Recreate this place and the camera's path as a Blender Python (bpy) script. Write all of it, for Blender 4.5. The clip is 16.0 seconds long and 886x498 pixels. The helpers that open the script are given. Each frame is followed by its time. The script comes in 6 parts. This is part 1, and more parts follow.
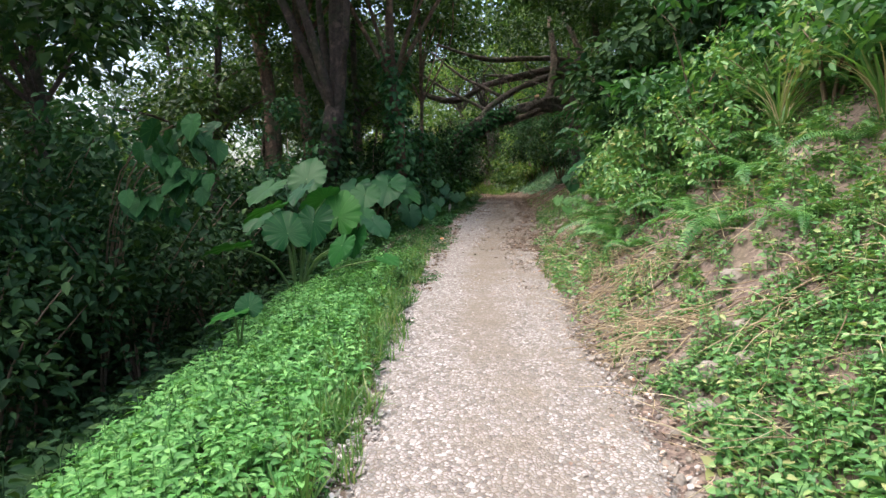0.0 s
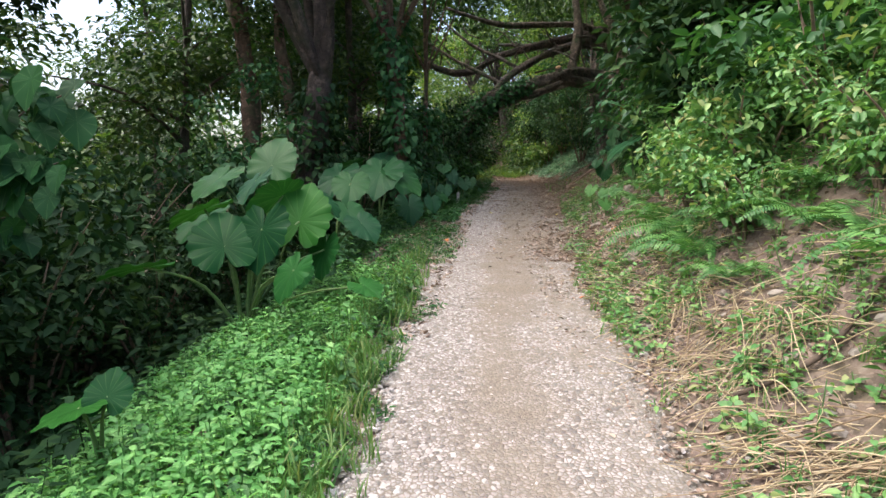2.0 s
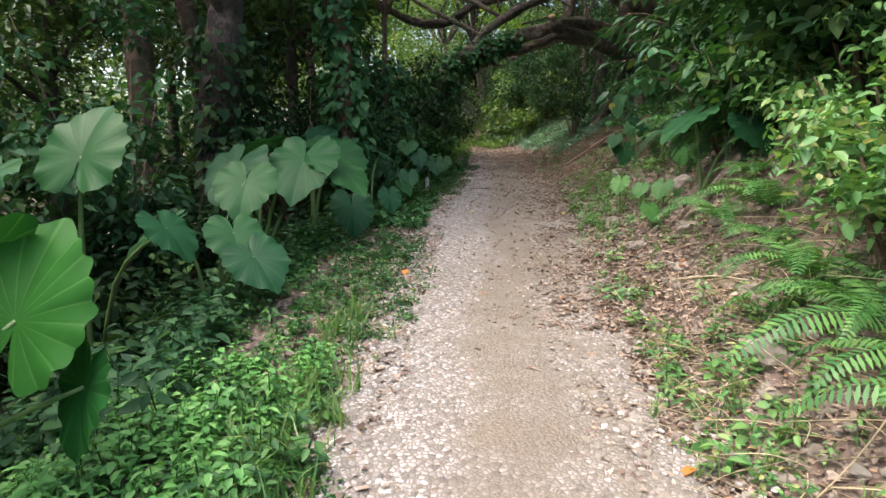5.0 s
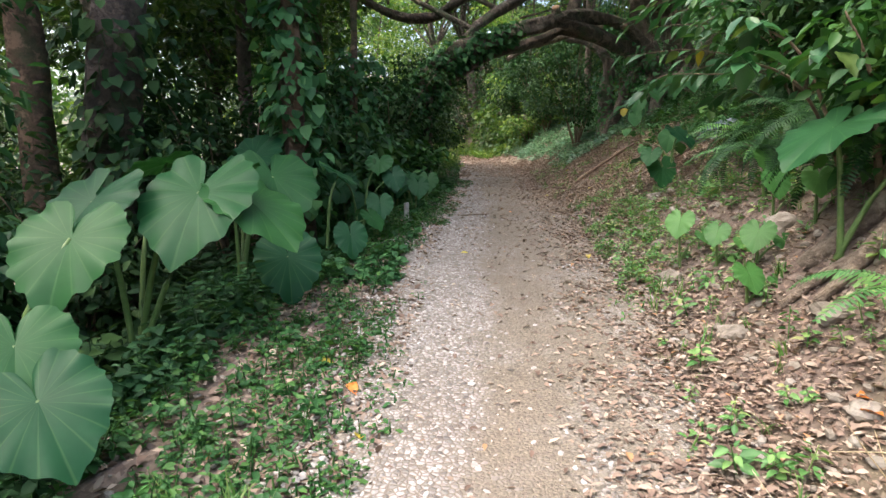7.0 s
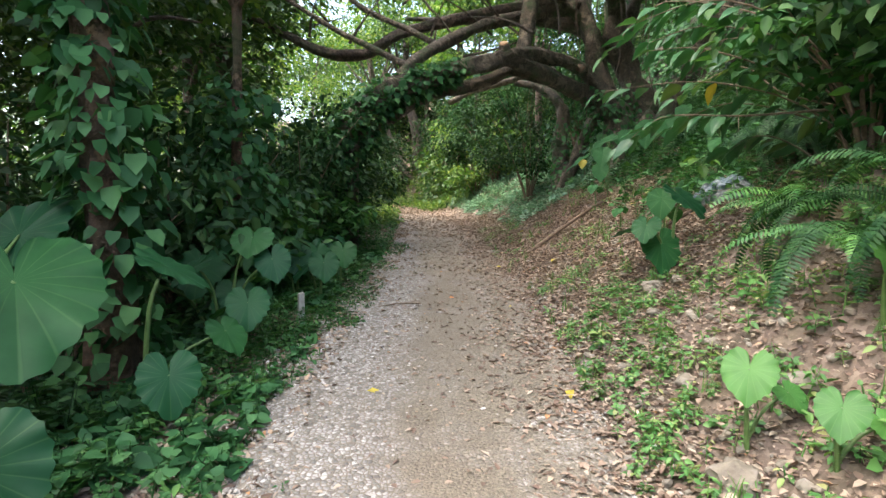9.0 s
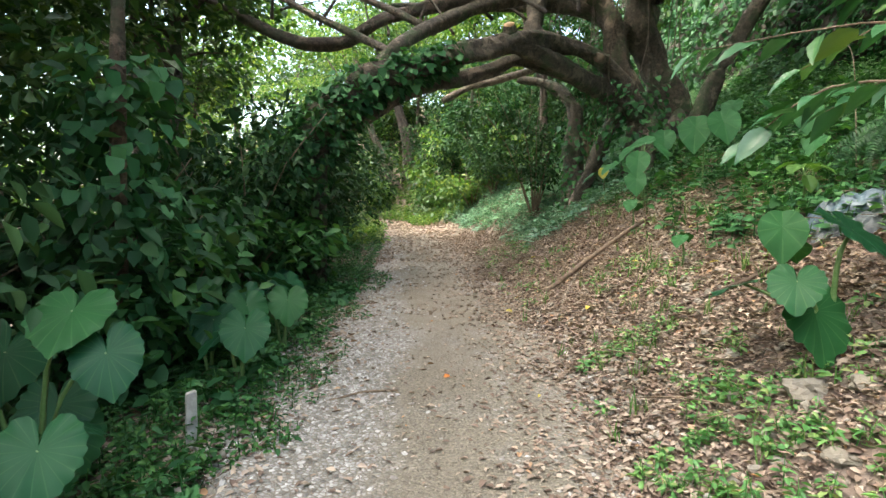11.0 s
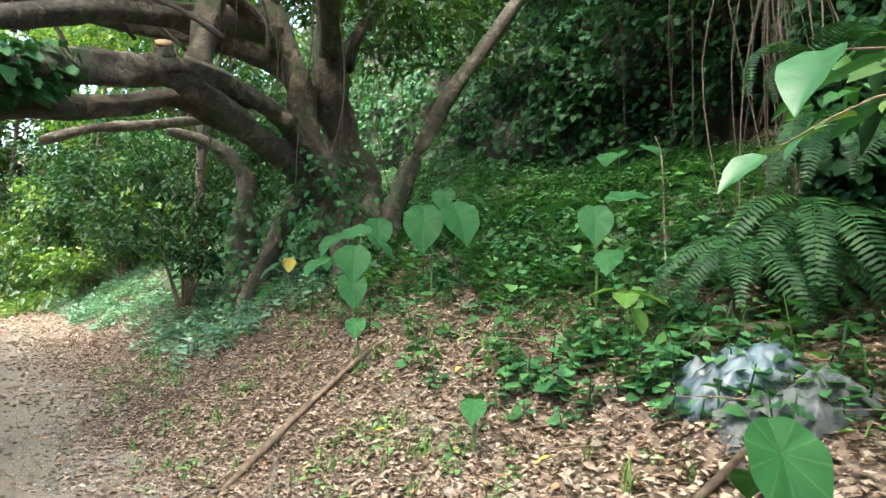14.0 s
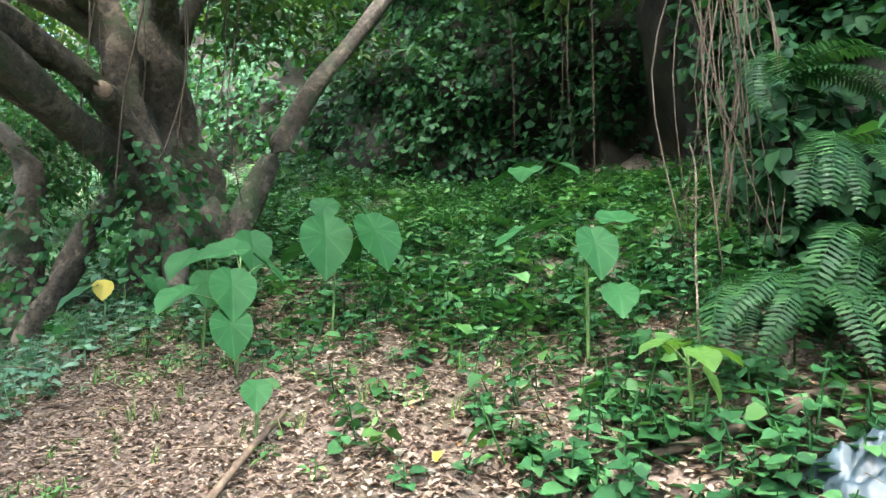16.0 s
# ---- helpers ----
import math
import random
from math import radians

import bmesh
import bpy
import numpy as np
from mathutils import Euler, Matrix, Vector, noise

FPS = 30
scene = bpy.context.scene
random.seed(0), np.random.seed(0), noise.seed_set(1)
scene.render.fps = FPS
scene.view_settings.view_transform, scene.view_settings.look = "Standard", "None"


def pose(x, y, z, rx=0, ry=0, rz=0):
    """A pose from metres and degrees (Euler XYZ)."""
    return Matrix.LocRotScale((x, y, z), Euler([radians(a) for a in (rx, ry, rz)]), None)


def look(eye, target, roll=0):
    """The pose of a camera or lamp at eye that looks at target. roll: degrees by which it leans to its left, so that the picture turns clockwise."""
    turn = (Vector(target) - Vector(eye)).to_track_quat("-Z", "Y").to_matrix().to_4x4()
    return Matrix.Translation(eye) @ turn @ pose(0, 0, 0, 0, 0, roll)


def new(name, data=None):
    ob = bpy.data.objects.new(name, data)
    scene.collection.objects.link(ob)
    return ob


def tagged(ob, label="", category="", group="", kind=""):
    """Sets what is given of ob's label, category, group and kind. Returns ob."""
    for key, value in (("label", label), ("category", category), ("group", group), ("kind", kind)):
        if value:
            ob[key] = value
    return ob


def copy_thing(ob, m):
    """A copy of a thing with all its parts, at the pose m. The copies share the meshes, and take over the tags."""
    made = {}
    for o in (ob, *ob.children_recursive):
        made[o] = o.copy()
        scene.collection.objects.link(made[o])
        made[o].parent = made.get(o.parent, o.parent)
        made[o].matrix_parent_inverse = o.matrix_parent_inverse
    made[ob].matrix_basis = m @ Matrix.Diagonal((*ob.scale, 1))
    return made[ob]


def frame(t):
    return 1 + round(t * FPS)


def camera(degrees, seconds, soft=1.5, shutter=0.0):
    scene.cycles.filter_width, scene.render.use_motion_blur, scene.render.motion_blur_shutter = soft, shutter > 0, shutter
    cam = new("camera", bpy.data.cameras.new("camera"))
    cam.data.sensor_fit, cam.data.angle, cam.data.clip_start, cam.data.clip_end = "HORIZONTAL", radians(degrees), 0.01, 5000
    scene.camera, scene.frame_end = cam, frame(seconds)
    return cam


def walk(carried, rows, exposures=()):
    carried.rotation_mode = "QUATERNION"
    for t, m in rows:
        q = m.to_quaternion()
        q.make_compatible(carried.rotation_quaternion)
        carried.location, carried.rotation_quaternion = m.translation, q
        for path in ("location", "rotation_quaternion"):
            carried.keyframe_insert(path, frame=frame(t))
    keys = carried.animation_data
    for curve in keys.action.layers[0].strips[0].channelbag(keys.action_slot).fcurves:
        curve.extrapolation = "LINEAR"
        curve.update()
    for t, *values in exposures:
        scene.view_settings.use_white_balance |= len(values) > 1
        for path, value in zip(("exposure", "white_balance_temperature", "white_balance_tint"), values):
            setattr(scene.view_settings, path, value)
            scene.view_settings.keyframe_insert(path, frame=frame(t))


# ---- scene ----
cam = camera(75.0, 16.0)
METRES, EYE, TILT, LEAN, TURN = 15.0, 1.5, -4.0, 0.0, 0.0
ROWS = [
    (0.0, 0.0, 0.0, 0.0, -0.0, -0.0, -0.0),
    (0.5, -0.0002, 0.0328, 0.0044, 0.23, -0.2, -0.01),
    (1.0, 0.0018, 0.067, 0.0097, 0.78, -0.89, -0.13),
    (1.5, 0.0036, 0.1007, 0.0153, 0.26, -1.71, -0.12),
    (2.0, 0.0034, 0.134, 0.0219, 0.95, -2.0, -0.26),
    (2.5, 0.0063, 0.1671, 0.0284, 1.78, -2.39, -0.32),
    (3.0, 0.0065, 0.2012, 0.0342, 1.25, -2.8, -0.29),
    (3.5, 0.0107, 0.2352, 0.0389, 0.57, -3.03, -0.39),
    (4.0, 0.0104, 0.2668, 0.0454, -1.19, -3.95, -0.31),
    (6.5, 0.0145, 0.4282, 0.0672, -1.76, -5.93, -0.17),
    (7.0, 0.0197, 0.4626, 0.0735, -2.49, -4.75, -0.13),
    (7.5, 0.0267, 0.4956, 0.0809, -4.9, -3.16, 0.06),
    (8.0, 0.0327, 0.5309, 0.0871, -6.23, -2.08, 0.02),
    (8.5, 0.0401, 0.5647, 0.0924, -7.09, -0.97, 0.04),
    (11.0, 0.0652, 0.7265, 0.1155, -8.15, 0.76, 0.33),
    (11.5, 0.0706, 0.7552, 0.1204, -13.0, 1.14, 0.51),
    (12.0, 0.0822, 0.7806, 0.1254, -17.46, 2.04, 0.7),
    (12.5, 0.0871, 0.8055, 0.132, -23.26, 3.85, 0.92),
    (13.0, 0.0929, 0.8302, 0.1387, -30.16, 5.4, 1.13),
    (13.5, 0.101, 0.8542, 0.1467, -36.61, 6.5, 1.4),
    (14.0, 0.0994, 0.8795, 0.1516, -42.2, 7.42, 1.73),
    (14.5, 0.1031, 0.9036, 0.1544, -47.36, 7.49, 2.12),
    (15.0, 0.1078, 0.9281, 0.1584, -52.56, 7.53, 2.41),
    (15.5, 0.1096, 0.9514, 0.1627, -57.12, 7.76, 2.76),
    (16.0, 0.1189, 0.9701, 0.1679, -61.24, 8.17, 3.03),
]
# overcast daylight under a leaf canopy
EXPO = [(0.0, 1.6, 6250, 12), (2.0, 1.65, 6300, 12), (4.0, 1.75, 6400, 12), (6.5, 2.1, 6400, 12), (8.5, 2.5, 6400, 9), (11.0, 2.9, 6500, 3), (12.5, 2.98, 6450, 1), (14.0, 3.26, 6250, 0), (16.0, 3.7, 5850, 3)]
walk(cam, [(t, pose(0, 0, EYE, TILT, LEAN, TURN) @ pose(METRES * x, METRES * y, METRES * z, 90 + pitch, roll, yaw)) for t, x, y, z, yaw, pitch, roll in ROWS], EXPO)

# ---- light ----
SUN_EL, SUN_AZ = 64.0, 262.0          # degrees; azimuth clockwise from +y
world = bpy.data.worlds.new("sky")
scene.world = world
world.use_nodes = True
wn = world.node_tree.nodes
wn.clear()
sky = wn.new("ShaderNodeTexSky")
sky.sky_type, sky.sun_disc = "NISHITA", False
sky.sun_elevation, sky.sun_rotation = radians(SUN_EL), radians(SUN_AZ)
sky.dust_density, sky.ozone_density, sky.air_density = 6.0, 1.0, 1.2
bg = wn.new("ShaderNodeBackground")
bg.inputs["Strength"].default_value = 0.15
wo = wn.new("ShaderNodeOutputWorld")
world.node_tree.links.new(sky.outputs[0], bg.inputs[0])
world.node_tree.links.new(bg.outputs[0], wo.inputs[0])
sun_data = bpy.data.lights.new("sun", "SUN")
sun_data.energy, sun_data.angle, sun_data.color = 1.4, radians(85), (1.0, 0.96, 0.9)
sun = new("sun", sun_data)
_d = Vector((math.sin(radians(SUN_AZ)) * math.cos(radians(SUN_EL)), math.cos(radians(SUN_AZ)) * math.cos(radians(SUN_EL)), math.sin(radians(SUN_EL))))
sun.matrix_world = look(_d * 60, (0, 0, 0))

rng = np.random.default_rng(7)


# ---- materials ----
def mat(name):
    m = bpy.data.materials.new(name)
    m.use_nodes = True
    nt = m.node_tree
    nt.nodes.clear()
    out = nt.nodes.new("ShaderNodeOutputMaterial")
    b = nt.nodes.new("ShaderNodeBsdfPrincipled")
    nt.links.new(b.outputs[0], out.inputs[0])
    return m, nt, b, out


def ramp(nt, src, stops):
    r = nt.nodes.new("ShaderNodeValToRGB")
    e = r.color_ramp.elements
    while len(e) < len(stops):
        e.new(0.5)
    for el, (p, c) in zip(e, stops):
        el.position, el.color = p, (*c, 1)
    nt.links.new(src, r.inputs[0])
    return r.outputs[0]


def tex_noise(nt, scale, detail=4.0, rough=0.6, coords=None):
    n = nt.nodes.new("ShaderNodeTexNoise")
    n.inputs["Scale"].default_value, n.inputs["Detail"].default_value, n.inputs["Roughness"].default_value = scale, detail, rough
    if coords is None:
        g = nt.nodes.new("ShaderNodeNewGeometry")
        coords = g.outputs["Position"]
    nt.links.new(coords, n.inputs["Vector"])
    return n.outputs["Fac"]


def mixc(nt, fac, a, b, mode="MIX"):
    n = nt.nodes.new("ShaderNodeMix")
    n.data_type, n.blend_type = "RGBA", mode
    for key, v in ((0, fac), (6, a), (7, b)):
        if isinstance(v, (int, float)):
            n.inputs[key].default_value = v
        elif isinstance(v, tuple):
            n.inputs[key].default_value = (*v, 1)
        else:
            nt.links.new(v, n.inputs[key])
    return n.outputs[2]


def bump(nt, bsdf, height, strength, dist=0.01):
    n = nt.nodes.new("ShaderNodeBump")
    n.inputs["Strength"].default_value, n.inputs["Distance"].default_value = strength, dist
    nt.links.new(height, n.inputs["Height"])
    nt.links.new(n.outputs[0], bsdf.inputs["Normal"])


def leaf_mat(name, stops, rough=0.45, through_light=0.35, island=True, veins=0.0, spec=0.4):
    """A living leaf: colour varies from leaf to leaf, light passes through."""
    m, nt, b, out = mat(name)
    if island:
        g = nt.nodes.new("ShaderNodeNewGeometry")
        rnd = g.outputs["Random Per Island"]
    else:
        g = nt.nodes.new("ShaderNodeObjectInfo")
        rnd = g.outputs["Random"]
    col = ramp(nt, rnd, stops)
    blot = tex_noise(nt, 9.0, 3.0)
    col = mixc(nt, 0.35, col, ramp(nt, blot, [(0.3, (0.45, 0.5, 0.45)), (0.7, (1.0, 1.0, 0.9))]), "MULTIPLY")
    if veins:
        uv = nt.nodes.new("ShaderNodeUVMap")
        w = nt.nodes.new("ShaderNodeTexWave")
        w.inputs["Scale"].default_value, w.inputs["Distortion"].default_value, w.inputs["Detail"].default_value = math.pi / 10, 0.12, 1.0
        nt.links.new(uv.outputs[0], w.inputs["Vector"])
        vein = ramp(nt, w.outputs["Fac"], [(0.95, (0, 0, 0)), (0.998, (1, 1, 1))])
        pale = mixc(nt, veins, col, (0.2, 0.36, 0.12))
        col = mixc(nt, vein, col, pale)
        bump(nt, b, w.outputs["Fac"], 0.12, 0.004)
    else:
        bump(nt, b, tex_noise(nt, 60.0, 2.0), 0.25, 0.004)
    nt.links.new(col, b.inputs["Base Color"])
    b.inputs["Roughness"].default_value = rough
    b.inputs["Specular IOR Level"].default_value = spec
    t = nt.nodes.new("ShaderNodeBsdfTranslucent")
    nt.links.new(mixc(nt, 1.0, col, (1.0, 1.0, 0.45), "MULTIPLY"), t.inputs["Color"])
    mx = nt.nodes.new("ShaderNodeMixShader")
    mx.inputs[0].default_value = through_light
    nt.links.new(b.outputs[0], mx.inputs[1])
    nt.links.new(t.outputs[0], mx.inputs[2])
    nt.links.new(mx.outputs[0], out.inputs[0])
    return m


def bark_mat(name, dark, light, moss=(0.05, 0.08, 0.03), moss_amount=0.35):
    m, nt, b, out = mat(name)
    big, fine = tex_noise(nt, 2.2, 5.0), tex_noise(nt, 28.0, 6.0, 0.7)
    ridge = tex_noise(nt, 11.0, 5.0, 0.75)
    col = mixc(nt, 0.55, ramp(nt, fine, [(0.35, dark), (0.65, light)]), ramp(nt, ridge, [(0.42, dark), (0.58, light)]))
    col = mixc(nt, ramp(nt, big, [(0.5, (0, 0, 0)), (0.62, (moss_amount,) * 3)]), col, moss)
    spots = tex_noise(nt, 5.0, 5.0, 0.7)
    col = mixc(nt, ramp(nt, spots, [(0.54, (0, 0, 0)), (0.62, (0.7,) * 3)]), col, tuple(min(1, c * 1.8) for c in light))
    nt.links.new(col, b.inputs["Base Color"])
    b.inputs["Roughness"].default_value = 0.9
    bump(nt, b, mixc(nt, 0.35, ridge, fine), 1.0, 0.09)
    return m


def plain_mat(name, stops, scale, rough=0.85, strength=0.5, dist=0.01, island=False):
    m, nt, b, out = mat(name)
    fac = tex_noise(nt, scale, 6.0, 0.65)
    col = ramp(nt, fac, stops)
    if island:
        g = nt.nodes.new("ShaderNodeNewGeometry")
        col = mixc(nt, 1.0, col, ramp(nt, g.outputs["Random Per Island"], [(0.0, (0.55, 0.5, 0.45)), (0.5, (0.95, 0.9, 0.85)), (1.0, (1.25, 1.22, 1.2))]), "MULTIPLY")
    nt.links.new(col, b.inputs["Base Color"])
    b.inputs["Roughness"].default_value = rough
    bump(nt, b, fac, strength, dist)
    return m


M_HERB = leaf_mat("herb_leaf", [(0.0, (0.075, 0.22, 0.055)), (0.5, (0.13, 0.345, 0.092)), (1.0, (0.23, 0.46, 0.145))], spec=0.3)
M_BUSH = leaf_mat("bush_leaf", [(0.0, (0.022, 0.08, 0.024)), (0.6, (0.042, 0.135, 0.036)), (1.0, (0.09, 0.2, 0.05))], rough=0.5, spec=0.3)
# Deep shade under the forest is put into this leaf colour.
M_SHADED = leaf_mat("shaded_forest_leaf", [(0.0, (0.014, 0.041, 0.017)), (0.6, (0.027, 0.068, 0.025)), (1.0, (0.055, 0.106, 0.032))], rough=0.6, spec=0.12, through_light=0.22)
M_CANOPY = leaf_mat("canopy_leaf", [(0.0, (0.021, 0.06, 0.017)), (0.6, (0.043, 0.104, 0.026)), (1.0, (0.105, 0.168, 0.036))], through_light=0.36)
# Sunlight on the far foliage is put into this lighter yellow-green.
M_SUNNY = leaf_mat("sunlit_yellow_green_leaf", [(0.0, (0.045, 0.115, 0.025)), (0.6, (0.095, 0.195, 0.04)), (1.0, (0.24, 0.31, 0.07))], through_light=0.45)
M_IVY = leaf_mat("ivy_leaf", [(0.0, (0.02, 0.072, 0.027)), (0.6, (0.047, 0.145, 0.053)), (1.0, (0.1, 0.23, 0.085))], rough=0.55, spec=0.2)
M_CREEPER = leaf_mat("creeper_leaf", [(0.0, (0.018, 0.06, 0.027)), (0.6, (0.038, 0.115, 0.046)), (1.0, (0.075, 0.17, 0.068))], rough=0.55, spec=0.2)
# Paler than M_IVY: the far bank's sheen and haze are put into the colour.
M_IVYSHEEN = leaf_mat("hazy_sheen_ivy_leaf", [(0.0, (0.065, 0.165, 0.1)), (0.6, (0.145, 0.285, 0.19)), (1.0, (0.25, 0.39, 0.28))], rough=0.35, spec=0.5)
M_FERN = leaf_mat("fern_leaf", [(0.0, (0.045, 0.15, 0.04)), (0.6, (0.08, 0.22, 0.06)), (1.0, (0.15, 0.31, 0.08))])
M_BANK = leaf_mat("bank_leaf", [(0.0, (0.06, 0.17, 0.05)), (0.5, (0.115, 0.27, 0.08)), (0.85, (0.2, 0.36, 0.11)), (1.0, (0.36, 0.36, 0.16))])
M_GRASS = leaf_mat("grass_blade", [(0.0, (0.07, 0.17, 0.04)), (0.6, (0.12, 0.26, 0.06)), (1.0, (0.26, 0.31, 0.12))])
# Darker than M_FERN: shade from bluff and shrubs is put into the colour.
M_FERNSHADED = leaf_mat("shaded_sword_fern_leaf", [(0.0, (0.015, 0.055, 0.02)), (0.6, (0.027, 0.085, 0.028)), (1.0, (0.05, 0.125, 0.038))], rough=0.5, spec=0.22)
M_YOUNG = leaf_mat("young_ear_leaf", [(0.0, (0.04, 0.135, 0.036)), (1.0, (0.085, 0.22, 0.05))], rough=0.45, spec=0.25, through_light=0.3, island=False, veins=0.15)
M_STRAW = leaf_mat("dry_straw", [(0.0, (0.24, 0.16, 0.09)), (0.5, (0.45, 0.36, 0.22)), (1.0, (0.6, 0.51, 0.35))], rough=0.7, through_light=0.1)
M_LITTER = leaf_mat("dead_leaf", [(0.0, (0.115, 0.077, 0.061)), (0.3, (0.195, 0.132, 0.104)), (0.6, (0.28, 0.205, 0.163)), (0.85, (0.36, 0.28, 0.228)), (0.97, (0.45, 0.37, 0.305)), (1.0, (0.38, 0.19, 0.085))], rough=0.75, spec=0.2, through_light=0.08)
M_ALO = leaf_mat("elephant_ear_leaf", [(0.0, (0.008, 0.048, 0.018)), (0.5, (0.014, 0.078, 0.02)), (1.0, (0.04, 0.155, 0.02))], rough=0.42, spec=0.06, through_light=0.3, island=False, veins=0.14)
M_ALOSOFT = leaf_mat("shaded_ear_leaf", [(0.0, (0.012, 0.058, 0.026)), (0.5, (0.018, 0.08, 0.03)), (1.0, (0.03, 0.105, 0.03))], rough=0.45, spec=0.15, through_light=0.25, island=False, veins=0.1)
M_SAP = leaf_mat("heart_leaf", [(0.0, (0.018, 0.075, 0.028)), (1.0, (0.036, 0.12, 0.036))], rough=0.55, spec=0.12, through_light=0.2, veins=0.1)
M_YELLOW = leaf_mat("yellow_leaf", [(0.0, (0.42, 0.33, 0.03)), (1.0, (0.5, 0.4, 0.06))], through_light=0.25)
M_ORANGE = leaf_mat("orange_leaf", [(0.0, (0.55, 0.14, 0.03)), (1.0, (0.65, 0.24, 0.05))], through_light=0.2)
M_STEM = plain_mat("green_stem", [(0.3, (0.06, 0.12, 0.03)), (0.7, (0.13, 0.2, 0.06))], 20.0, 0.5)
M_TWIG = plain_mat("brown_twig", [(0.3, (0.07, 0.045, 0.03)), (0.7, (0.2, 0.14, 0.09))], 30.0)
M_ROOT = plain_mat("aerial_root", [(0.3, (0.032, 0.022, 0.015)), (0.7, (0.1, 0.07, 0.046))], 15.0)
M_PALEROOT = plain_mat("pale_root", [(0.3, (0.05, 0.035, 0.024)), (0.7, (0.15, 0.108, 0.075))], 18.0)
M_BARK = bark_mat("grey_brown_bark", (0.026, 0.02, 0.015), (0.125, 0.098, 0.07), moss_amount=0.8)
M_BARKDK = bark_mat("dark_bark", (0.025, 0.018, 0.014), (0.09, 0.065, 0.05))
M_BARKRED = bark_mat("reddish_bark", (0.05, 0.03, 0.02), (0.16, 0.1, 0.065), moss_amount=0.5)
M_DEADWOOD = bark_mat("dead_wood", (0.1, 0.07, 0.05), (0.3, 0.24, 0.18), moss_amount=0.2)
M_CUT = plain_mat("cut_wood", [(0.3, (0.3, 0.16, 0.08)), (0.7, (0.5, 0.32, 0.18))], 25.0)
M_STAKE = plain_mat("weathered_stake", [(0.3, (0.24, 0.22, 0.2)), (0.7, (0.42, 0.4, 0.36))], 22.0)
M_ROCK = plain_mat("limestone", [(0.25, (0.1, 0.083, 0.064)), (0.5, (0.19, 0.163, 0.13)), (0.75, (0.3, 0.275, 0.24))], 6.0, 0.9, 0.8, 0.03)
M_STONE = plain_mat("gravel_stone", [(0.25, (0.24, 0.225, 0.21)), (0.75, (0.43, 0.412, 0.395))], 40.0, 0.9, 0.4, 0.004, island=True)
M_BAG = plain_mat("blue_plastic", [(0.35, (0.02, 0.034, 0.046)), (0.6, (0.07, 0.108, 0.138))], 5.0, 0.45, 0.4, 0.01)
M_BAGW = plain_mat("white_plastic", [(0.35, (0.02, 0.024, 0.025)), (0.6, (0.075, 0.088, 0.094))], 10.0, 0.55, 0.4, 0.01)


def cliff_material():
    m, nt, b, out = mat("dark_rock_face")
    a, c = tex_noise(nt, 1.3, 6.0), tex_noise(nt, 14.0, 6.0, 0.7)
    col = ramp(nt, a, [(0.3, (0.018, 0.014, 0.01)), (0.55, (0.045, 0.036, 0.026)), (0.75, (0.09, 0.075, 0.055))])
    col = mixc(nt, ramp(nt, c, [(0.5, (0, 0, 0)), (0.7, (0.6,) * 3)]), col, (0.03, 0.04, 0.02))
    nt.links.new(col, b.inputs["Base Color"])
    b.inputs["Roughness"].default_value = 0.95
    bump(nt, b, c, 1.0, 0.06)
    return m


def ground_material():
    """Brown forest soil with patches of old leaves and crumbs of stone."""
    m, nt, b, out = mat("forest_soil")
    a, c, f = tex_noise(nt, 0.9, 5.0), tex_noise(nt, 11.0, 6.0, 0.7), tex_noise(nt, 55.0, 4.0, 0.7)
    col = ramp(nt, c, [(0.3, (0.045, 0.033, 0.023)), (0.5, (0.11, 0.08, 0.056)), (0.72, (0.21, 0.16, 0.115))])
    col = mixc(nt, ramp(nt, a, [(0.45, (0, 0, 0)), (0.62, (0.5,) * 3)]), col, (0.055, 0.06, 0.025))
    col = mixc(nt, ramp(nt, f, [(0.6, (0, 0, 0)), (0.68, (0.7,) * 3)]), col, (0.36, 0.29, 0.2))
    v = nt.nodes.new("ShaderNodeTexVoronoi")
    v.inputs["Scale"].default_value = 40.0
    g = nt.nodes.new("ShaderNodeNewGeometry")
    nt.links.new(g.outputs["Position"], v.inputs["Vector"])
    bits = ramp(nt, v.outputs["Color"], [(0.15, (0.07, 0.049, 0.04)), (0.45, (0.135, 0.096, 0.078)), (0.7, (0.19, 0.142, 0.115)), (0.95, (0.27, 0.21, 0.175))])
    col = mixc(nt, ramp(nt, tex_noise(nt, 2.1, 4.0), [(0.38, (0.15,) * 3), (0.55, (0.85,) * 3)]), col, bits)
    nt.links.new(col, b.inputs["Base Color"])
    b.inputs["Roughness"].default_value = 0.95
    bump(nt, b, c, 0.6, 0.02)
    return m


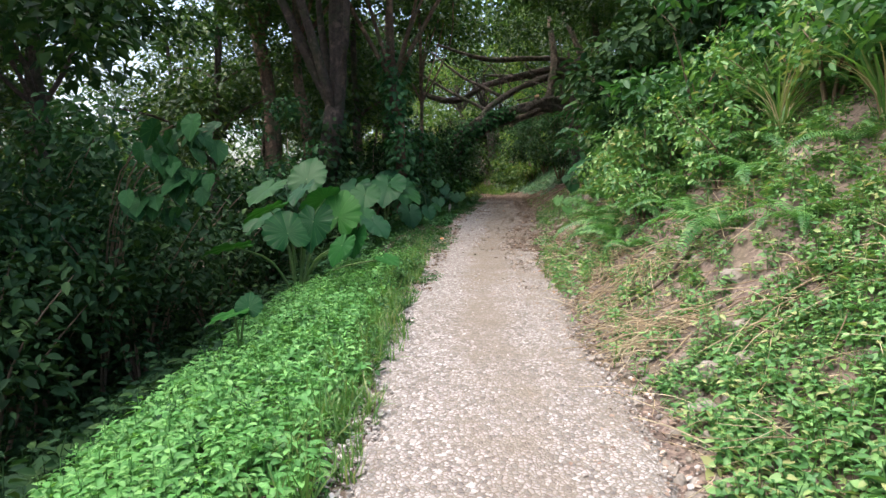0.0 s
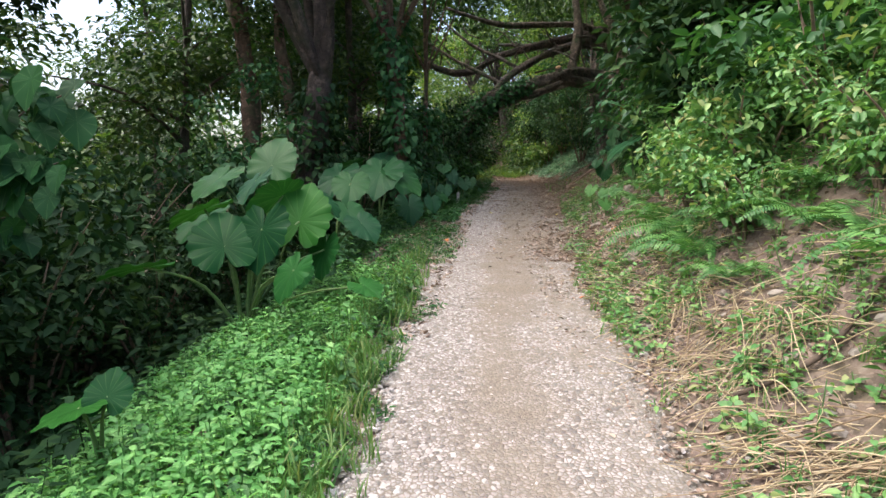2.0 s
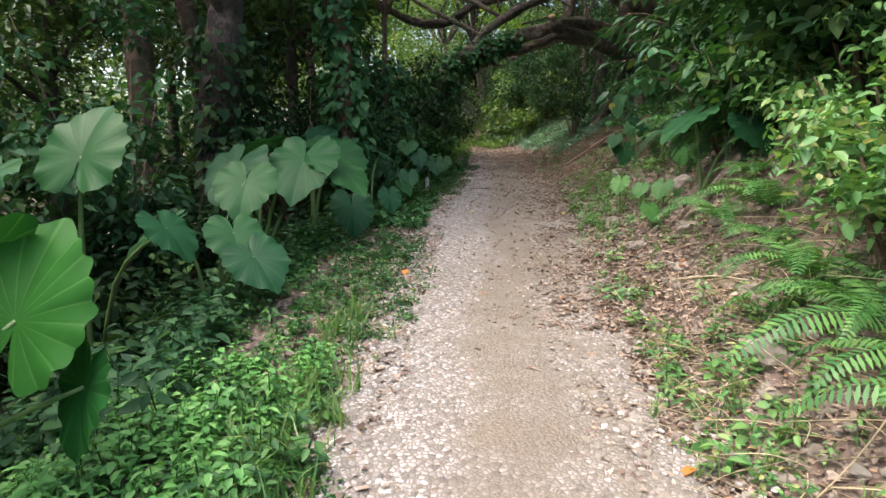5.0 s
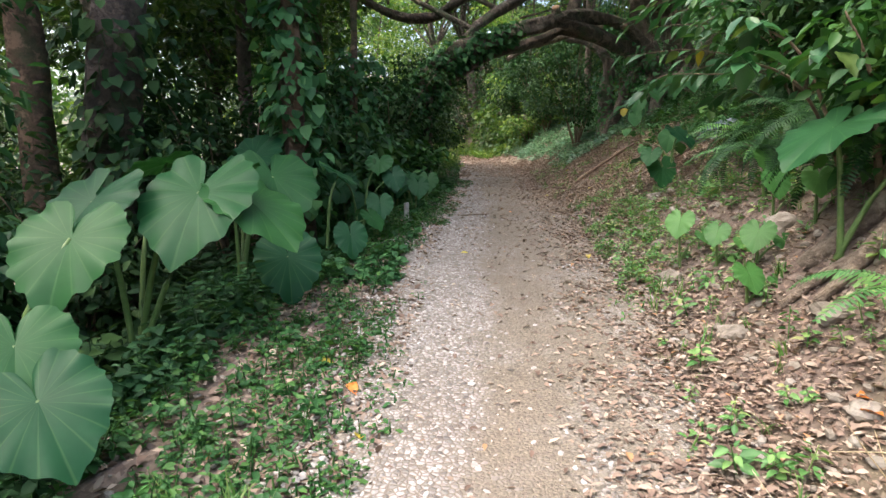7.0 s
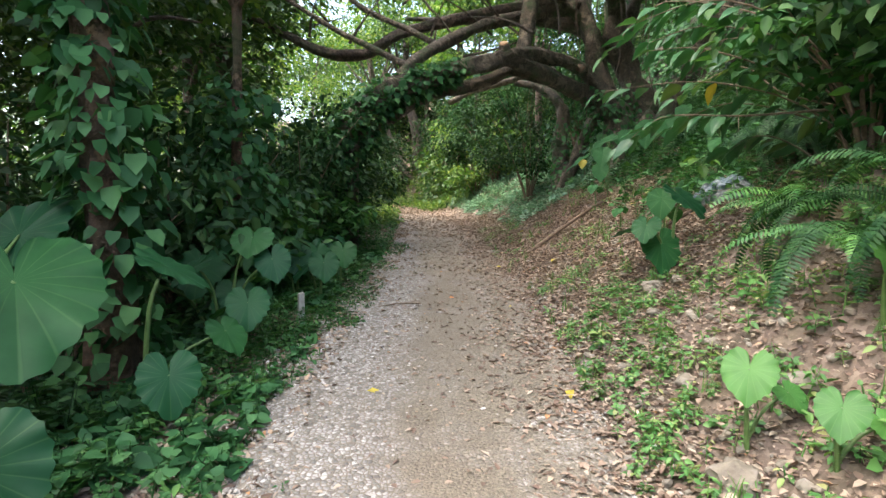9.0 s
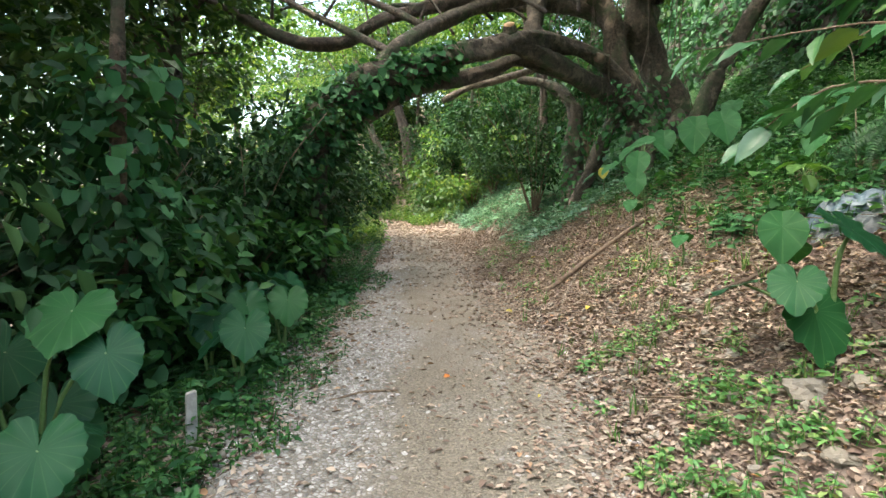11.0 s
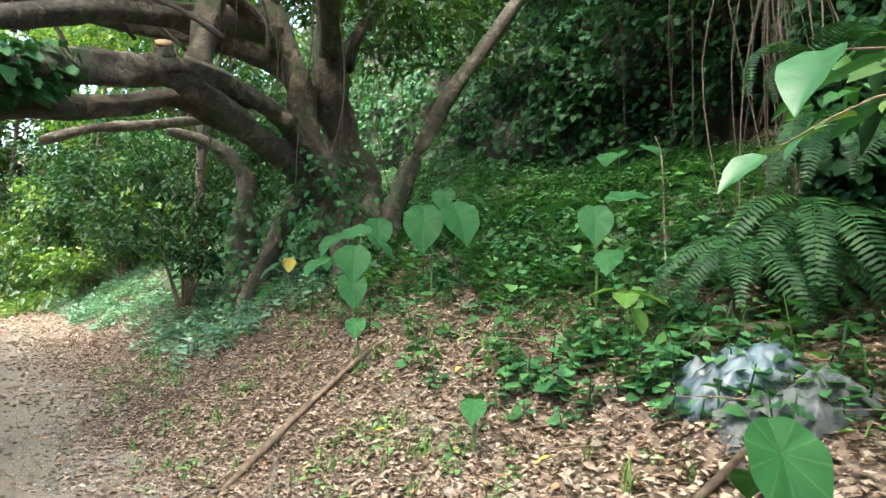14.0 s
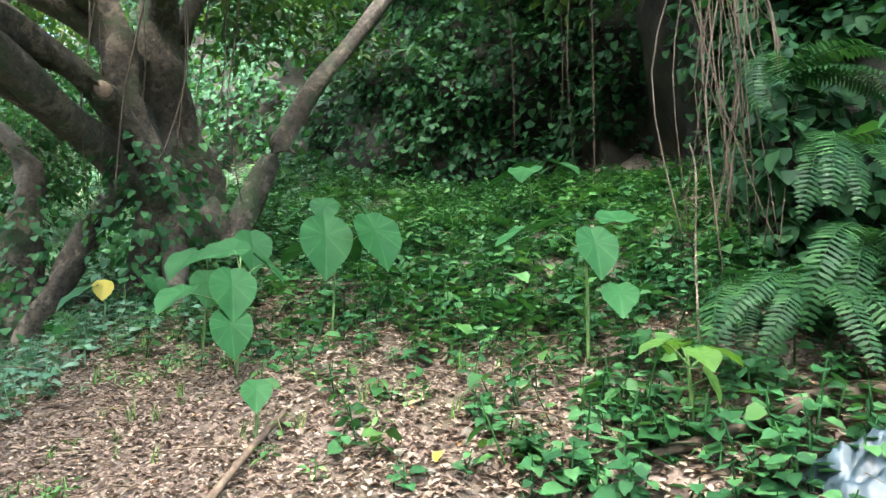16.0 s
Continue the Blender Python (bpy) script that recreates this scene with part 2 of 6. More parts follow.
def path_material():
    """Pale crushed stone, trodden to tan earth along a worn strip."""
    m, nt, b, out = mat("gravel_and_earth")
    at = nt.nodes.new("ShaderNodeAttribute")
    at.attribute_name = "earth"
    v = nt.nodes.new("ShaderNodeTexVoronoi")
    v.inputs["Scale"].default_value = 42.0
    g = nt.nodes.new("ShaderNodeNewGeometry")
    nt.links.new(g.outputs["Position"], v.inputs["Vector"])
    v2 = nt.nodes.new("ShaderNodeTexVoronoi")
    v2.feature = "DISTANCE_TO_EDGE"
    v2.inputs["Scale"].default_value = 42.0
    nt.links.new(g.outputs["Position"], v2.inputs["Vector"])
    stone = ramp(nt, v.outputs["Color"], [(0.1, (0.12, 0.11, 0.1)), (0.45, (0.25, 0.235, 0.218)), (0.7, (0.34, 0.322, 0.302)), (0.95, (0.46, 0.44, 0.42))])
    stone = mixc(nt, ramp(nt, v2.outputs["Distance"], [(0.0, (1, 1, 1)), (0.18, (0, 0, 0))]), stone, (0.15, 0.12, 0.09))
    fine = tex_noise(nt, 70.0, 5.0, 0.7)
    earth = ramp(nt, fine, [(0.3, (0.1, 0.082, 0.061)), (0.55, (0.19, 0.159, 0.121)), (0.75, (0.29, 0.252, 0.205))])
    patch = tex_noise(nt, 3.0, 5.0)
    math_n = nt.nodes.new("ShaderNodeMath")
    math_n.operation = "ADD"
    nt.links.new(at.outputs["Fac"], math_n.inputs[0])
    nt.links.new(patch, math_n.inputs[1])
    fac = ramp(nt, math_n.outputs[0], [(0.62, (0, 0, 0)), (1.02, (1, 1, 1))])
    col = mixc(nt, fac, stone, earth)
    tone = tex_noise(nt, 0.8, 4.0)
    col = mixc(nt, 0.4, col, ramp(nt, tone, [(0.3, (0.7, 0.64, 0.58)), (0.7, (1, 1, 1))]), "MULTIPLY")
    nt.links.new(col, b.inputs["Base Color"])
    b.inputs["Roughness"].default_value = 0.95
    bump(nt, b, v2.outputs["Distance"], 0.9, 0.018)
    return m


M_CLIFF, M_GROUND, M_PATH = cliff_material(), ground_material(), path_material()


# ---- mesh helpers ----
def vnoise(x, y, seed=0):
    """Smooth value noise in numpy, about -1 to 1."""
    x, y = np.asarray(x, float), np.asarray(y, float)
    xi, yi = np.floor(x), np.floor(y)
    fx, fy = x - xi, y - yi
    fx, fy = fx * fx * (3 - 2 * fx), fy * fy * (3 - 2 * fy)

    def h(a, b):
        s = np.sin(a * 127.1 + b * 311.7 + seed * 74.7) * 43758.5453
        return (s - np.floor(s)) * 2 - 1
    return (h(xi, yi) * (1 - fx) + h(xi + 1, yi) * fx) * (1 - fy) + (h(xi, yi + 1) * (1 - fx) + h(xi + 1, yi + 1) * fx) * fy


def fbm(x, y, seed=0, octaves=4):
    return sum(vnoise(np.asarray(x) * 2 ** k, np.asarray(y) * 2 ** k, seed + k) * 0.5 ** (k + 1) for k in range(octaves))


def mesh_of(name, verts, faces, smooth=True, uv=None):
    """A mesh from numpy verts and a list of index arrays (each array: faces with one corner count)."""
    me = bpy.data.meshes.new(name)
    verts = np.asarray(verts, np.float32)
    faces = [np.asarray(f, np.int32) for f in faces if len(f)]
    loops = np.concatenate([f.ravel() for f in faces])
    counts = np.concatenate([np.full(len(f), f.shape[1], np.int32) for f in faces])
    starts = np.concatenate([[0], np.cumsum(counts)[:-1]]).astype(np.int32)
    me.vertices.add(len(verts))
    me.vertices.foreach_set("co", verts.ravel())
    me.loops.add(len(loops))
    me.loops.foreach_set("vertex_index", loops)
    me.polygons.add(len(counts))
    me.polygons.foreach_set("loop_start", starts)
    me.polygons.foreach_set("loop_total", counts)
    me.polygons.foreach_set("use_smooth", np.full(len(counts), smooth))
    if uv is not None:
        layer = me.uv_layers.new(name="UVMap")
        layer.data.foreach_set("uv", np.asarray(uv, np.float32)[loops].ravel())
    me.update()
    return me


def thing(name, label, category, group="", at=None, kind=""):
    ob = new(name)
    ob.empty_display_size = 0.1
    if at is not None:
        ob.matrix_world = at
    return tagged(ob, label, category, group, kind)


def part(name, me, material, parent=None, label=""):
    ob = new(name, me)
    if material is not None and not me.materials:
        me.materials.append(material)
    if parent is not None:
        ob.parent = parent
    return tagged(ob, label) if label else ob


def rot(yaw, tilt, roll):
    """Rotation matrices (N, 3, 3): roll about x, tilt about y (tip down), yaw about z."""
    cy, sy, ct, st, cr, sr = np.cos(yaw), np.sin(yaw), np.cos(tilt), np.sin(tilt), np.cos(roll), np.sin(roll)
    m = np.empty((len(cy), 3, 3))
    m[:, 0, 0], m[:, 0, 1], m[:, 0, 2] = cy * ct, cy * st * sr - sy * cr, cy * st * cr + sy * sr
    m[:, 1, 0], m[:, 1, 1], m[:, 1, 2] = sy * ct, sy * st * sr + cy * cr, sy * st * cr - cy * sr
    m[:, 2, 0], m[:, 2, 1], m[:, 2, 2] = -st, ct * sr, ct * cr
    return m


def spread(tmpl, pos, yaw, tilt, roll, size):
    """Copies of a template (verts, [faces...]) at many places, joined: verts and faces."""
    tv, tf = tmpl
    n, k = len(pos), len(tv)
    size = np.broadcast_to(np.asarray(size, float), (n,))
    v = np.einsum("nij,kj->nki", rot(np.asarray(yaw), np.asarray(tilt), np.asarray(roll)), tv) * size[:, None, None] + np.asarray(pos)[:, None, :]
    off = (np.arange(n) * k)[:, None, None]
    return v.reshape(-1, 3), [(np.asarray(f)[None] + off).reshape(-1, np.asarray(f).shape[1]) for f in tf]


def joined(pieces):
    vs, fs, base = [], {}, 0
    for v, f in pieces:
        vs.append(np.asarray(v, float))
        for a in f:
            a = np.asarray(a)
            if len(a):
                fs.setdefault(a.shape[1], []).append(a + base)
        base += len(v)
    return np.concatenate(vs), [np.concatenate(a) for a in fs.values()]


def tube(points, radii, sides=8, wobble=0.0, seed=0, cap=True):
    """A tapered, slightly knobbly tube along a smooth line through the points."""
    p = np.asarray(points, float)
    r = np.asarray(radii, float)
    if len(p) > 2:
        t = np.linspace(0, len(p) - 1, (len(p) - 1) * 4 + 1)
        i = np.minimum(t.astype(int), len(p) - 2)
        f = (t - i)[:, None]
        a, b, c, d = p[np.maximum(i - 1, 0)], p[i], p[i + 1], p[np.minimum(i + 2, len(p) - 1)]
        p = 0.5 * (2 * b + (c - a) * f + (2 * a - 5 * b + 4 * c - d) * f * f + (3 * b - a - 3 * c + d) * f ** 3)
        r = np.interp(t, np.arange(len(r)), r)
    tan = np.gradient(p, axis=0)
    tan /= np.linalg.norm(tan, axis=1)[:, None] + 1e-9
    ref = np.where(np.abs(tan[:, 2:3]) > 0.9, np.array([[1.0, 0, 0]]), np.array([[0, 0, 1.0]]))
    u = np.cross(tan, ref)
    u /= np.linalg.norm(u, axis=1)[:, None]
    w = np.cross(tan, u)
    ang = np.linspace(0, 2 * math.pi, sides, endpoint=False)
    k = np.arange(len(p))[:, None]
    ca, sa = np.cos(ang)[None], np.sin(ang)[None]
    rr = r[:, None] * (1 + wobble * (vnoise(k * 0.55 + 13 * seed + ca * 1.1, sa * 1.1 + seed) + 0.6 * vnoise(k * 0.35 + ca * 2.6, sa * 2.6 + 7 * seed) + 0.3 * vnoise(k * 1.7 + ca * 5, sa * 5 + 3 * seed)))
    v = p[:, None] + rr[..., None] * (np.cos(ang)[None, :, None] * u[:, None] + np.sin(ang)[None, :, None] * w[:, None])
    n = len(p)
    i, j = np.meshgrid(np.arange(n - 1), np.arange(sides), indexing="ij")
    q = np.stack([i * sides + j, i * sides + (j + 1) % sides, (i + 1) * sides + (j + 1) % sides, (i + 1) * sides + j], -1).reshape(-1, 4)
    v = v.reshape(-1, 3)
    faces = [q]
    if cap:
        v = np.concatenate([v, p[-1:], p[:1]])
        j = np.arange(sides)
        faces.append(np.stack([(n - 1) * sides + j, (n - 1) * sides + (j + 1) % sides, np.full(sides, n * sides)], -1))
        faces.append(np.stack([(j + 1) % sides, j, np.full(sides, n * sides + 1)], -1))
    return v, faces


# leaf shapes: x towards the tip, length 1
def leaf_shape(width, fold=0.12, droop=0.15, rich=True):
    if not rich:
        v = [(0, 0, 0), (0.45, width / 2, fold), (1, 0, -droop), (0.45, -width / 2, fold)]
        return np.array(v, float), [np.array([(0, 2, 1), (0, 3, 2)])]
    v = [(0, 0, 0), (0.33, 0, 0.03), (0.7, 0, -droop * 0.3), (1, 0, -droop),
         (0.3, width * 0.48, fold), (0.66, width * 0.4, fold * 0.7 - droop * 0.3), (0.3, -width * 0.48, fold), (0.66, -width * 0.4, fold * 0.7 - droop * 0.3)]
    return np.array(v, float), [np.array([(0, 1, 4), (0, 6, 1), (2, 3, 5), (2, 7, 3)]), np.array([(1, 2, 5, 4), (1, 6, 7, 2)])]


def heart_shape(width=0.95, fold=0.08, droop=0.12):
    v = [(0, 0, 0), (0.4, 0, 0.02), (1, 0, -droop), (-0.16, width * 0.25, fold), (0.1, width * 0.5, fold), (0.5, width * 0.4, fold * 0.6),
         (-0.16, -width * 0.25, fold), (0.1, -width * 0.5, fold), (0.5, -width * 0.4, fold * 0.6)]
    return np.array(v, float), [np.array([(0, 4, 3), (1, 2, 5), (0, 6, 7), (1, 8, 2)]), np.array([(0, 1, 5, 4), (0, 7, 8, 1)])]


def leaf_four(width, fold=0.1, droop=0.15, back=0.0):
    """A cheaper leaf of four triangles; back: how far its shoulders reach behind the stalk."""
    v = [(0, 0, 0), (0.28 - back, width * 0.46, fold), (0.62 - back * 0.5, width * 0.44, fold * 0.6 - droop * 0.2), (1, 0, -droop),
         (0.62 - back * 0.5, -width * 0.44, fold * 0.6 - droop * 0.2), (0.28 - back, -width * 0.46, fold)]
    return np.array(v, float), [np.array([(0, 3, 2, 1), (0, 5, 4, 3)])]


LEAF, LEAF_LOW, HEART = leaf_shape(0.5), leaf_shape(0.5, rich=False), leaf_four(0.85, 0.08, 0.12, 0.22)
LEAF4 = leaf_four(0.5)


def sprig(count, height, leaf, size, r, spread_r=0.5, stem=True):
    """A small upright herb: leaves in whorls round a stem."""
    k = np.arange(count)
    z = height * (0.25 + 0.75 * k / count)
    yaw = k * 2.4 + r.uniform(0, 6)
    pos = np.stack([0.02 * np.cos(yaw), 0.02 * np.sin(yaw), z], -1)
    out = [spread(leaf, pos, yaw, r.uniform(-0.35, 0.45, count), r.normal(0, 0.25, count), size * r.uniform(0.6, 1.1, count) * (1.1 - 0.45 * k / count))]
    if stem:
        out.append(tube([(0, 0, 0), (0, 0.01, height)], [0.006, 0.003], 3, cap=False))
    return joined(out)


def frond(length, pairs, width, r, rise=0.9, fall=-0.9):
    """A fern frond: its midrib turns from rise to fall (radians above level) along x, narrow pinnae stand off both sides."""
    t = np.linspace(0, 1, pairs * 2 + 1)
    ang = rise + (fall - rise) * t ** 0.9
    d = length / (pairs * 2)
    x, z = np.cumsum(np.cos(ang)) * d, np.cumsum(np.sin(ang)) * d
    sway = 0.05 * length * np.sin(t * 2.5 + r.uniform(0, 6))
    rib = np.stack([x, sway - sway[0], z], -1)
    k = np.arange(2, pairs * 2, 2)
    o, tk = rib[k], t[k]
    tan = np.stack([np.cos(ang[k]), 0 * tk, np.sin(ang[k])], -1)
    nor = np.stack([-np.sin(ang[k]), 0 * tk, np.cos(ang[k])], -1)
    reach = length * width * np.clip(np.minimum((tk + 0.1) / 0.28, 1.0) * (1.02 - tk) ** 0.55, 0.06, 1)
    half = length / pairs * 0.36
    out = []
    for s in (1, -1):
        l = (reach * r.uniform(0.88, 1.08, len(k)))[:, None]
        away = np.array([0, s, 0.0]) * 0.95 + tan * 0.28 - nor * r.uniform(0.05, 0.3, (len(k), 1))
        a0, a1 = o - tan * half * 0.5, o + tan * half * 0.5
        b0, b1 = o + away * l * 0.55 - tan * half, o + away * l * 0.55 + tan * half
        tip = o + away * l - nor * l * 0.12
        v = np.stack([a0, a1, b1, tip, b0], 1).reshape(-1, 3)
        i = np.arange(len(k))[:, None] * 5
        out.append((v, [i + np.array([[0, 1, 2, 4]]), i + np.array([[4, 2, 3]])]))
    out.append(tube(rib[:: max(1, pairs // 4)], np.linspace(0.005, 0.0015, len(rib[:: max(1, pairs // 4)])), 3, cap=False))
    return joined(out)


def tuft(blades, length, r, lean=0.9, width=0.012):
    """A tuft of arching grass blades."""
    out = []
    for _ in range(blades):
        a, l, b = r.uniform(0, 6.28), length * r.uniform(0.5, 1.0), lean * r.uniform(0.3, 1.0)
        t = np.linspace(0, 1, 5)
        d = l * (t * 0.25 + 0.75 * t ** 2) * b * 0.8
        z = l * (t - 0.45 * b * t ** 2.2)
        c = np.stack([d * math.cos(a), d * math.sin(a), z], -1) + np.array([r.normal(0, 0.02), r.normal(0, 0.02), 0])
        side = np.array([-math.sin(a), math.cos(a), 0.0]) * width
        w = np.array([1, 1, 0.8, 0.5, 0.05])[:, None]
        v = np.concatenate([c - side * w, c + side * w])
        i = np.arange(4)
        out.append((v, [np.stack([i, i + 5, i + 6, i + 1], -1)]))
    return joined(out)


def stone_shape(seed):
    """A worn, faceted pebble of 20 triangles, radius about 1."""
    bm = bmesh.new()
    bmesh.ops.create_icosphere(bm, subdivisions=1, radius=1.0)
    r = np.random.default_rng(seed)
    v = np.array([q.co[:] for q in bm.verts])
    f = np.array([[q.index for q in p.verts] for p in bm.faces])
    bm.free()
    v *= r.uniform(0.75, 1.2, (len(v), 1))
    v *= np.array([1.0, r.uniform(0.65, 0.9), r.uniform(0.4, 0.65)])
    return v, [f]


# ---- the lie of the land ----
PATH_Y = [-60, -6, 0, 2.5, 3.5, 6.6, 9.0, 11.6, 12.8, 15.6, 18.7, 21.2, 24, 28, 32, 36, 40, 60]
PATH_L = [-0.6, -0.6, -0.55, -0.53, -0.46, -0.42, -0.16, 0.05, 0.16, 0.62, 1.05, 1.3, 1.45, 1.5, 0.8, -1.4, -4.6, -20]
PATH_R = [1.1, 1.1, 1.14, 1.17, 1.16, 1.24, 1.46, 1.9, 2.1, 2.5, 2.85, 3.2, 3.3, 3.05, 2.6, 0.8, -2.0, -16]
LAND_Z = [(-400, -12), (-60, -4.2), (-6, -0.59), (0, 0.0), (14, 1.372), (22, 1.83), (32, 2.25), (60, 3.4), (400, 5)]


def smooth_interp(x, xs, ys):
    """Piecewise line, softened."""
    return sum(np.interp(np.asarray(x) + o, xs, ys) for o in (-0.8, -0.3, 0.3, 0.8)) / 4


def path_z(y):
    return smooth_interp(y, [a for a, _ in LAND_Z], [b for _, b in LAND_Z])


def path_left(y):
    return smooth_interp(y, PATH_Y, PATH_L)


def path_right(y):
    return smooth_interp(y, PATH_Y, PATH_R)


# rise of the bank beside the path: metres outwards, metres up, for three stretches of the walk
RIGHT_NEAR = ([0, 0.35, 0.8, 1.5, 2.5, 4, 8, 400], [0, 0.16, 0.5, 1.3, 2.3, 3.2, 4.5, 12])
RIGHT_MID = ([0, 0.5, 1.5, 2.5, 5.5, 7.2, 12, 400], [0, 0.28, 0.92, 1.36, 2.75, 3.3, 7.0, 14])
RIGHT_FAR = ([0, 0.6, 1.2, 2.0, 3.2, 5.0, 9, 400], [0, 0.12, 0.45, 1.15, 1.95, 3.0, 6.0, 14])
LEFT_NEAR = ([0, 0.4, 0.9, 1.5, 2.3, 3.5, 8, 400], [0, 0.0, -0.08, -0.35, -0.95, -1.6, -2.8, -9])
LEFT_MID = ([0, 0.4, 0.9, 1.6, 2.6, 4, 10, 400], [0, -0.02, -0.15, -0.45, -0.9, -1.4, -2.2, -9])


def land(x, y):
    x, y = np.asarray(x, float), np.asarray(y, float)
    el, er = path_left(y), path_right(y)
    dr, dl = np.maximum(x - er, 0), np.maximum(el - x, 0)
    a = np.clip((y - 10.5) / 3.5, 0, 1)
    b = np.clip((y - 18.5) / 3.5, 0, 1)
    a, b = a * a * (3 - 2 * a), b * b * (3 - 2 * b)
    right = np.interp(dr, *RIGHT_NEAR) * (1 - a) + np.interp(dr, *RIGHT_MID) * a * (1 - b) + np.interp(dr, *RIGHT_FAR) * b
    left = np.interp(dl, *LEFT_NEAR) * (1 - a) + np.interp(dl, *LEFT_MID) * a
    out = np.minimum(dr + dl, 1.5)
    rough = 0.10 * out * fbm(x * 1.1, y * 1.1, 3) + 0.03 * np.minimum(out * 3, 1) * fbm(x * 4, y * 4, 9)
    return path_z(y) + right + left + rough + 0.012 * fbm(x * 2.0, y * 2.0, 5)


def grid_mesh(name, X, Y, Z):
    n, m = X.shape
    i, j = np.meshgrid(np.arange(n - 1), np.arange(m - 1), indexing="ij")
    f = np.stack([i * m + j, (i + 1) * m + j, (i + 1) * m + j + 1, i * m + j + 1], -1).reshape(-1, 4)
    return mesh_of(name, np.stack([X, Y, Z], -1).reshape(-1, 3), [f])


xs = np.concatenate([[-400, -150, -70, -40, -25, -16], np.arange(-11, -5, 0.3), np.arange(-5, 8, 0.07), np.arange(8, 12, 0.3), [13, 16, 25, 40, 70, 150, 400]])
ys = np.concatenate([[-400, -150, -60, -30, -15, -8], np.arange(-5, 24, 0.08), np.arange(24, 42, 0.3), [44, 50, 60, 80, 120, 200, 400]])
GX, GY = np.meshgrid(xs, ys, indexing="ij")
ground = part("ground", grid_mesh("ground", GX, GY, land(GX, GY)), M_GROUND)
tagged(ground, "brown forest soil rising to a bank", "ground", kind="structure")


def build_path():
    v_ = np.arange(-5, 40, 0.08)
    u_ = np.linspace(-0.12, 1.12, 40)
    U, Y = np.meshgrid(u_, v_, indexing="ij")
    L, R = path_left(Y), path_right(Y)
    fray = np.clip(np.abs(U - 0.5) * 2.2 - 0.3, 0, 1)
    X = L + (R - L) * U + fray * (0.30 * fbm(Y * 1.3, U * 0.8, 4) + 0.16 * fbm(Y * 5.0, U * 2.0, 6))
    edge = np.minimum(U, 1 - U)
    Z = land(X, Y) + np.clip(edge * 0.5, -0.08, 0.03) + 0.018 * fbm(X * 3, Y * 3, 8)
    me = grid_mesh("gravel_path", X, Y, Z)
    ul = np.interp(Y, [6, 8, 10.5, 14, 20, 26], [0.34, 0.33, 0.44, 0.4, 0.25, 0.22]) + 0.1 * fbm(Y * 1.1, 0 * Y, 14)
    ur = np.interp(Y, [6, 8, 10.5, 14, 20, 26], [0.7, 0.76, 0.79, 0.8, 0.72, 0.68]) + 0.1 * fbm(Y * 1.3, 0 * Y, 15)
    strip = 1 / (1 + np.exp(-(U - ul) / 0.035)) / (1 + np.exp(-(ur - U) / 0.05))
    worn = 0.55 * strip * np.interp(Y, [1, 4, 7, 10, 14], [0.25, 0.5, 0.75, 1, 1]) + 0.22 * (U > 0.74) * np.interp(Y, [0, 5, 8, 12], [0.5, 0.9, 1.1, 1.3]) + 0.3 * np.clip((Y - 17) / 6, 0, 1)
    at = me.attributes.new("earth", "FLOAT", "POINT")
    at.data.foreach_set("value", worn.astype(np.float32).ravel())
    ob = part("gravel_path", me, M_PATH)
    return tagged(ob, "pale crushed stone path with a trodden earth strip", "path", kind="structure")


build_path()

WALL_LINE = np.array([(6.6, 8.0), (6.2, 10.0), (5.9, 12.0), (5.9, 13.6), (6.5, 14.7), (8.0, 15.1), (9.6, 16.0), (9.7, 17.6), (8.9, 19.6), (8.6, 22.5), (9.2, 26), (10.5, 32), (12, 40)])


def wall_at(s, z):
    """A point of the rock face: s along its line (0 to 1), z metres above its foot."""
    t = np.asarray(s, float) * (len(WALL_LINE) - 1)
    i = np.arange(len(WALL_LINE))
    x, y = np.interp(t, i, WALL_LINE[:, 0]), np.interp(t, i, WALL_LINE[:, 1])
    z = np.asarray(z, float)
    lump = 0.55 * fbm(t * 1.7, z * 0.8, 21) + 0.25 * fbm(t * 6, z * 2.5, 22)
    hollow = 1.3 * np.exp(-((t - 5.6) / 0.5) ** 2 - ((z - 0.9) / 1.1) ** 2)
    lean = np.interp(t, [0, 3, 4, 5, 7, 8, 12], [0.9, 0.7, 0.15, 0.0, 0.15, 0.5, 0.8])
    x = x + lump + hollow + z * lean * 0.55
    y = y + 0.3 * fbm(t * 2.1, z * 0.9, 25)
    return np.stack([x, y, land(np.minimum(x, np.interp(t, i, WALL_LINE[:, 0])), y) + z - 0.5], -1)


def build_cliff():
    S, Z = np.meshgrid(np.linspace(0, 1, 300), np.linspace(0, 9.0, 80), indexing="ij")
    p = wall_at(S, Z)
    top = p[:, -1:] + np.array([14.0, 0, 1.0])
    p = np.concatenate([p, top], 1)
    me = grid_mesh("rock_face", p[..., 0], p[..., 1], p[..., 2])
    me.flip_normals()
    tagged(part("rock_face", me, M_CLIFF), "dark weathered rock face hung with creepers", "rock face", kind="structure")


build_cliff()


# ---- loose ground: stones, dead leaves ----
def stuff(name, pieces, material, label, category):
    v, f = joined(pieces)
    ob = part(name, mesh_of(name, v, f), material)
    return tagged(ob, label, category, kind="stuff")


def on_land(x, y, up=0.0):
    return np.stack([x, y, land(x, y) + up], -1)


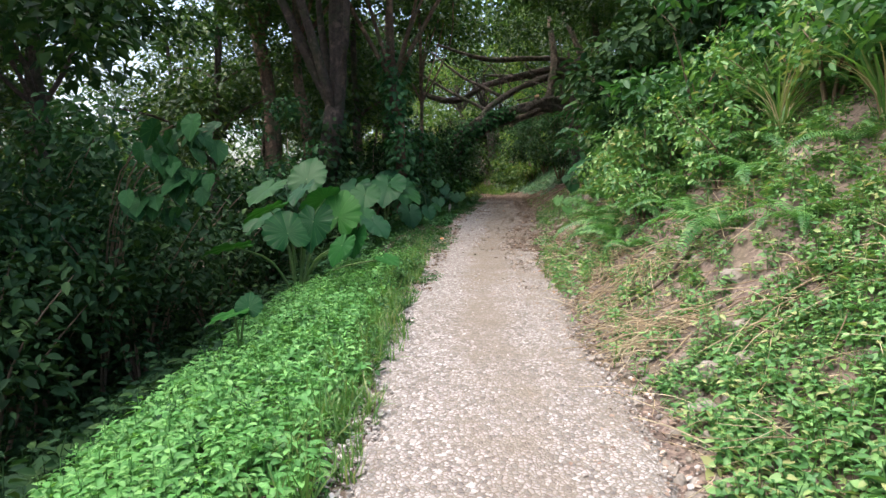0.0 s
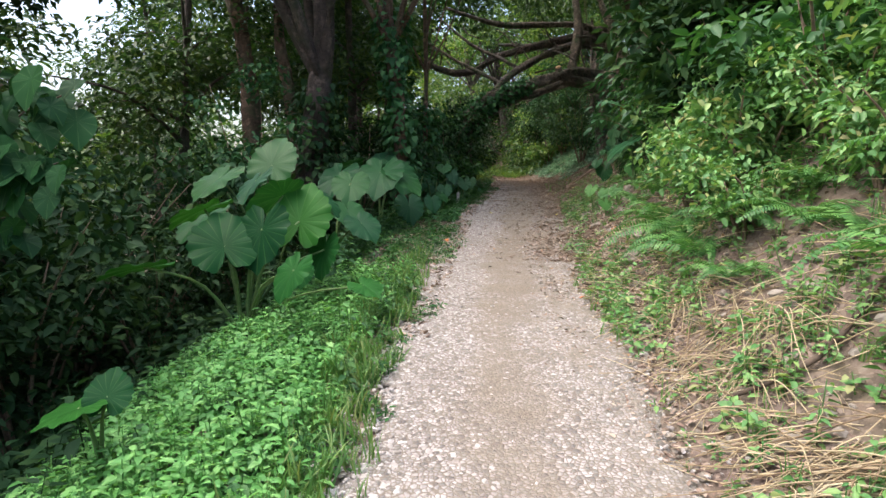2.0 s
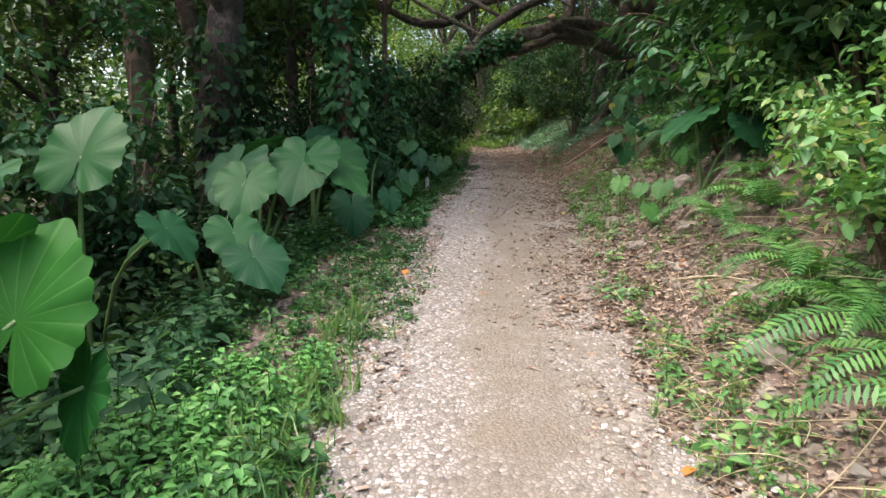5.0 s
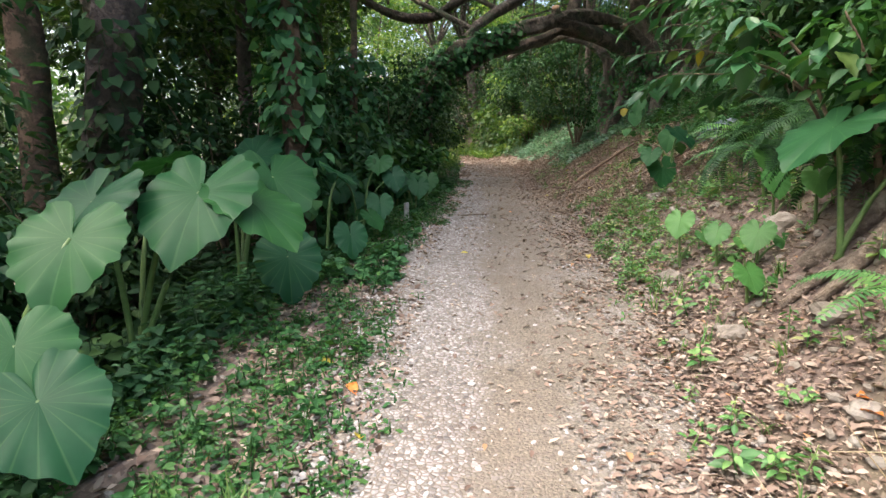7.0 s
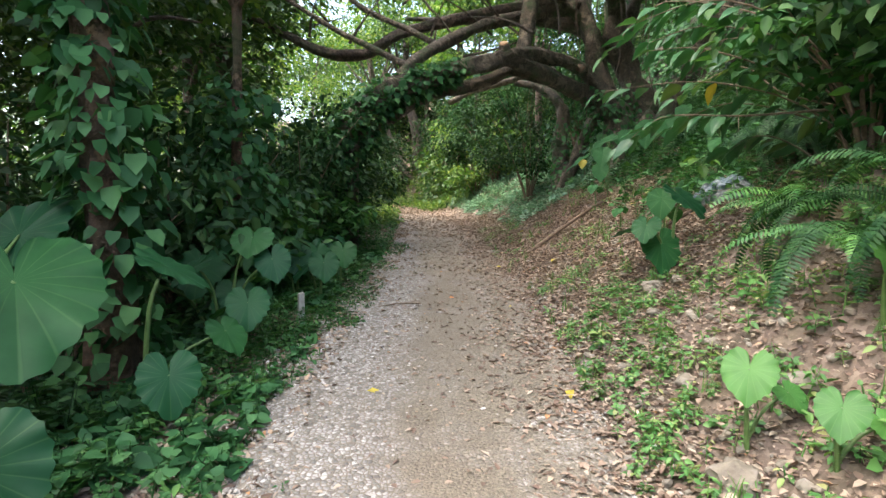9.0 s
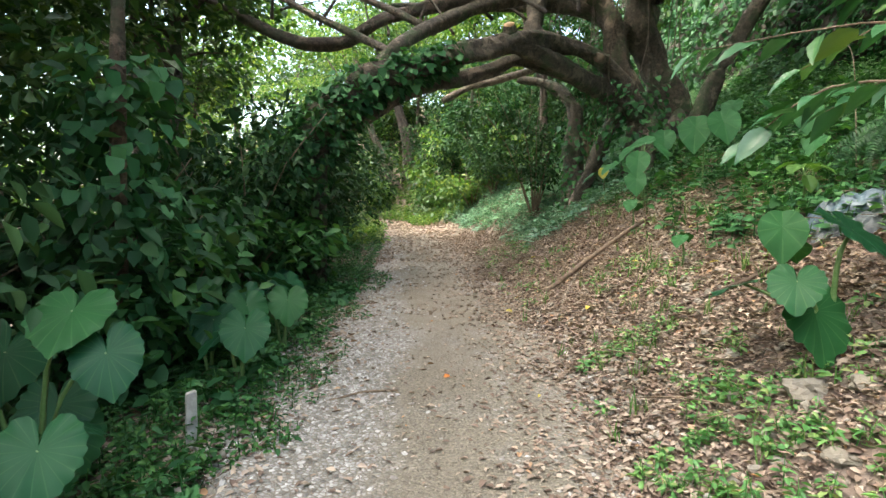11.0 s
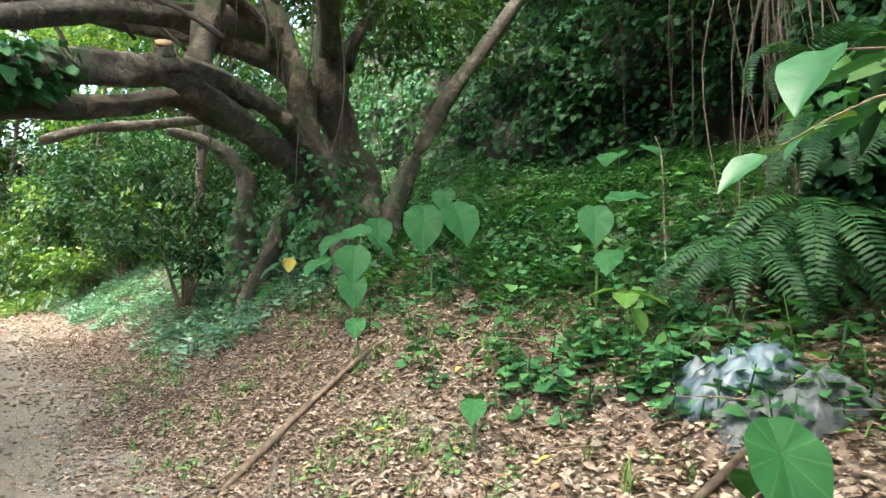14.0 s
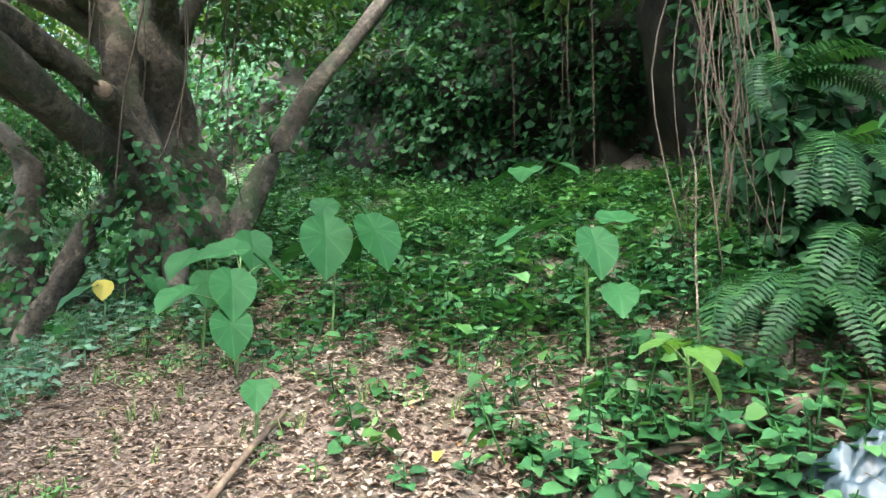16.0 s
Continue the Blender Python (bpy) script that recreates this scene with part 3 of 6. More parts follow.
def build_gravel():
    out = []
    for k in range(3):
        n = 11500
        y = 0.8 + 23.2 * rng.random(n) ** 1.15
        u = np.where(rng.random(n) < 0.62, rng.beta(1.3, 2.0, n) * 0.62 - 0.1, rng.uniform(0, 1.1, n))
        keep = rng.random(n) < 1 - 0.8 * np.exp(-((u - 0.56) / 0.14) ** 2) * np.interp(y, [2, 8, 12], [0.3, 0.8, 1.0])
        keep &= rng.random(n) < np.interp(y, [0, 16, 20, 24], [1, 1, 0.9, 0.7])
        y, u = y[keep], u[keep]
        x = path_left(y) + (path_right(y) - path_left(y)) * u
        size = 0.006 + 0.018 * rng.random(len(x)) ** 3
        pos = on_land(x, y, 0.02) + np.stack([0 * x, 0 * x, size * 0.15], -1)
        out.append(spread(stone_shape(k), pos, rng.uniform(0, 6.3, len(x)), rng.normal(0, 0.3, len(x)), rng.normal(0, 0.3, len(x)), size))
    v, f = joined(out)
    ob = part("gravel", mesh_of("gravel", v, f, smooth=False), M_STONE)
    tagged(ob, "loose pale grey crushed stones on the path", "gravel", kind="stuff")


build_gravel()


def build_pebbles():
    out = []
    for k in range(4, 7):
        n = 1500
        y = rng.uniform(6.5, 16.5, n)
        d = rng.exponential(0.5, n) - 0.35
        x = path_right(y) + d * 1.5
        size = 0.01 + 0.033 * rng.random(n) ** 3
        out.append(spread(stone_shape(k), on_land(x, y, 0.015), rng.uniform(0, 6.3, n), rng.normal(0, 0.3, n), rng.normal(0, 0.3, n), size))
        n = 260
        y = rng.uniform(2.4, 7.5, n)
        x = path_right(y) + rng.exponential(0.45, n) - 0.1
        out.append(spread(stone_shape(k), on_land(x, y, 0.01), rng.uniform(0, 6.3, n), rng.normal(0, 0.3, n), rng.normal(0, 0.3, n), 0.01 + 0.04 * rng.random(n) ** 3))
        n = 700
        y = rng.uniform(6, 16, n)
        x = path_left(y) - rng.exponential(0.25 + 0.2 * np.exp(-((y - 9.5) / 0.9) ** 2), n) + 0.14
        out.append(spread(stone_shape(k), on_land(x, y, 0.015), rng.uniform(0, 6.3, n), rng.normal(0, 0.3, n), rng.normal(0, 0.3, n), 0.01 + 0.025 * rng.random(n) ** 3))
    v, f = joined(out)
    tagged(part("pebbles", mesh_of("pebbles", v, f, smooth=False), M_ROCK), "pale limestone pebbles strewn along the path's edge", "stones", kind="stuff")


build_pebbles()


def build_litter():
    shapes = [leaf_four(0.5, 0.12, 0.14), leaf_four(0.38, 0.15, -0.12), leaf_shape(0.6, 0.14, 0.2)]
    out = []
    for k, sh in enumerate(shapes):
        n = 30000
        y = rng.uniform(5.5, 25, n)
        d = rng.exponential(1.15, n) - 0.55
        dens = np.interp(y, [5, 7.5, 9, 14, 22, 25], [0.2, 0.75, 1, 1, 1, 0.6])
        keep = (rng.random(n) < dens) & (d < 5.5) & (fbm(d * 1.2 + k, y * 1.2, 31) > -0.3 - 0.3 * (d > 0.1))
        y, d = y[keep], d[keep]
        x = path_right(y) + d
        out.append(spread(sh, on_land(x, y, 0.012), rng.uniform(0, 6.3, len(x)), rng.normal(-0.05, 0.2, len(x)), rng.normal(0, 0.22, len(x)), 0.022 + 0.038 * rng.random(len(x)) ** 1.5))
        n = 2200
        y = rng.uniform(1.5, 10, n)
        x = path_right(y) + rng.normal(0.12, 0.3, n)
        out.append(spread(sh, on_land(x, y, 0.025), rng.uniform(0, 6.3, n), rng.normal(0, 0.25, n), rng.normal(0, 0.3, n), rng.uniform(0.015, 0.045, n)))
        n = 5200
        y = rng.uniform(6, 22, n)
        x = path_left(y) - rng.exponential(0.6, n) + 0.3
        out.append(spread(sh, on_land(x, y, 0.02), rng.uniform(0, 6.3, n), rng.normal(0, 0.35, n), rng.normal(0, 0.45, n), rng.uniform(0.03, 0.07, n)))
    for k, sh in enumerate(shapes):
        n = 21000
        y, d = rng.uniform(12.8, 19.5, n), rng.uniform(-0.3, 3.2, n)
        x = path_right(y) + d
        up = rng.uniform(0.006, 0.03, n)
        out.append(spread(sh, on_land(x, y, 0) + np.stack([0 * x, 0 * x, up], -1), rng.uniform(0, 6.3, n), rng.normal(-0.08, 0.24, n), rng.normal(0, 0.26, n), 0.02 + 0.036 * rng.random(n) ** 1.6))
        n = 3800
        y = rng.uniform(8.5, 25, n)
        x = path_left(y) + (path_right(y) - path_left(y)) * np.clip(rng.normal(0.93, 0.13, n), 0.45, 1.2)
        out.append(spread(sh, on_land(x, y, 0.035), rng.uniform(0, 6.3, n), rng.normal(0, 0.16, n), rng.normal(0, 0.2, n), rng.uniform(0.022, 0.06, n)))
    n = 10500
    y = rng.uniform(7, 36, n)
    x = path_left(y) + (path_right(y) - path_left(y)) * rng.uniform(0, 1, n)
    k = rng.random(n) < np.interp(y, [7, 11, 15, 27], [0.1, 0.3, 0.7, 1.0])
    x, y = x[k], y[k]
    out.append(spread(shapes[0], on_land(x, y, 0.035), rng.uniform(0, 6.3, len(x)), rng.normal(0, 0.2, len(x)), rng.normal(0, 0.25, len(x)), rng.uniform(0.02, 0.055, len(x))))
    for sh in shapes:
        n = 5200
        y = rng.uniform(20, 38, n)
        x = path_left(y) - 0.3 + (path_right(y) - path_left(y) + 2.2) * rng.random(n) ** 0.7
        out.append(spread(sh, on_land(x, y, 0.035), rng.uniform(0, 6.3, n), rng.normal(0, 0.2, n), rng.normal(0, 0.2, n), rng.uniform(0.04, 0.085, n)))
    stuff("leaf_litter", out, M_LITTER, "dry brown fallen leaves lying in drifts", "dead leaves")


build_litter()


# ---- low cover ----
def build_low_cover():
    def area(n, y0, y1, d0, d1, side):
        y, d = rng.uniform(y0, y1, n), rng.uniform(d0, d1, n)
        x = path_left(y) - d if side == "l" else path_right(y) + d
        return x, y, d

    def put(x, y, tmpl, s0, s1, lean=0.2, up=0.0):
        n = len(x)
        return spread(tmpl, on_land(x, y, up), rng.uniform(0, 6.3, n), rng.normal(0, lean, n), rng.normal(0, lean, n), rng.uniform(s0, s1, n))

    herbs = [sprig(12, 0.2, LEAF, 0.11, rng), sprig(14, 0.26, LEAF, 0.1, rng), sprig(9, 0.13, heart_shape(0.8), 0.085, rng)]
    out = []
    for h in herbs:
        x, y, d = area(2500, -0.5, 8.2, 0.08, 2.9, "l")
        k = rng.random(len(x)) < np.interp(d, [0.1, 0.4, 2], [0.35, 1, 1]) * np.interp(y, [6, 7, 8.2], [1, 0.8, 0.3])
        out.append(put(x[k], y[k], h, 0.5, 0.95))
    stuff("herb_cover", out, M_HERB, "bright green broad-leaved herbs covering the verge", "ground cover")

    cheap = [sprig(11, 0.2, LEAF4, 0.11, rng), sprig(12, 0.26, LEAF4, 0.1, rng), sprig(9, 0.13, HEART, 0.085, rng)]
    out = []
    for h in cheap:
        x, y, d = area(1250, 1, 24, -0.05, 1.8, "l")
        k = rng.random(len(x)) < np.interp(y, [1, 5, 6, 13, 20], [0.1, 0.5, 1.0, 0.9, 0.4]) * np.where((y > 8) & (y < 12) & (d < 0.7), 0.35, 1.0)
        out.append(put(x[k], y[k], h, 0.45, 0.9))
    small = sprig(7, 0.07, LEAF4, 0.06, rng)
    x, y, d = area(3000, 3.5, 20, -0.32, 0.6, "l")
    k = fbm(x * 1.5, y * 1.5, 41) > np.interp(d, [-0.3, 0.1], [0.16, -0.05])
    out.append(put(x[k], y[k], small, 0.6, 1.2))
    stuff("verge_herbs", out, M_BUSH, "low dark green herbs at the path's edge", "ground cover")

    # The slope's shade is carried by the dark leaf colour.
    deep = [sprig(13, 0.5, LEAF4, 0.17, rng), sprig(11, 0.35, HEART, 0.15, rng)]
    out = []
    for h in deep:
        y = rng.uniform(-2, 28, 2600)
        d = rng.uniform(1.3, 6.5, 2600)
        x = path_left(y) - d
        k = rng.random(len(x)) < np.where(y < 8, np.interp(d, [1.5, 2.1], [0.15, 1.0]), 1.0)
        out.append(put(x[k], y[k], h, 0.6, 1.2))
    stuff("slope_herbs", out, M_SHADED, "green undergrowth on the shaded slope, coloured dark for shade", "undergrowth")

    # Dark leaves added here to give the blackness under the ears.
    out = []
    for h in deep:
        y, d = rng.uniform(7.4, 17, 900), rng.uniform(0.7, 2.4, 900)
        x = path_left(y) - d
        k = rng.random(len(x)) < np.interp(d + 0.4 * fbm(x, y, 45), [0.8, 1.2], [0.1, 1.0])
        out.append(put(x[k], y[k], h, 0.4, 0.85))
    stuff("shaded_undergrowth", out, M_CREEPER, "dark leafy undergrowth added for shade below the elephant ears", "undergrowth")

    out = []
    for h in cheap:
        x, y, d = area(800, -1.5, 6.5, 2.0, 4.2, "l")
        out.append(put(x, y, h, 0.7, 1.3))
    stuff("lower_verge_herbs", out, M_BUSH, "shaded green herbs at the foot of the verge", "ground cover")

    n = 2100
    y, d = rng.uniform(2.2, 8.6, n), 0.05 + 1.9 * rng.random(n) ** 1.3
    x = path_right(y) + d
    k = fbm(x * 1.4, y * 1.4, 46) > -0.14
    x, y = x[k], y[k]
    straw = tube([(0, 0, 0), (0.5, 0.05, 0.05), (1, -0.03, 0.0)], [0.008, 0.007, 0.004], 3, cap=False)
    stuff("straw_litter", [spread(straw, on_land(x, y, 0.03), rng.uniform(0, 6.3, len(x)), rng.normal(0, 0.25, len(x)), rng.normal(0, 0.3, len(x)), rng.uniform(0.12, 0.42, len(x)))], M_STRAW, "broken dry straw strewn over the bank", "dry grass")

    grass = [tuft(9, 0.26, rng, 0.8, 0.0045), tuft(11, 0.2, rng, 1.0, 0.004)]
    out = []
    for g in grass:
        x, y, d = area(760, 0.3, 9.0, -0.15, 0.6, "l")
        k = rng.random(len(x)) < np.exp(-((d - 0.12) / 0.2) ** 2) * np.interp(y, [2, 3, 7, 9], [0.5, 1, 1, 0.3])
        out.append(put(x[k], y[k], g, 0.5, 1.3, 0.28))
        x, y, d = area(420, 0, 22, -0.1, 2.2, "r")
        k = rng.random(len(x)) < np.interp(y, [0, 8, 22], [0.9, 0.6, 0.25])
        out.append(put(x[k], y[k], g, 0.4, 0.9, 0.15))
    stuff("verge_grass", out, M_GRASS, "thin green grass along the path's edge", "grass")

    out = []
    for h in cheap:
        x, y, d = area(4600, 0.2, 13, 0.02, 4.5, "r")
        dens = np.interp(d, [0, 0.4, 0.9, 1.6, 4], [0.35, 0.45, 0.55, 1, 1]) * (0.35 + 0.9 * (fbm(x * 0.9, y * 0.9, 51) > -0.05))
        dens *= np.where((y > 8.3) & (d < 1.7), 0.3, 1.0)
        dens *= np.where((y > 3.6) & (y < 6.4) & (d < 1.15), 0.85, 1.0)
        dens *= np.where((y < 3.8), np.interp(y, [2.6, 3.6], [0.9, 0.5]), 1.0)
        k = rng.random(len(x)) < dens
        out.append(put(x[k], y[k], h, 0.35, 0.85))
    x, y, d = area(1500, 3, 22, -0.1, 2.0, "r")
    k = fbm(x * 1.5, y * 1.5, 42) > 0.05
    out.append(put(x[k], y[k], small, 0.6, 1.3))
    for h in cheap:
        x, y, d = area(130, 11.2, 14.6, 0.0, 0.75, "r")
        k = fbm(x * 2.2, y * 2.2, 44) > -0.02
        out.append(put(x[k], y[k], h, 0.3, 0.65))
    for h in herbs:
        x, y, d = area(900, 0.4, 3.7, 0.1, 2.4, "r")
        k = rng.random(len(x)) < np.interp(y, [2.9, 3.7], [1.0, 0.2])
        out.append(put(x[k], y[k], h, 0.4, 0.75))
    stuff("bank_herbs", out, M_BANK, "green herbs and creepers growing on the bank", "ground cover")

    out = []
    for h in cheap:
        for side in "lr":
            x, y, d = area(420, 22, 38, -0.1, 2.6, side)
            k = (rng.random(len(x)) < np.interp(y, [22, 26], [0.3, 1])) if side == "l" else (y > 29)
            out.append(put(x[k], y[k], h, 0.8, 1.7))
    stuff("bend_herbs", out, M_SUNNY, "yellow-green herbs fringing the bend of the path, lightened for sunlight", "ground cover")

    broad = [sprig(5, 0.16, HEART, 0.15, rng), sprig(6, 0.1, HEART, 0.11, rng)]
    out = []
    for h in broad:
        x, y, d = area(330, 11.5, 18.5, -0.05, 1.0, "l")
        k = fbm(x * 1.7, y * 1.7, 47) > -0.1
        out.append(put(x[k], y[k], h, 0.6, 1.2, 0.3))
    stuff("broad_verge_herbs", out, M_IVY, "heart-leaved green herbs beside the gravel", "ground cover")

    # dark heart-leaved creeper over the clearing
    one = sprig(5, 0.1, HEART, 0.09, rng)
    two = sprig(7, 0.16, HEART, 0.08, rng)
    out = []
    for h in (one, two):
        x, y = rng.uniform(3.8, 9.6, 5200), rng.uniform(13.2, 22.5, 5200)
        inside = (x - path_right(y)) + 0.8 * fbm(x * 0.8, y * 0.8, 61)
        dens = np.interp(inside, [1.7, 2.6, 3.4, 9], [0.0, 0.35, 1.0, 1.0])
        near = np.exp(-((x - 4.1) / 0.65) ** 2 - ((y - 14.75) / 0.85) ** 2)
        dens *= np.where(fbm(x * 1.6, y * 1.6, 63) > -0.12, 1.0, 0.3)
        k = rng.random(len(x)) < np.maximum(dens, near * 0.85)
        out.append(put(x[k], y[k], h, 0.7, 1.35))
    stuff("creeper_cover", out, M_IVY, "dark green heart-leaved creeper carpeting the clearing", "ground cover")

    tall = [sprig(9, 0.34, HEART, 0.1, rng), sprig(8, 0.22, LEAF4, 0.11, rng), sprig(6, 0.16, HEART, 0.12, rng)]
    out = []
    for h in tall:
        x, y = rng.uniform(3.6, 9.2, 800), rng.uniform(13.4, 22.0, 800)
        inside = (x - path_right(y)) + 0.9 * fbm(x * 0.8, y * 0.8, 61)
        k = rng.random(len(x)) < np.interp(inside, [1.4, 2.4, 3.6], [0.0, 0.45, 1.0]) * (fbm(x * 1.3, y * 1.3, 64) > -0.05)
        out.append(put(x[k], y[k], h, 0.6, 1.2, 0.25))
    stuff("clearing_herbs", out, M_BUSH, "mid-green leafy herbs standing among the creeper", "ground cover")

    out = []
    for h in (sprig(6, 0.24, HEART, 0.13, rng), sprig(8, 0.2, LEAF4, 0.12, rng)):
        x, y = rng.uniform(4.2, 8.6, 260), rng.uniform(14.8, 20.5, 260)
        inside = (x - path_right(y)) + 0.9 * fbm(x * 0.8, y * 0.8, 61)
        k = (rng.random(len(x)) < np.interp(inside, [1.6, 2.8], [0.0, 1.0])) & (fbm(x * 1.1, y * 1.1, 66) > -0.02)
        out.append(put(x[k], y[k], h, 0.7, 1.2, 0.3))
    stuff("light_clearing_herbs", out, M_FERN, "light green leafy herbs in the clearing", "ground cover")

    x, y = rng.uniform(2.4, 7.5, 900), rng.uniform(12.6, 20.5, 900)
    k = x > path_right(y) + 0.2
    x, y = x[k], y[k]
    twig = tube([(0, 0, 0), (0.5, 0.06, 0.03), (1, -0.03, 0.0)], [0.012, 0.01, 0.006], 4, cap=False)
    stuff("twig_litter", [spread(twig, on_land(x, y, 0.03), rng.uniform(0, 6.3, len(x)), rng.normal(0, 0.1, len(x)), rng.normal(0, 0.3, len(x)), rng.uniform(0.15, 0.45, len(x)))], M_TWIG, "thin brown twigs strewn over the dead leaves", "twigs")

    # ivy bank beyond the clearing, its sheen painted as a pale colour
    out = []
    for h in (one, two):
        y = rng.uniform(18.5, 34, 6800)
        d = rng.uniform(0.5, 8, 6800)
        x = path_right(y) + d
        k = rng.random(len(x)) < np.interp(d + 0.5 * fbm(x, y, 62), [0.6, 1.2, 5], [0, 1, 0.8]) * np.interp(y, [18.5, 20.5, 28, 32], [0, 1, 1, 0.5])
        out.append(put(x[k], y[k], h, 0.8, 1.5))
    stuff("ivy_bank", out, M_IVYSHEEN, "ivy spilling down the far bank, haze and sheen in its grey-green", "ivy")


build_low_cover()


def build_wall_creeper():
    n = 68000
    s, z = rng.uniform(0.0, 0.95, n), 8.5 * rng.random(n) ** 0.85
    t = s * (len(WALL_LINE) - 1)
    bare = np.exp(-((t - 5.6) / 0.65) ** 2) * (z < 5.0)
    k = (rng.random(n) > bare * 1.05) & (fbm(t * 2.3, z * 1.1, 71) > -0.36)
    s, z = s[k], z[k]
    p = wall_at(s, z)
    p[:, 0] -= rng.uniform(0.02, 0.3, len(p))
    yaw = math.pi + rng.normal(0, 0.8, len(p))
    v = spread(HEART, p, yaw, rng.normal(0.75, 0.4, len(p)), rng.normal(0, 0.4, len(p)), rng.uniform(0.07, 0.16, len(p)))
    stuff("wall_creeper", [v], M_CREEPER, "dark creeper leaves hanging over the rock face", "creeper")


build_wall_creeper()


# ---- trees ----
def leaf_cloud(centres, radii, count, tmpl, size, r, hang=0.35):
    """Leaves on a set of uneven clumps, denser at their skins; a list of pieces."""
    centres, radii = np.asarray(centres, float), np.asarray(radii, float)
    w = radii ** 2 / (radii ** 2).sum()
    i = r.choice(len(centres), count, p=w)
    d = r.normal(0, 1, (count, 3))
    d /= np.linalg.norm(d, axis=1)[:, None]
    d *= (r.random(count) ** 0.45)[:, None] * radii[i][:, None] * np.array([1, 1, 0.62])
    pos = centres[i] + d
    yaw = np.arctan2(d[:, 1], d[:, 0]) + r.normal(0, 0.9, count)
    return [spread(tmpl, pos, yaw, r.normal(hang, 0.45, count), r.normal(0, 0.5, count), size * r.uniform(0.6, 1.25, count))]


def tree_thing(name, label, r, height, trunk_r, crown_r, crown_z, leaves, leaf_size, bark, leaf, lean=(0, 0), limbs=6, sides=9, tmpl=None):
    """A tree with a bent, tapered trunk, limbs and a broken crown, foot at the origin."""
    root = thing(name, label, "tree")
    k = np.linspace(0, 1, 6)
    bend = np.stack([lean[0] * k ** 1.3 + 0.12 * np.sin(k * 5 + r.uniform(0, 6)) * k, lean[1] * k ** 1.3 + 0.12 * np.cos(k * 4 + r.uniform(0, 6)) * k, height * k - 0.25 * (k == 0)], -1)
    rad = trunk_r * (1 - 0.72 * k)
    rad[0] *= 1.35
    v, f = tube(bend, rad, sides, 0.25, int(r.integers(99)))
    part("trunk", mesh_of("trunk", v, f), bark, root)
    ends = []
    for q in range(limbs):
        h = r.uniform(max(0.25, crown_z / height - 0.2), 0.95)
        a = q * 2.4 + r.uniform(-0.4, 0.4)
        p0 = np.array([np.interp(h, k, bend[:, c]) for c in range(3)])
        l = crown_r * r.uniform(0.55, 1.05)
        p2 = p0 + np.array([math.cos(a) * l, math.sin(a) * l, l * r.uniform(0.15, 0.75)])
        p1 = (p0 + p2) / 2 + np.array([r.normal(0, 0.12), r.normal(0, 0.12), 0.15 * l])
        b = trunk_r * (1 - 0.72 * h) * 0.55
        v, f = tube([p0, p1, p2], [b, b * 0.6, b * 0.18], max(5, sides - 3), 0.2, q)
        part("limb", mesh_of("limb", v, f), bark, root)
        ends += [p1, p2]
    ends = np.array(ends + [bend[-1]])
    cs = ends[r.integers(0, len(ends), 26)] + r.normal(0, crown_r * 0.22, (26, 3))
    cr = r.uniform(0.25, 0.5, 26) * crown_r
    v, f = joined(leaf_cloud(cs, cr, leaves, tmpl or LEAF_LOW, leaf_size, r))
    part("crown", mesh_of("crown", v, f), leaf, root)
    return root


def bush_thing(name, label, category, r, radius, height, leaves, leaf_size, leaf, tmpl, stems=6):
    root = thing(name, label, category)
    tips = []
    for q in range(stems):
        a = q * 2.4 + r.uniform(-0.3, 0.3)
        l = radius * r.uniform(0.3, 0.9)
        tip = np.array([math.cos(a) * l, math.sin(a) * l, height * r.uniform(0.55, 1.0)])
        mid = tip * np.array([0.4, 0.4, 0.6]) + r.normal(0, 0.04, 3)
        v, f = tube([(0, 0, -0.1), mid, tip], [0.014 + 0.006 * height, 0.012, 0.004], 5)
        part("stem", mesh_of("stem", v, f), M_TWIG, root)
        tips += [mid, tip]
    tips = np.array(tips)
    n = len(tips) * 2
    cs = tips[r.integers(0, len(tips), n)] + r.normal(0, radius * 0.15, (n, 3))
    v, f = joined(leaf_cloud(cs, r.uniform(0.22, 0.48, n) * radius, leaves, tmpl, leaf_size, r))
    part("foliage", mesh_of("foliage", v, f), leaf, root)
    return root


def at_land(x, y, yaw=0.0, sink=0.0, scale=1.0):
    return Matrix.Translation((x, y, float(land(x, y)) - sink)) @ Matrix.Rotation(yaw, 4, "Z") @ Matrix.Scale(scale, 4)


def plant_out(protos, places, group, s0, s1, r, sink=0.03):
    """Prototypes go to the first places, copies to the rest."""
    for k, (x, y) in enumerate(places):
        m = at_land(x, y, r.uniform(0, 6.28), sink)
        s = r.uniform(s0, s1)
        if k < len(protos):
            ob = protos[k]
            ob.matrix_world = m
        else:
            ob = copy_thing(protos[k % len(protos)], m)
        ob.scale = (s, s, s * r.uniform(0.9, 1.1))
        tagged(ob, group=group)


r = np.random.default_rng(11)
canopy = [tree_thing("forest_tree", "tall slender forest tree with a dark leafy crown", r, h, 0.15, 2.6, h * 0.6, 7500, 0.19, M_BARKDK, M_CANOPY, lean=(r.normal(0, 0.5), r.normal(0, 0.5)), limbs=8) for h in (8.5, 9.5, 7.5)]
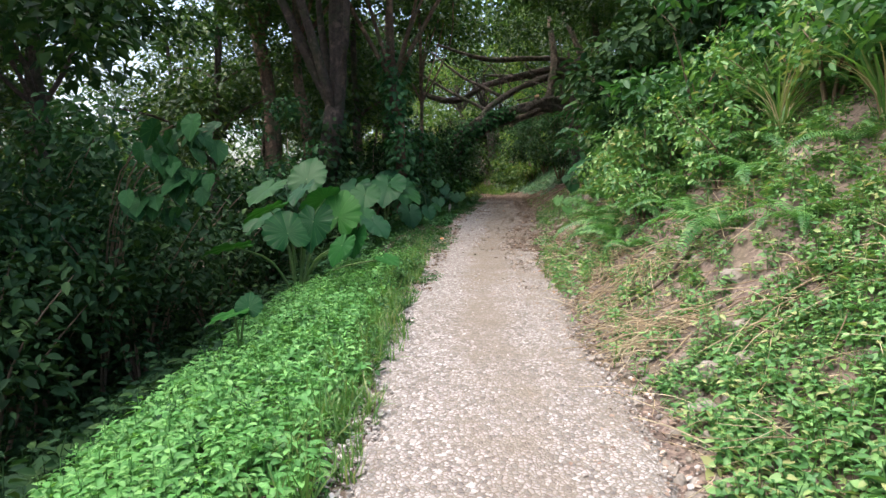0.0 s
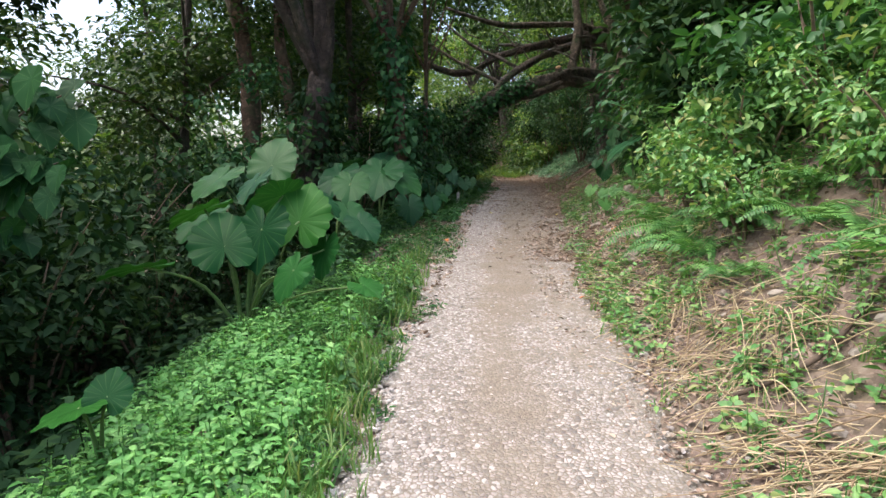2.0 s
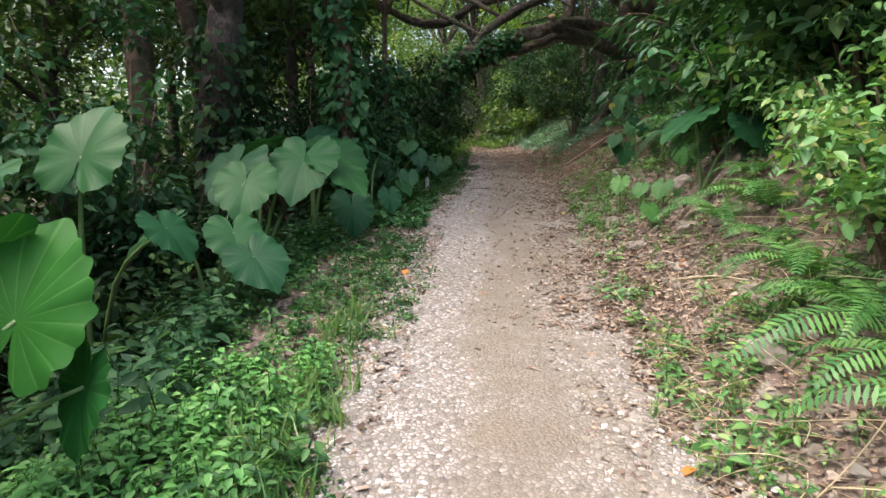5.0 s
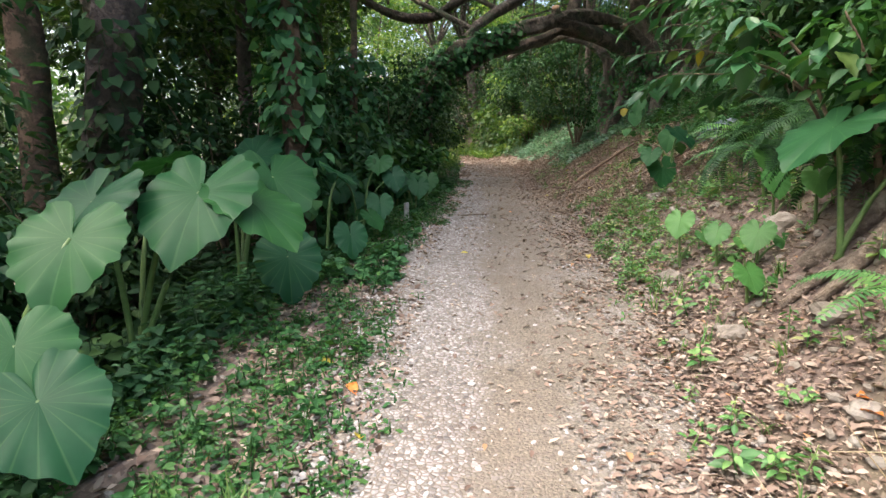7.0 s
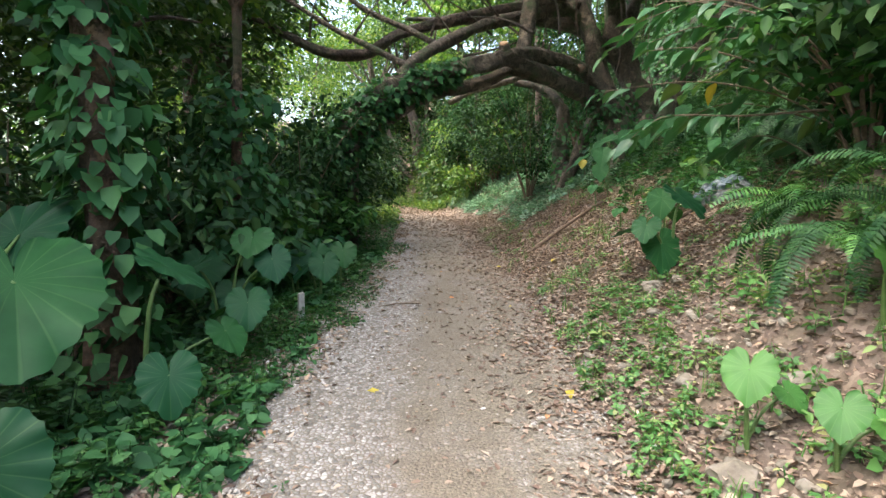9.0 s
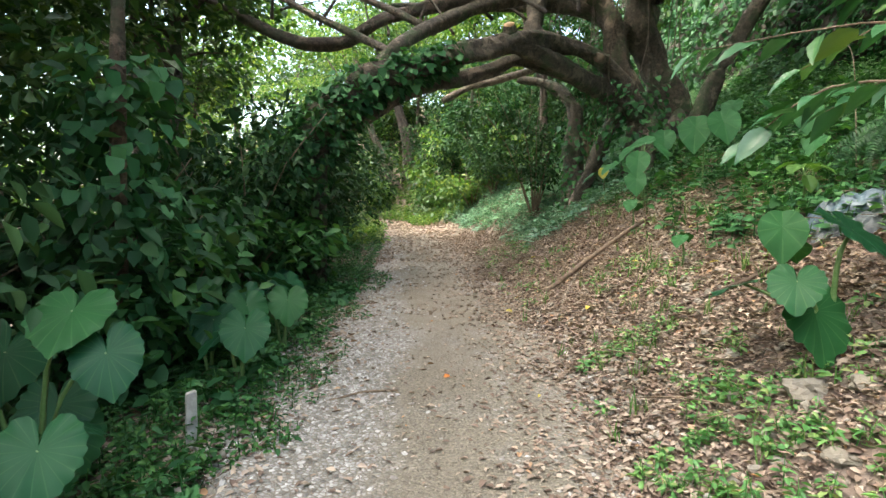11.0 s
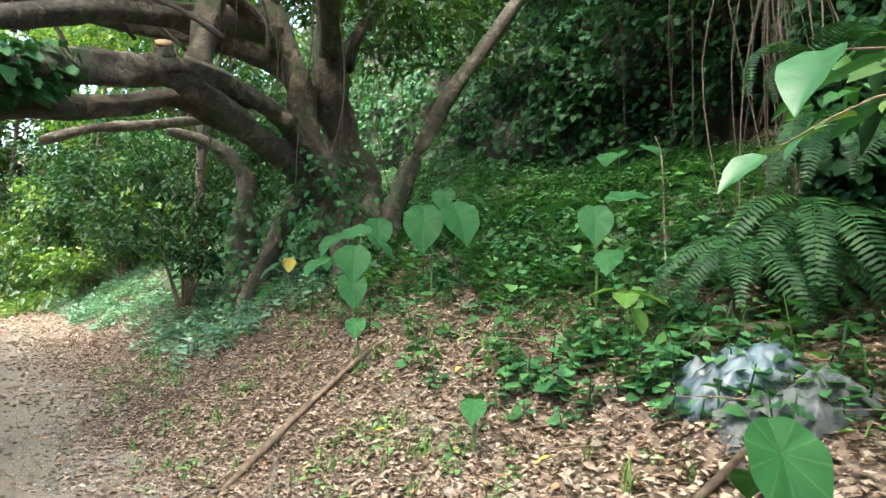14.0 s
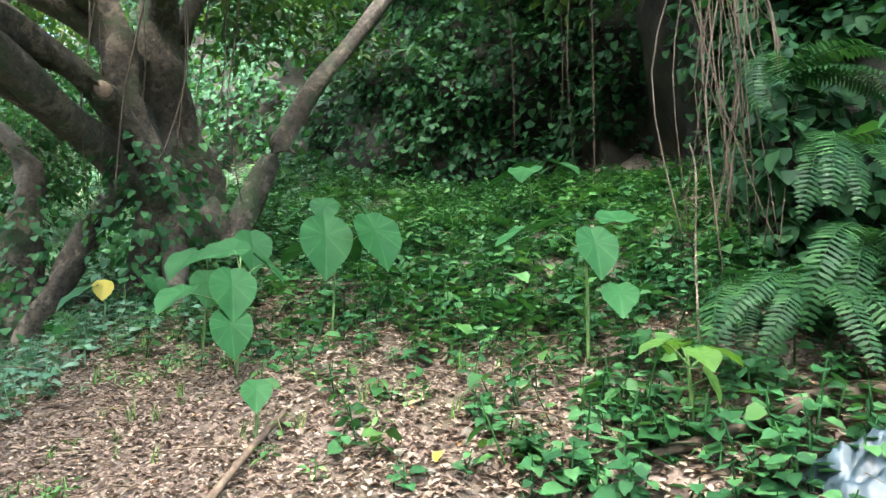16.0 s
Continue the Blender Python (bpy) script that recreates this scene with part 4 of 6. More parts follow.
# Trees on the bluff and at (-2.4, 16.6) are added for shade.
places = [(-5.5, 14), (-8.5, 12), (-6, 19.5), (-9.5, 6.2), (7.2, 35), (-3.2, 23), (-9.5, 21), (6.6, 30), (9.2, 30.5), (-3.4, 18.5), (-11.5, 7.5),
          (-13, 12), (-6.5, 35), (11, 36), (6, 42), (-9, 40), (-15, 6), (12, 25), (11, 21), (12.5, 17), (9.5, 14.2), (8.2, 12.2), (6.6, 12.9), (4.9, 11.6), (-1.9, 21.0), (-2.4, 16.6)]
plant_out(canopy, places, "forest trees", 0.85, 1.25, r, 0.2)

sunny = [tree_thing("young_tree", "slim young tree with yellow-green leaves lightened for sunlight", r, 6.0, 0.08, 1.8, 2.6, 3000, 0.16, M_BARK, M_SUNNY, lean=(0.4, 0.2), limbs=7) for _ in range(2)]
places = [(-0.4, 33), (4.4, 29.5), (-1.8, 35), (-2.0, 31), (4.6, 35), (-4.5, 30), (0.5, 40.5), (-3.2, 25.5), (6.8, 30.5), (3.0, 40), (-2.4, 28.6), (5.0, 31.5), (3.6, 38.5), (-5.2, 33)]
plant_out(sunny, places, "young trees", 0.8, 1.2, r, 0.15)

under = [bush_thing("understory_shrub", "understory shrub with dense green leaves coloured dark for shade", "shrub", r, 1.3, 2.6, 2000, 0.12, M_SHADED, LEAF4, 8) for _ in range(3)]
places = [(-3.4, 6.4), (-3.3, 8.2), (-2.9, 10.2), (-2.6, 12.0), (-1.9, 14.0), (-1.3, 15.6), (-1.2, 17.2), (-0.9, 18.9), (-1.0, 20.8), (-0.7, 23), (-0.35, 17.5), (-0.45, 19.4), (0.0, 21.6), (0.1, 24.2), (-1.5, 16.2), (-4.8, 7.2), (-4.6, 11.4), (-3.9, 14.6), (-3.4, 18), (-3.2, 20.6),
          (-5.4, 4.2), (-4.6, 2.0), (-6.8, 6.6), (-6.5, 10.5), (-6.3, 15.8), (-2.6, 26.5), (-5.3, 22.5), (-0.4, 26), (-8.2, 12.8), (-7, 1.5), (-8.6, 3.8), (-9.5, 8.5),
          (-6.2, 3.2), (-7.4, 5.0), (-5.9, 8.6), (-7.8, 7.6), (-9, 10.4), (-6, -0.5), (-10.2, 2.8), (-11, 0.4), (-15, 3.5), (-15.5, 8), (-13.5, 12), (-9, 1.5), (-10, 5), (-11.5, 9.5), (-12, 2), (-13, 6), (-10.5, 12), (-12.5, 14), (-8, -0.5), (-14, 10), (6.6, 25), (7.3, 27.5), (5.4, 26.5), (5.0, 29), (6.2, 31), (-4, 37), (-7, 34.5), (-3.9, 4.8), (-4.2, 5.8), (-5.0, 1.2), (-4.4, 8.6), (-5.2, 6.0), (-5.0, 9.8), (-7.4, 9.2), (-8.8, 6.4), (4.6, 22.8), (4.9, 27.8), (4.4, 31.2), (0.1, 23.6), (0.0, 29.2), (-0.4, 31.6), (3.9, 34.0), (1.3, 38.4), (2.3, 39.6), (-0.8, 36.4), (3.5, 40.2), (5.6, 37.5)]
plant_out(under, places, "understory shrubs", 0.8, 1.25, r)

tall_under = [bush_thing("tall_shrub", "tall leafy shrub screening the tree trunks", "shrub", r, 1.1, 3.6, 2600, 0.13, M_CREEPER, LEAF4, 9) for _ in range(2)]
plant_out(tall_under, [(-2.9, 10.9), (-5.2, 8.6), (-6.1, 7.2), (-5.0, 6.6), (5.5, 26.6), (5.0, 29.0), (5.6, 31.5), (6.2, 24.0), (4.6, 34.0), (-0.2, 22.6), (-0.1, 25.0), (-0.4, 27.6)], "tall shrubs", 0.85, 1.15, r)

bank = [bush_thing("bank_shrub", "green leafy shrub growing on the bank", "shrub", r, 0.75, 1.1, 800, 0.12, M_BUSH, LEAF4, 6) for _ in range(3)]
places = [(2.9, 6.6), (3.2, 7.8), (3.4, 5.6), (3.0, 9.0), (2.8, 10.0), (3.6, 9.6), (3.6, 11.0), (4.2, 8.4), (4.0, 6.4), (4.2, 4.6), (3.4, 4.2), (3.0, 3.4), (3.8, 2.6), (4.6, 3.4), (4.8, 6.0), (4.4, 10.4), (5.0, 9.2), (3.9, 12.4), (4.7, 12.0), (4.9, 13.2), (4.6, 1.6), (5.6, 5.0), (5.4, 7.4), (-0.3, 16.9), (-0.1, 18.0), (-0.5, 15.9), (-0.9, 15.1), (-0.6, 17.6), (-0.2, 19.0), (-1.0, 16.4)]
plant_out(bank, places, "bank shrubs", 0.8, 1.3, r)


# ---- the great tree that arches over the path ----
def limb(name, pts, radii, parent, bark, sides=12, wobble=0.22, seed=0, label=""):
    v, f = tube(pts, radii, max(sides, 14) if max(radii) > 0.1 else sides, wobble * 1.3, seed)
    return part(name, mesh_of(name, v, f), bark, parent, label)


def build_fig():
    fig = thing("arching_fig_tree", "old grey-barked fig tree arching over the path", "tree", at=Matrix.Translation((0, 0, 0)))
    limb("trunk", [(6.5, 20.8, 2.9), (6.4, 20.75, 4.29), (6.09, 20.7, 5.23), (5.78, 20.7, 5.97), (5.83, 20.7, 7.06), (6.1, 20.9, 9.5)], [0.46, 0.31, 0.24, 0.2, 0.17, 0.1], fig, M_BARK, 18, 0.36, 1)
    limb("trunk", [(5.95, 20.5, 2.8), (5.73, 20.5, 4.33), (5.35, 20.5, 5.25), (5.21, 20.6, 6.0), (4.96, 20.8, 6.74), (4.2, 21.2, 8.6)], [0.42, 0.26, 0.19, 0.16, 0.14, 0.08], fig, M_BARK, 16, 0.36, 2)
    limb("limb", [(5.75, 20.4, 3.6), (5.67, 20.4, 4.1), (5.03, 20.3, 4.6), (3.9, 19.6, 4.8), (3.1, 19.05, 4.9), (2.45, 18.8, 4.69), (1.71, 18.6, 4.4), (1.05, 18.4, 4.11), (0.61, 18.3, 3.76), (0.35, 18.25, 3.4)], [0.24, 0.17, 0.135, 0.125, 0.125, 0.13, 0.15, 0.18, 0.2, 0.2], fig, M_BARK, 16, 0.34, 3)
    limb("limb", [(5.84, 20.4, 4.2), (4.91, 20.1, 5.0), (4.05, 19.7, 5.12), (3.25, 19.1, 5.0), (2.9, 18.9, 4.86)], [0.2, 0.135, 0.115, 0.11, 0.1], fig, M_BARK, 14, 0.32, 4)
    limb("limb", [(4.68, 20.3, 4.73), (3.46, 19.6, 4.85), (2.84, 19.3, 4.6), (2.14, 19.0, 4.32), (1.53, 18.8, 4.08), (1.1, 18.6, 3.8), (0.5, 18.3, 3.3)], [0.16, 0.11, 0.1, 0.09, 0.09, 0.1, 0.11], fig, M_BARK, 10, 0.25, 5)
    limb("prop_trunk", [(0.4, 18.2, 1.0), (0.45, 18.2, 2.1), (0.44, 18.2, 2.9), (0.4, 18.22, 3.45)], [0.16, 0.12, 0.12, 0.15], fig, M_BARKDK, 10, 0.3, 6)
    limb("limb", [(1.05, 18.4, 4.25), (1.47, 18.8, 4.69), (2.04, 19.3, 5.18), (2.86, 19.8, 5.68), (4.08, 20.5, 6.2), (5.0, 20.7, 6.4)], [0.06, 0.09, 0.1, 0.11, 0.13, 0.15], fig, M_BARK, 10, 0.2, 7)
    limb("limb", [(-3.0, 21.2, 6.6), (-1.2, 21.3, 5.9), (-0.35, 21.3, 5.52), (0.25, 21.3, 5.42), (0.8, 21.3, 5.5), (1.45, 21.3, 5.9), (2.5, 21.2, 6.2), (5.0, 20.9, 6.7)], [0.05, 0.08, 0.1, 0.11, 0.11, 0.11, 0.12, 0.15], fig, M_BARKDK, 10, 0.2, 8)
    limb("limb", [(5.3, 20.8, 6.0), (4.2, 20.4, 6.6), (2.8, 19.7, 6.5), (1.4, 19.0, 6.3), (-0.2, 18.4, 6.6)], [0.13, 0.1, 0.09, 0.07, 0.04], fig, M_BARK, 9, 0.2, 9)
    limb("limb", [(5.8, 20.7, 6.2), (5.2, 19.8, 7.2), (4.6, 18.6, 8.0), (4.3, 17.0, 8.6)], [0.15, 0.12, 0.09, 0.04], fig, M_BARK, 9, 0.2, 10)
    limb("root_limb", [(4.15, 22.5, 5.25), (4.73, 22.0, 5.0), (4.98, 21.6, 4.5), (4.95, 21.4, 3.6), (4.9, 21.3, 2.4)], [0.07, 0.12, 0.16, 0.2, 0.26], fig, M_BARK, 10, 0.3, 11)
    limb("dead_branch", [(4.9, 22.0, 5.45), (4.28, 21.7, 5.26), (3.41, 21.5, 4.95), (2.9, 21.3, 4.77), (2.4, 21.0, 4.47)], [0.08, 0.075, 0.07, 0.065, 0.05], fig, M_DEADWOOD, 8, 0.25, 12, "bare pale dead branch")
    limb("branch_stub", [(3.1, 19.05, 4.95), (3.03, 18.92, 5.12)], [0.12, 0.085], fig, M_BARK, 10, 0.2, 13)
    limb("cut_face", [(3.031, 18.922, 5.118), (3.025, 18.91, 5.135)], [0.074, 0.07], fig, M_CUT, 12, 0.1, 15, "sawn orange-brown branch end")
    limb("branch_stub", [(4.95, 20.15, 5.02), (4.76, 19.9, 5.0)], [0.14, 0.1], fig, M_BARK, 10, 0.2, 14)
    limb("cut_face", [(4.762, 19.902, 5.0), (4.748, 19.885, 4.998)], [0.085, 0.075], fig, M_TWIG, 12, 0.1, 16, "dark weathered sawn branch end")
    limb("limb", [(3.5, 19.4, 4.95), (3.62, 19.6, 5.6), (3.75, 19.8, 6.4), (3.6, 20.1, 8.0)], [0.15, 0.13, 0.12, 0.06], fig, M_BARK, 10, 0.25, 21)
    limb("limb", [(5.5, 20.6, 5.6), (5.0, 20.9, 6.1), (4.3, 21.3, 6.3), (3.2, 21.9, 6.4), (1.6, 22.6, 6.6)], [0.15, 0.13, 0.11, 0.08, 0.04], fig, M_BARK, 9, 0.25, 22)
    limb("limb", [(5.9, 20.7, 5.7), (6.3, 20.9, 6.6), (6.9, 21.3, 7.6), (7.4, 21.6, 8.6)], [0.17, 0.13, 0.1, 0.06], fig, M_BARK, 9, 0.25, 23)
    limb("limb", [(1.47, 18.8, 4.6), (0.9, 19.3, 5.0), (0.1, 19.8, 5.5), (-0.9, 20.2, 6.2)], [0.07, 0.06, 0.05, 0.03], fig, M_BARK, 8, 0.2, 24)
    limb("limb", [(2.04, 19.3, 5.1), (1.4, 19.9, 5.6), (0.6, 20.4, 6.1), (-0.4, 20.8, 7.0)], [0.07, 0.06, 0.05, 0.03], fig, M_BARK, 8, 0.2, 25)
    limb("root", [(5.9, 20.3, 4.2), (5.6, 19.9, 3.6), (5.35, 19.5, 3.1), (5.2, 19.2, 2.8)], [0.16, 0.13, 0.1, 0.06], fig, M_BARK, 9, 0.3, 26)
    limb("root", [(6.4, 20.5, 4.2), (6.55, 20.1, 3.8), (6.5, 19.6, 3.4), (6.4, 19.2, 3.2)], [0.18, 0.14, 0.1, 0.06], fig, M_BARK, 9, 0.3, 27)
    limb("root", [(5.4, 20.5, 4.4), (5.15, 20.8, 3.6), (4.9, 20.9, 2.9), (4.7, 20.9, 2.3)], [0.15, 0.12, 0.11, 0.09], fig, M_BARK, 9, 0.3, 28)
    rr = np.random.default_rng(31)
    for k in range(22):
        a = np.array([rr.uniform(-0.8, 4.6), rr.uniform(18.6, 21.5), rr.uniform(4.9, 6.3)])
        d = np.array([rr.normal(0, 0.7), rr.normal(0, 0.5), rr.uniform(0.1, 0.9)])
        limb("twig", [a, a + d * 0.5 + rr.normal(0, 0.08, 3), a + d * 1.2], [0.03, 0.02, 0.008], fig, M_BARKDK, 5, 0.2, 40 + k)
    rr = np.random.default_rng(5)
    cs, cr = [], []
    # Clumps above the view, added to shade the clearing.
    for _ in range(56):
        cs.append((rr.uniform(2.8, 10.0), rr.uniform(13.6, 22), rr.uniform(7.0, 9.5)))
        cr.append(rr.uniform(0.6, 1.2))
    # More unseen clumps, added to darken the arch and the path below.
    for _ in range(30):
        cs.append((rr.uniform(-0.4, 5.0), rr.uniform(15.0, 22.5), rr.uniform(6.9, 9.0)))
        cr.append(rr.uniform(0.6, 1.2))
    v, f = joined(leaf_cloud(cs, cr, 23000, LEAF_LOW, 0.18, rr))
    part("crown", mesh_of("crown", v, f), M_CANOPY, fig)
    # ivy sleeve on the low end of the arch
    n = 2600
    t = rr.random(n)
    line = np.array([(2.2, 18.75, 4.62), (1.71, 18.6, 4.4), (1.05, 18.4, 4.11), (0.61, 18.3, 3.76), (0.4, 18.2, 3.3), (0.0, 18.2, 2.9), (-0.6, 18.2, 2.4)])
    p = np.stack([np.interp(t * 6, np.arange(7), line[:, c]) for c in range(3)], -1)
    d = rr.normal(0, 1, (n, 3))
    d /= np.linalg.norm(d, axis=1)[:, None]
    p += d * (np.interp(t, [0, 0.4, 1], [0.2, 0.34, 0.6]) * rr.uniform(0.6, 1.05, n))[:, None]
    v, f = spread(HEART, p, np.arctan2(d[:, 1], d[:, 0]), rr.normal(0.6, 0.4, n), rr.normal(0, 0.4, n), rr.uniform(0.07, 0.15, n))
    tagged(part("ivy_sleeve", mesh_of("ivy_sleeve", v, f), M_IVY), "dense dark ivy wrapped round the arching limb", "ivy", kind="stuff")
    return fig


build_fig()


def single_trunk(name, label, pts, radii, bark, seed, crown=None):
    root = thing(name, label, "tree")
    limb("trunk", pts, radii, root, bark, 12, 0.25, seed)
    if crown:
        rr = np.random.default_rng(seed)
        c, rad, n, material = crown
        cs = np.array(c) + rr.normal(0, rad * 0.55, (18, 3)) * np.array([1, 1, 0.5])
        for q in range(5):
            tip = cs[q]
            limb("limb", [pts[-2], (np.array(pts[-2]) + tip) / 2 + rr.normal(0, 0.15, 3), tip], [radii[-1] * 0.9, radii[-1] * 0.6, 0.02], root, bark, 7, 0.2, q)
        v, f = joined(leaf_cloud(cs, rr.uniform(0.3, 0.55, 18) * rad, n, LEAF_LOW, 0.18, rr))
        part("crown", mesh_of("crown", v, f), material, root)
    return root


single_trunk("leaning_tree", "slim bare trunk leaning against the rock face", [(6.3, 19.95, 3.2), (6.6, 19.9, 4.31), (7.01, 19.8, 5.26), (7.54, 19.6, 6.21), (8.56, 19.4, 7.7), (9.6, 19.2, 9.2)], [0.17, 0.13, 0.12, 0.11, 0.1, 0.06], M_BARK, 31, ((9.4, 19.2, 9.4), 1.6, 1800, M_CANOPY))
single_trunk("ivy_post_tree", "thin dark upright trunk on the ivy bank", [(5.3, 24.3, 2.6), (5.29, 24.3, 3.2), (5.26, 24.3, 5.4), (5.2, 24.4, 8.0)], [0.1, 0.085, 0.075, 0.05], M_BARKDK, 32, ((5.2, 24.4, 8.2), 1.4, 1400, M_CANOPY))
single_trunk("twin_tree", "tall grey-brown tree with a leaning trunk", [(-3.9, 13.9, 0.0), (-4.05, 13.9, 2.0), (-4.05, 13.9, 3.56), (-4.3, 13.9, 5.24), (-4.9, 13.8, 8.0)], [0.25, 0.19, 0.165, 0.15, 0.08], M_BARKRED, 33, ((-4.6, 13.6, 8.3), 2.8, 8000, M_CANOPY))
single_trunk("twin_tree", "tall grey-brown tree with a leaning trunk", [(-3.15, 13.9, 0.0), (-3.2, 13.9, 2.0), (-3.27, 13.9, 3.66), (-3.45, 13.9, 5.24), (-3.3, 13.8, 8.0)], [0.18, 0.135, 0.12, 0.11, 0.06], M_BARKRED, 34, ((-2.6, 13.2, 8.2), 2.8, 8000, M_CANOPY))
single_trunk("verge_tree", "straight brown trunk beside the path", [(-0.85, 12.95, 0.6), (-0.92, 12.9, 2.2), (-0.96, 12.9, 3.29), (-1.11, 13.1, 4.32), (-1.2, 13.3, 7.0)], [0.17, 0.13, 0.12, 0.11, 0.07], M_BARKRED, 35, ((-0.9, 12.4, 7.6), 2.2, 2600, M_CANOPY))
single_trunk("dark_tree", "thick dark trunk standing in the undergrowth", [(-2.55, 12.5, 0.0), (-2.5, 12.5, 2.0), (-2.3, 12.5, 3.5), (-2.1, 12.6, 7.0)], [0.34, 0.26, 0.22, 0.13], M_BARKDK, 36, ((-2.4, 11.2, 7.4), 2.4, 3600, M_CANOPY))
single_trunk("reddish_tree", "thin reddish trunk in the undergrowth", [(-0.6, 15, 0.8), (-0.56, 15, 3.2), (-0.54, 15, 4.2), (-0.6, 15, 6.5)], [0.07, 0.055, 0.05, 0.03], M_BARKRED, 37, ((-0.6, 15.1, 6.6), 1.0, 900, M_CANOPY))
single_trunk("bend_tree", "crooked tree standing at the bend of the path", [(2.6, 36, 2.0), (2.6, 36, 3.4), (1.75, 36, 5.4), (1.1, 36, 7.4), (0.7, 36, 10)], [0.26, 0.22, 0.17, 0.14, 0.08], M_BARK, 38, ((0.8, 36, 10), 2.6, 2600, M_SUNNY))
single_trunk("bend_tree", "crooked tree standing at the bend of the path", [(3.0, 36.4, 2.0), (3.1, 36.4, 5.6), (2.55, 36.4, 7.6), (2.6, 36.4, 10.5)], [0.28, 0.23, 0.18, 0.1], M_BARKDK, 39, ((2.8, 36.4, 10), 2.4, 2600, M_CANOPY))

single_trunk("slope_tree", "low-crowned tree growing on the shaded slope, leaves coloured dark for shade", [(-5.4, 4.6, -2.4), (-5.3, 4.6, 0.5), (-5.2, 4.7, 2.6), (-5.1, 4.8, 4.6)], [0.16, 0.12, 0.1, 0.05], M_BARKDK, 40, ((-5.0, 5.0, 4.3), 1.7, 5200, M_SHADED))
single_trunk("slope_tree", "low-crowned tree growing on the shaded slope, leaves coloured dark for shade", [(-6.2, 9.0, -2.0), (-6.1, 9.0, 1.0), (-6.2, 9.0, 3.0), (-6.3, 9.0, 5.4)], [0.16, 0.12, 0.1, 0.05], M_BARKDK, 41, ((-6.2, 9.0, 5.0), 1.7, 5200, M_SHADED))

# ---- elephant ears ----
def ear_mesh(seed, length=1.0, ribs=0.0055):
    """A ruffled heart-shaped blade with raised ribs; the stalk joins at the origin, the tip lies along x."""
    rr = np.random.default_rng(seed)
    th = np.linspace(-math.pi, math.pi, 161)
    a = np.abs(th)
    rad = np.interp(a, [0, 0.12, 0.4, 0.9, 1.5, 2.1, 2.55, 2.8, 2.98, math.pi], [0.64, 0.59, 0.51, 0.46, 0.43, 0.43, 0.43, 0.39, 0.27, 0.07])
    rings = np.array([0.0, 0.25, 0.5, 0.75, 0.92, 1.0])
    T, K = np.meshgrid(th, rings, indexing="ij")
    Rr = rad[:, None] * K * (1 + 0.025 * np.sin(T * 19 + rr.uniform(0, 6)) * (K > 0.9)) - 0.012 * np.abs(np.cos(T * 10)) ** 6 * (K > 0.95)
    x, y = Rr * np.cos(T), Rr * np.sin(T)
    rib = ribs * (np.abs(np.sin(T * 10)) ** 0.6 - 0.5) * np.clip(K * 1.6, 0, 1) * K ** 0.5
    wave = 0.014 * K ** 3 * np.sin(T * 5 + rr.uniform(0, 6)) + 0.016 * K ** 5 * np.sin(T * 11 + rr.uniform(0, 6))
    z = 0.16 * np.abs(y) * (1 - np.abs(y)) + rib + wave - 0.28 * np.clip(x, 0, 1) ** 2 - 0.18 * y * y
    n, m = x.shape
    i, j = np.meshgrid(np.arange(n - 1), np.arange(m - 1), indexing="ij")
    f = np.stack([i * m + j, i * m + j + 1, (i + 1) * m + j + 1, (i + 1) * m + j], -1).reshape(-1, 4)
    uv = np.stack([T * 10 / math.pi + 0.5, K], -1).reshape(-1, 2)
    return mesh_of("blade", np.stack([x, y, z], -1).reshape(-1, 3) * length, [f], uv=uv)


EARS_RIBBED = [ear_mesh(s) for s in (1, 2, 3, 4)]
EARS = [ear_mesh(s, ribs=0.003) for s in (21, 22, 23, 24)]


def elephant_ear(foot, blades, label="elephant ear plant with large glossy green leaves", group="elephant ears", shapes=EARS, leaf=M_ALOSOFT):
    """foot: x, y. blades: x, y, z of the joint, length, heading of the tip in degrees from +x, droop in degrees, roll."""
    fz = float(land(foot[0], foot[1])) - 0.03
    root = thing("elephant_ear", label, "plant", group, Matrix.Translation((*foot, fz)))
    for k, (x, y, z, length, head, droop, roll) in enumerate(blades):
        rel = Vector((x - foot[0], y - foot[1], z - fz))
        mid = Vector((rel.x * 0.42, rel.y * 0.42, rel.z * 0.72))
        v, f = tube([(0.02 * math.cos(k * 2), 0.02 * math.sin(k * 2), 0), mid, rel], [0.02 * length + 0.008, 0.016 * length + 0.005, 0.01 * length + 0.003], 7)
        stalk = part("stalk", mesh_of("stalk", v, f), M_STEM, root)
        blade = part("blade", shapes[(k + int(abs(x) * 10)) % len(shapes)], leaf, stalk)
        blade.matrix_local = Matrix.Translation(rel) @ pose(0, 0, 0, 0, 0, head) @ pose(0, 0, 0, 0, droop, 0) @ pose(0, 0, 0, roll, 0, 0) @ Matrix.Scale(length, 4)
    return root


elephant_ear((-1.75, 6.9), [(-1.26, 6.95, 1.4, 0.66, 80, -62, 0), (-1.05, 6.95, 1.16, 0.44, -120, 68, 10), (-1.78, 6.6, 1.22, 0.64, 120, -50, -10), (-1.5, 6.7, 1.35, 0.6, -100, 60, 10), (-1.45, 7.15, 1.62, 0.55, -170, 15, 35), (-1.04, 5.95, 1.12, 0.4, -130, 50, 0), (-2.3, 6.35, 1.08, 0.55, -170, 8, 12), (-1.1, 6.3, 1.08, 0.26, -70, 50, 0), (-0.62, 6.35, 0.95, 0.3, -40, 15, 10), (-2.1, 7.0, 1.5, 0.6, 170, 20, 0)], shapes=EARS_RIBBED, leaf=M_ALO)
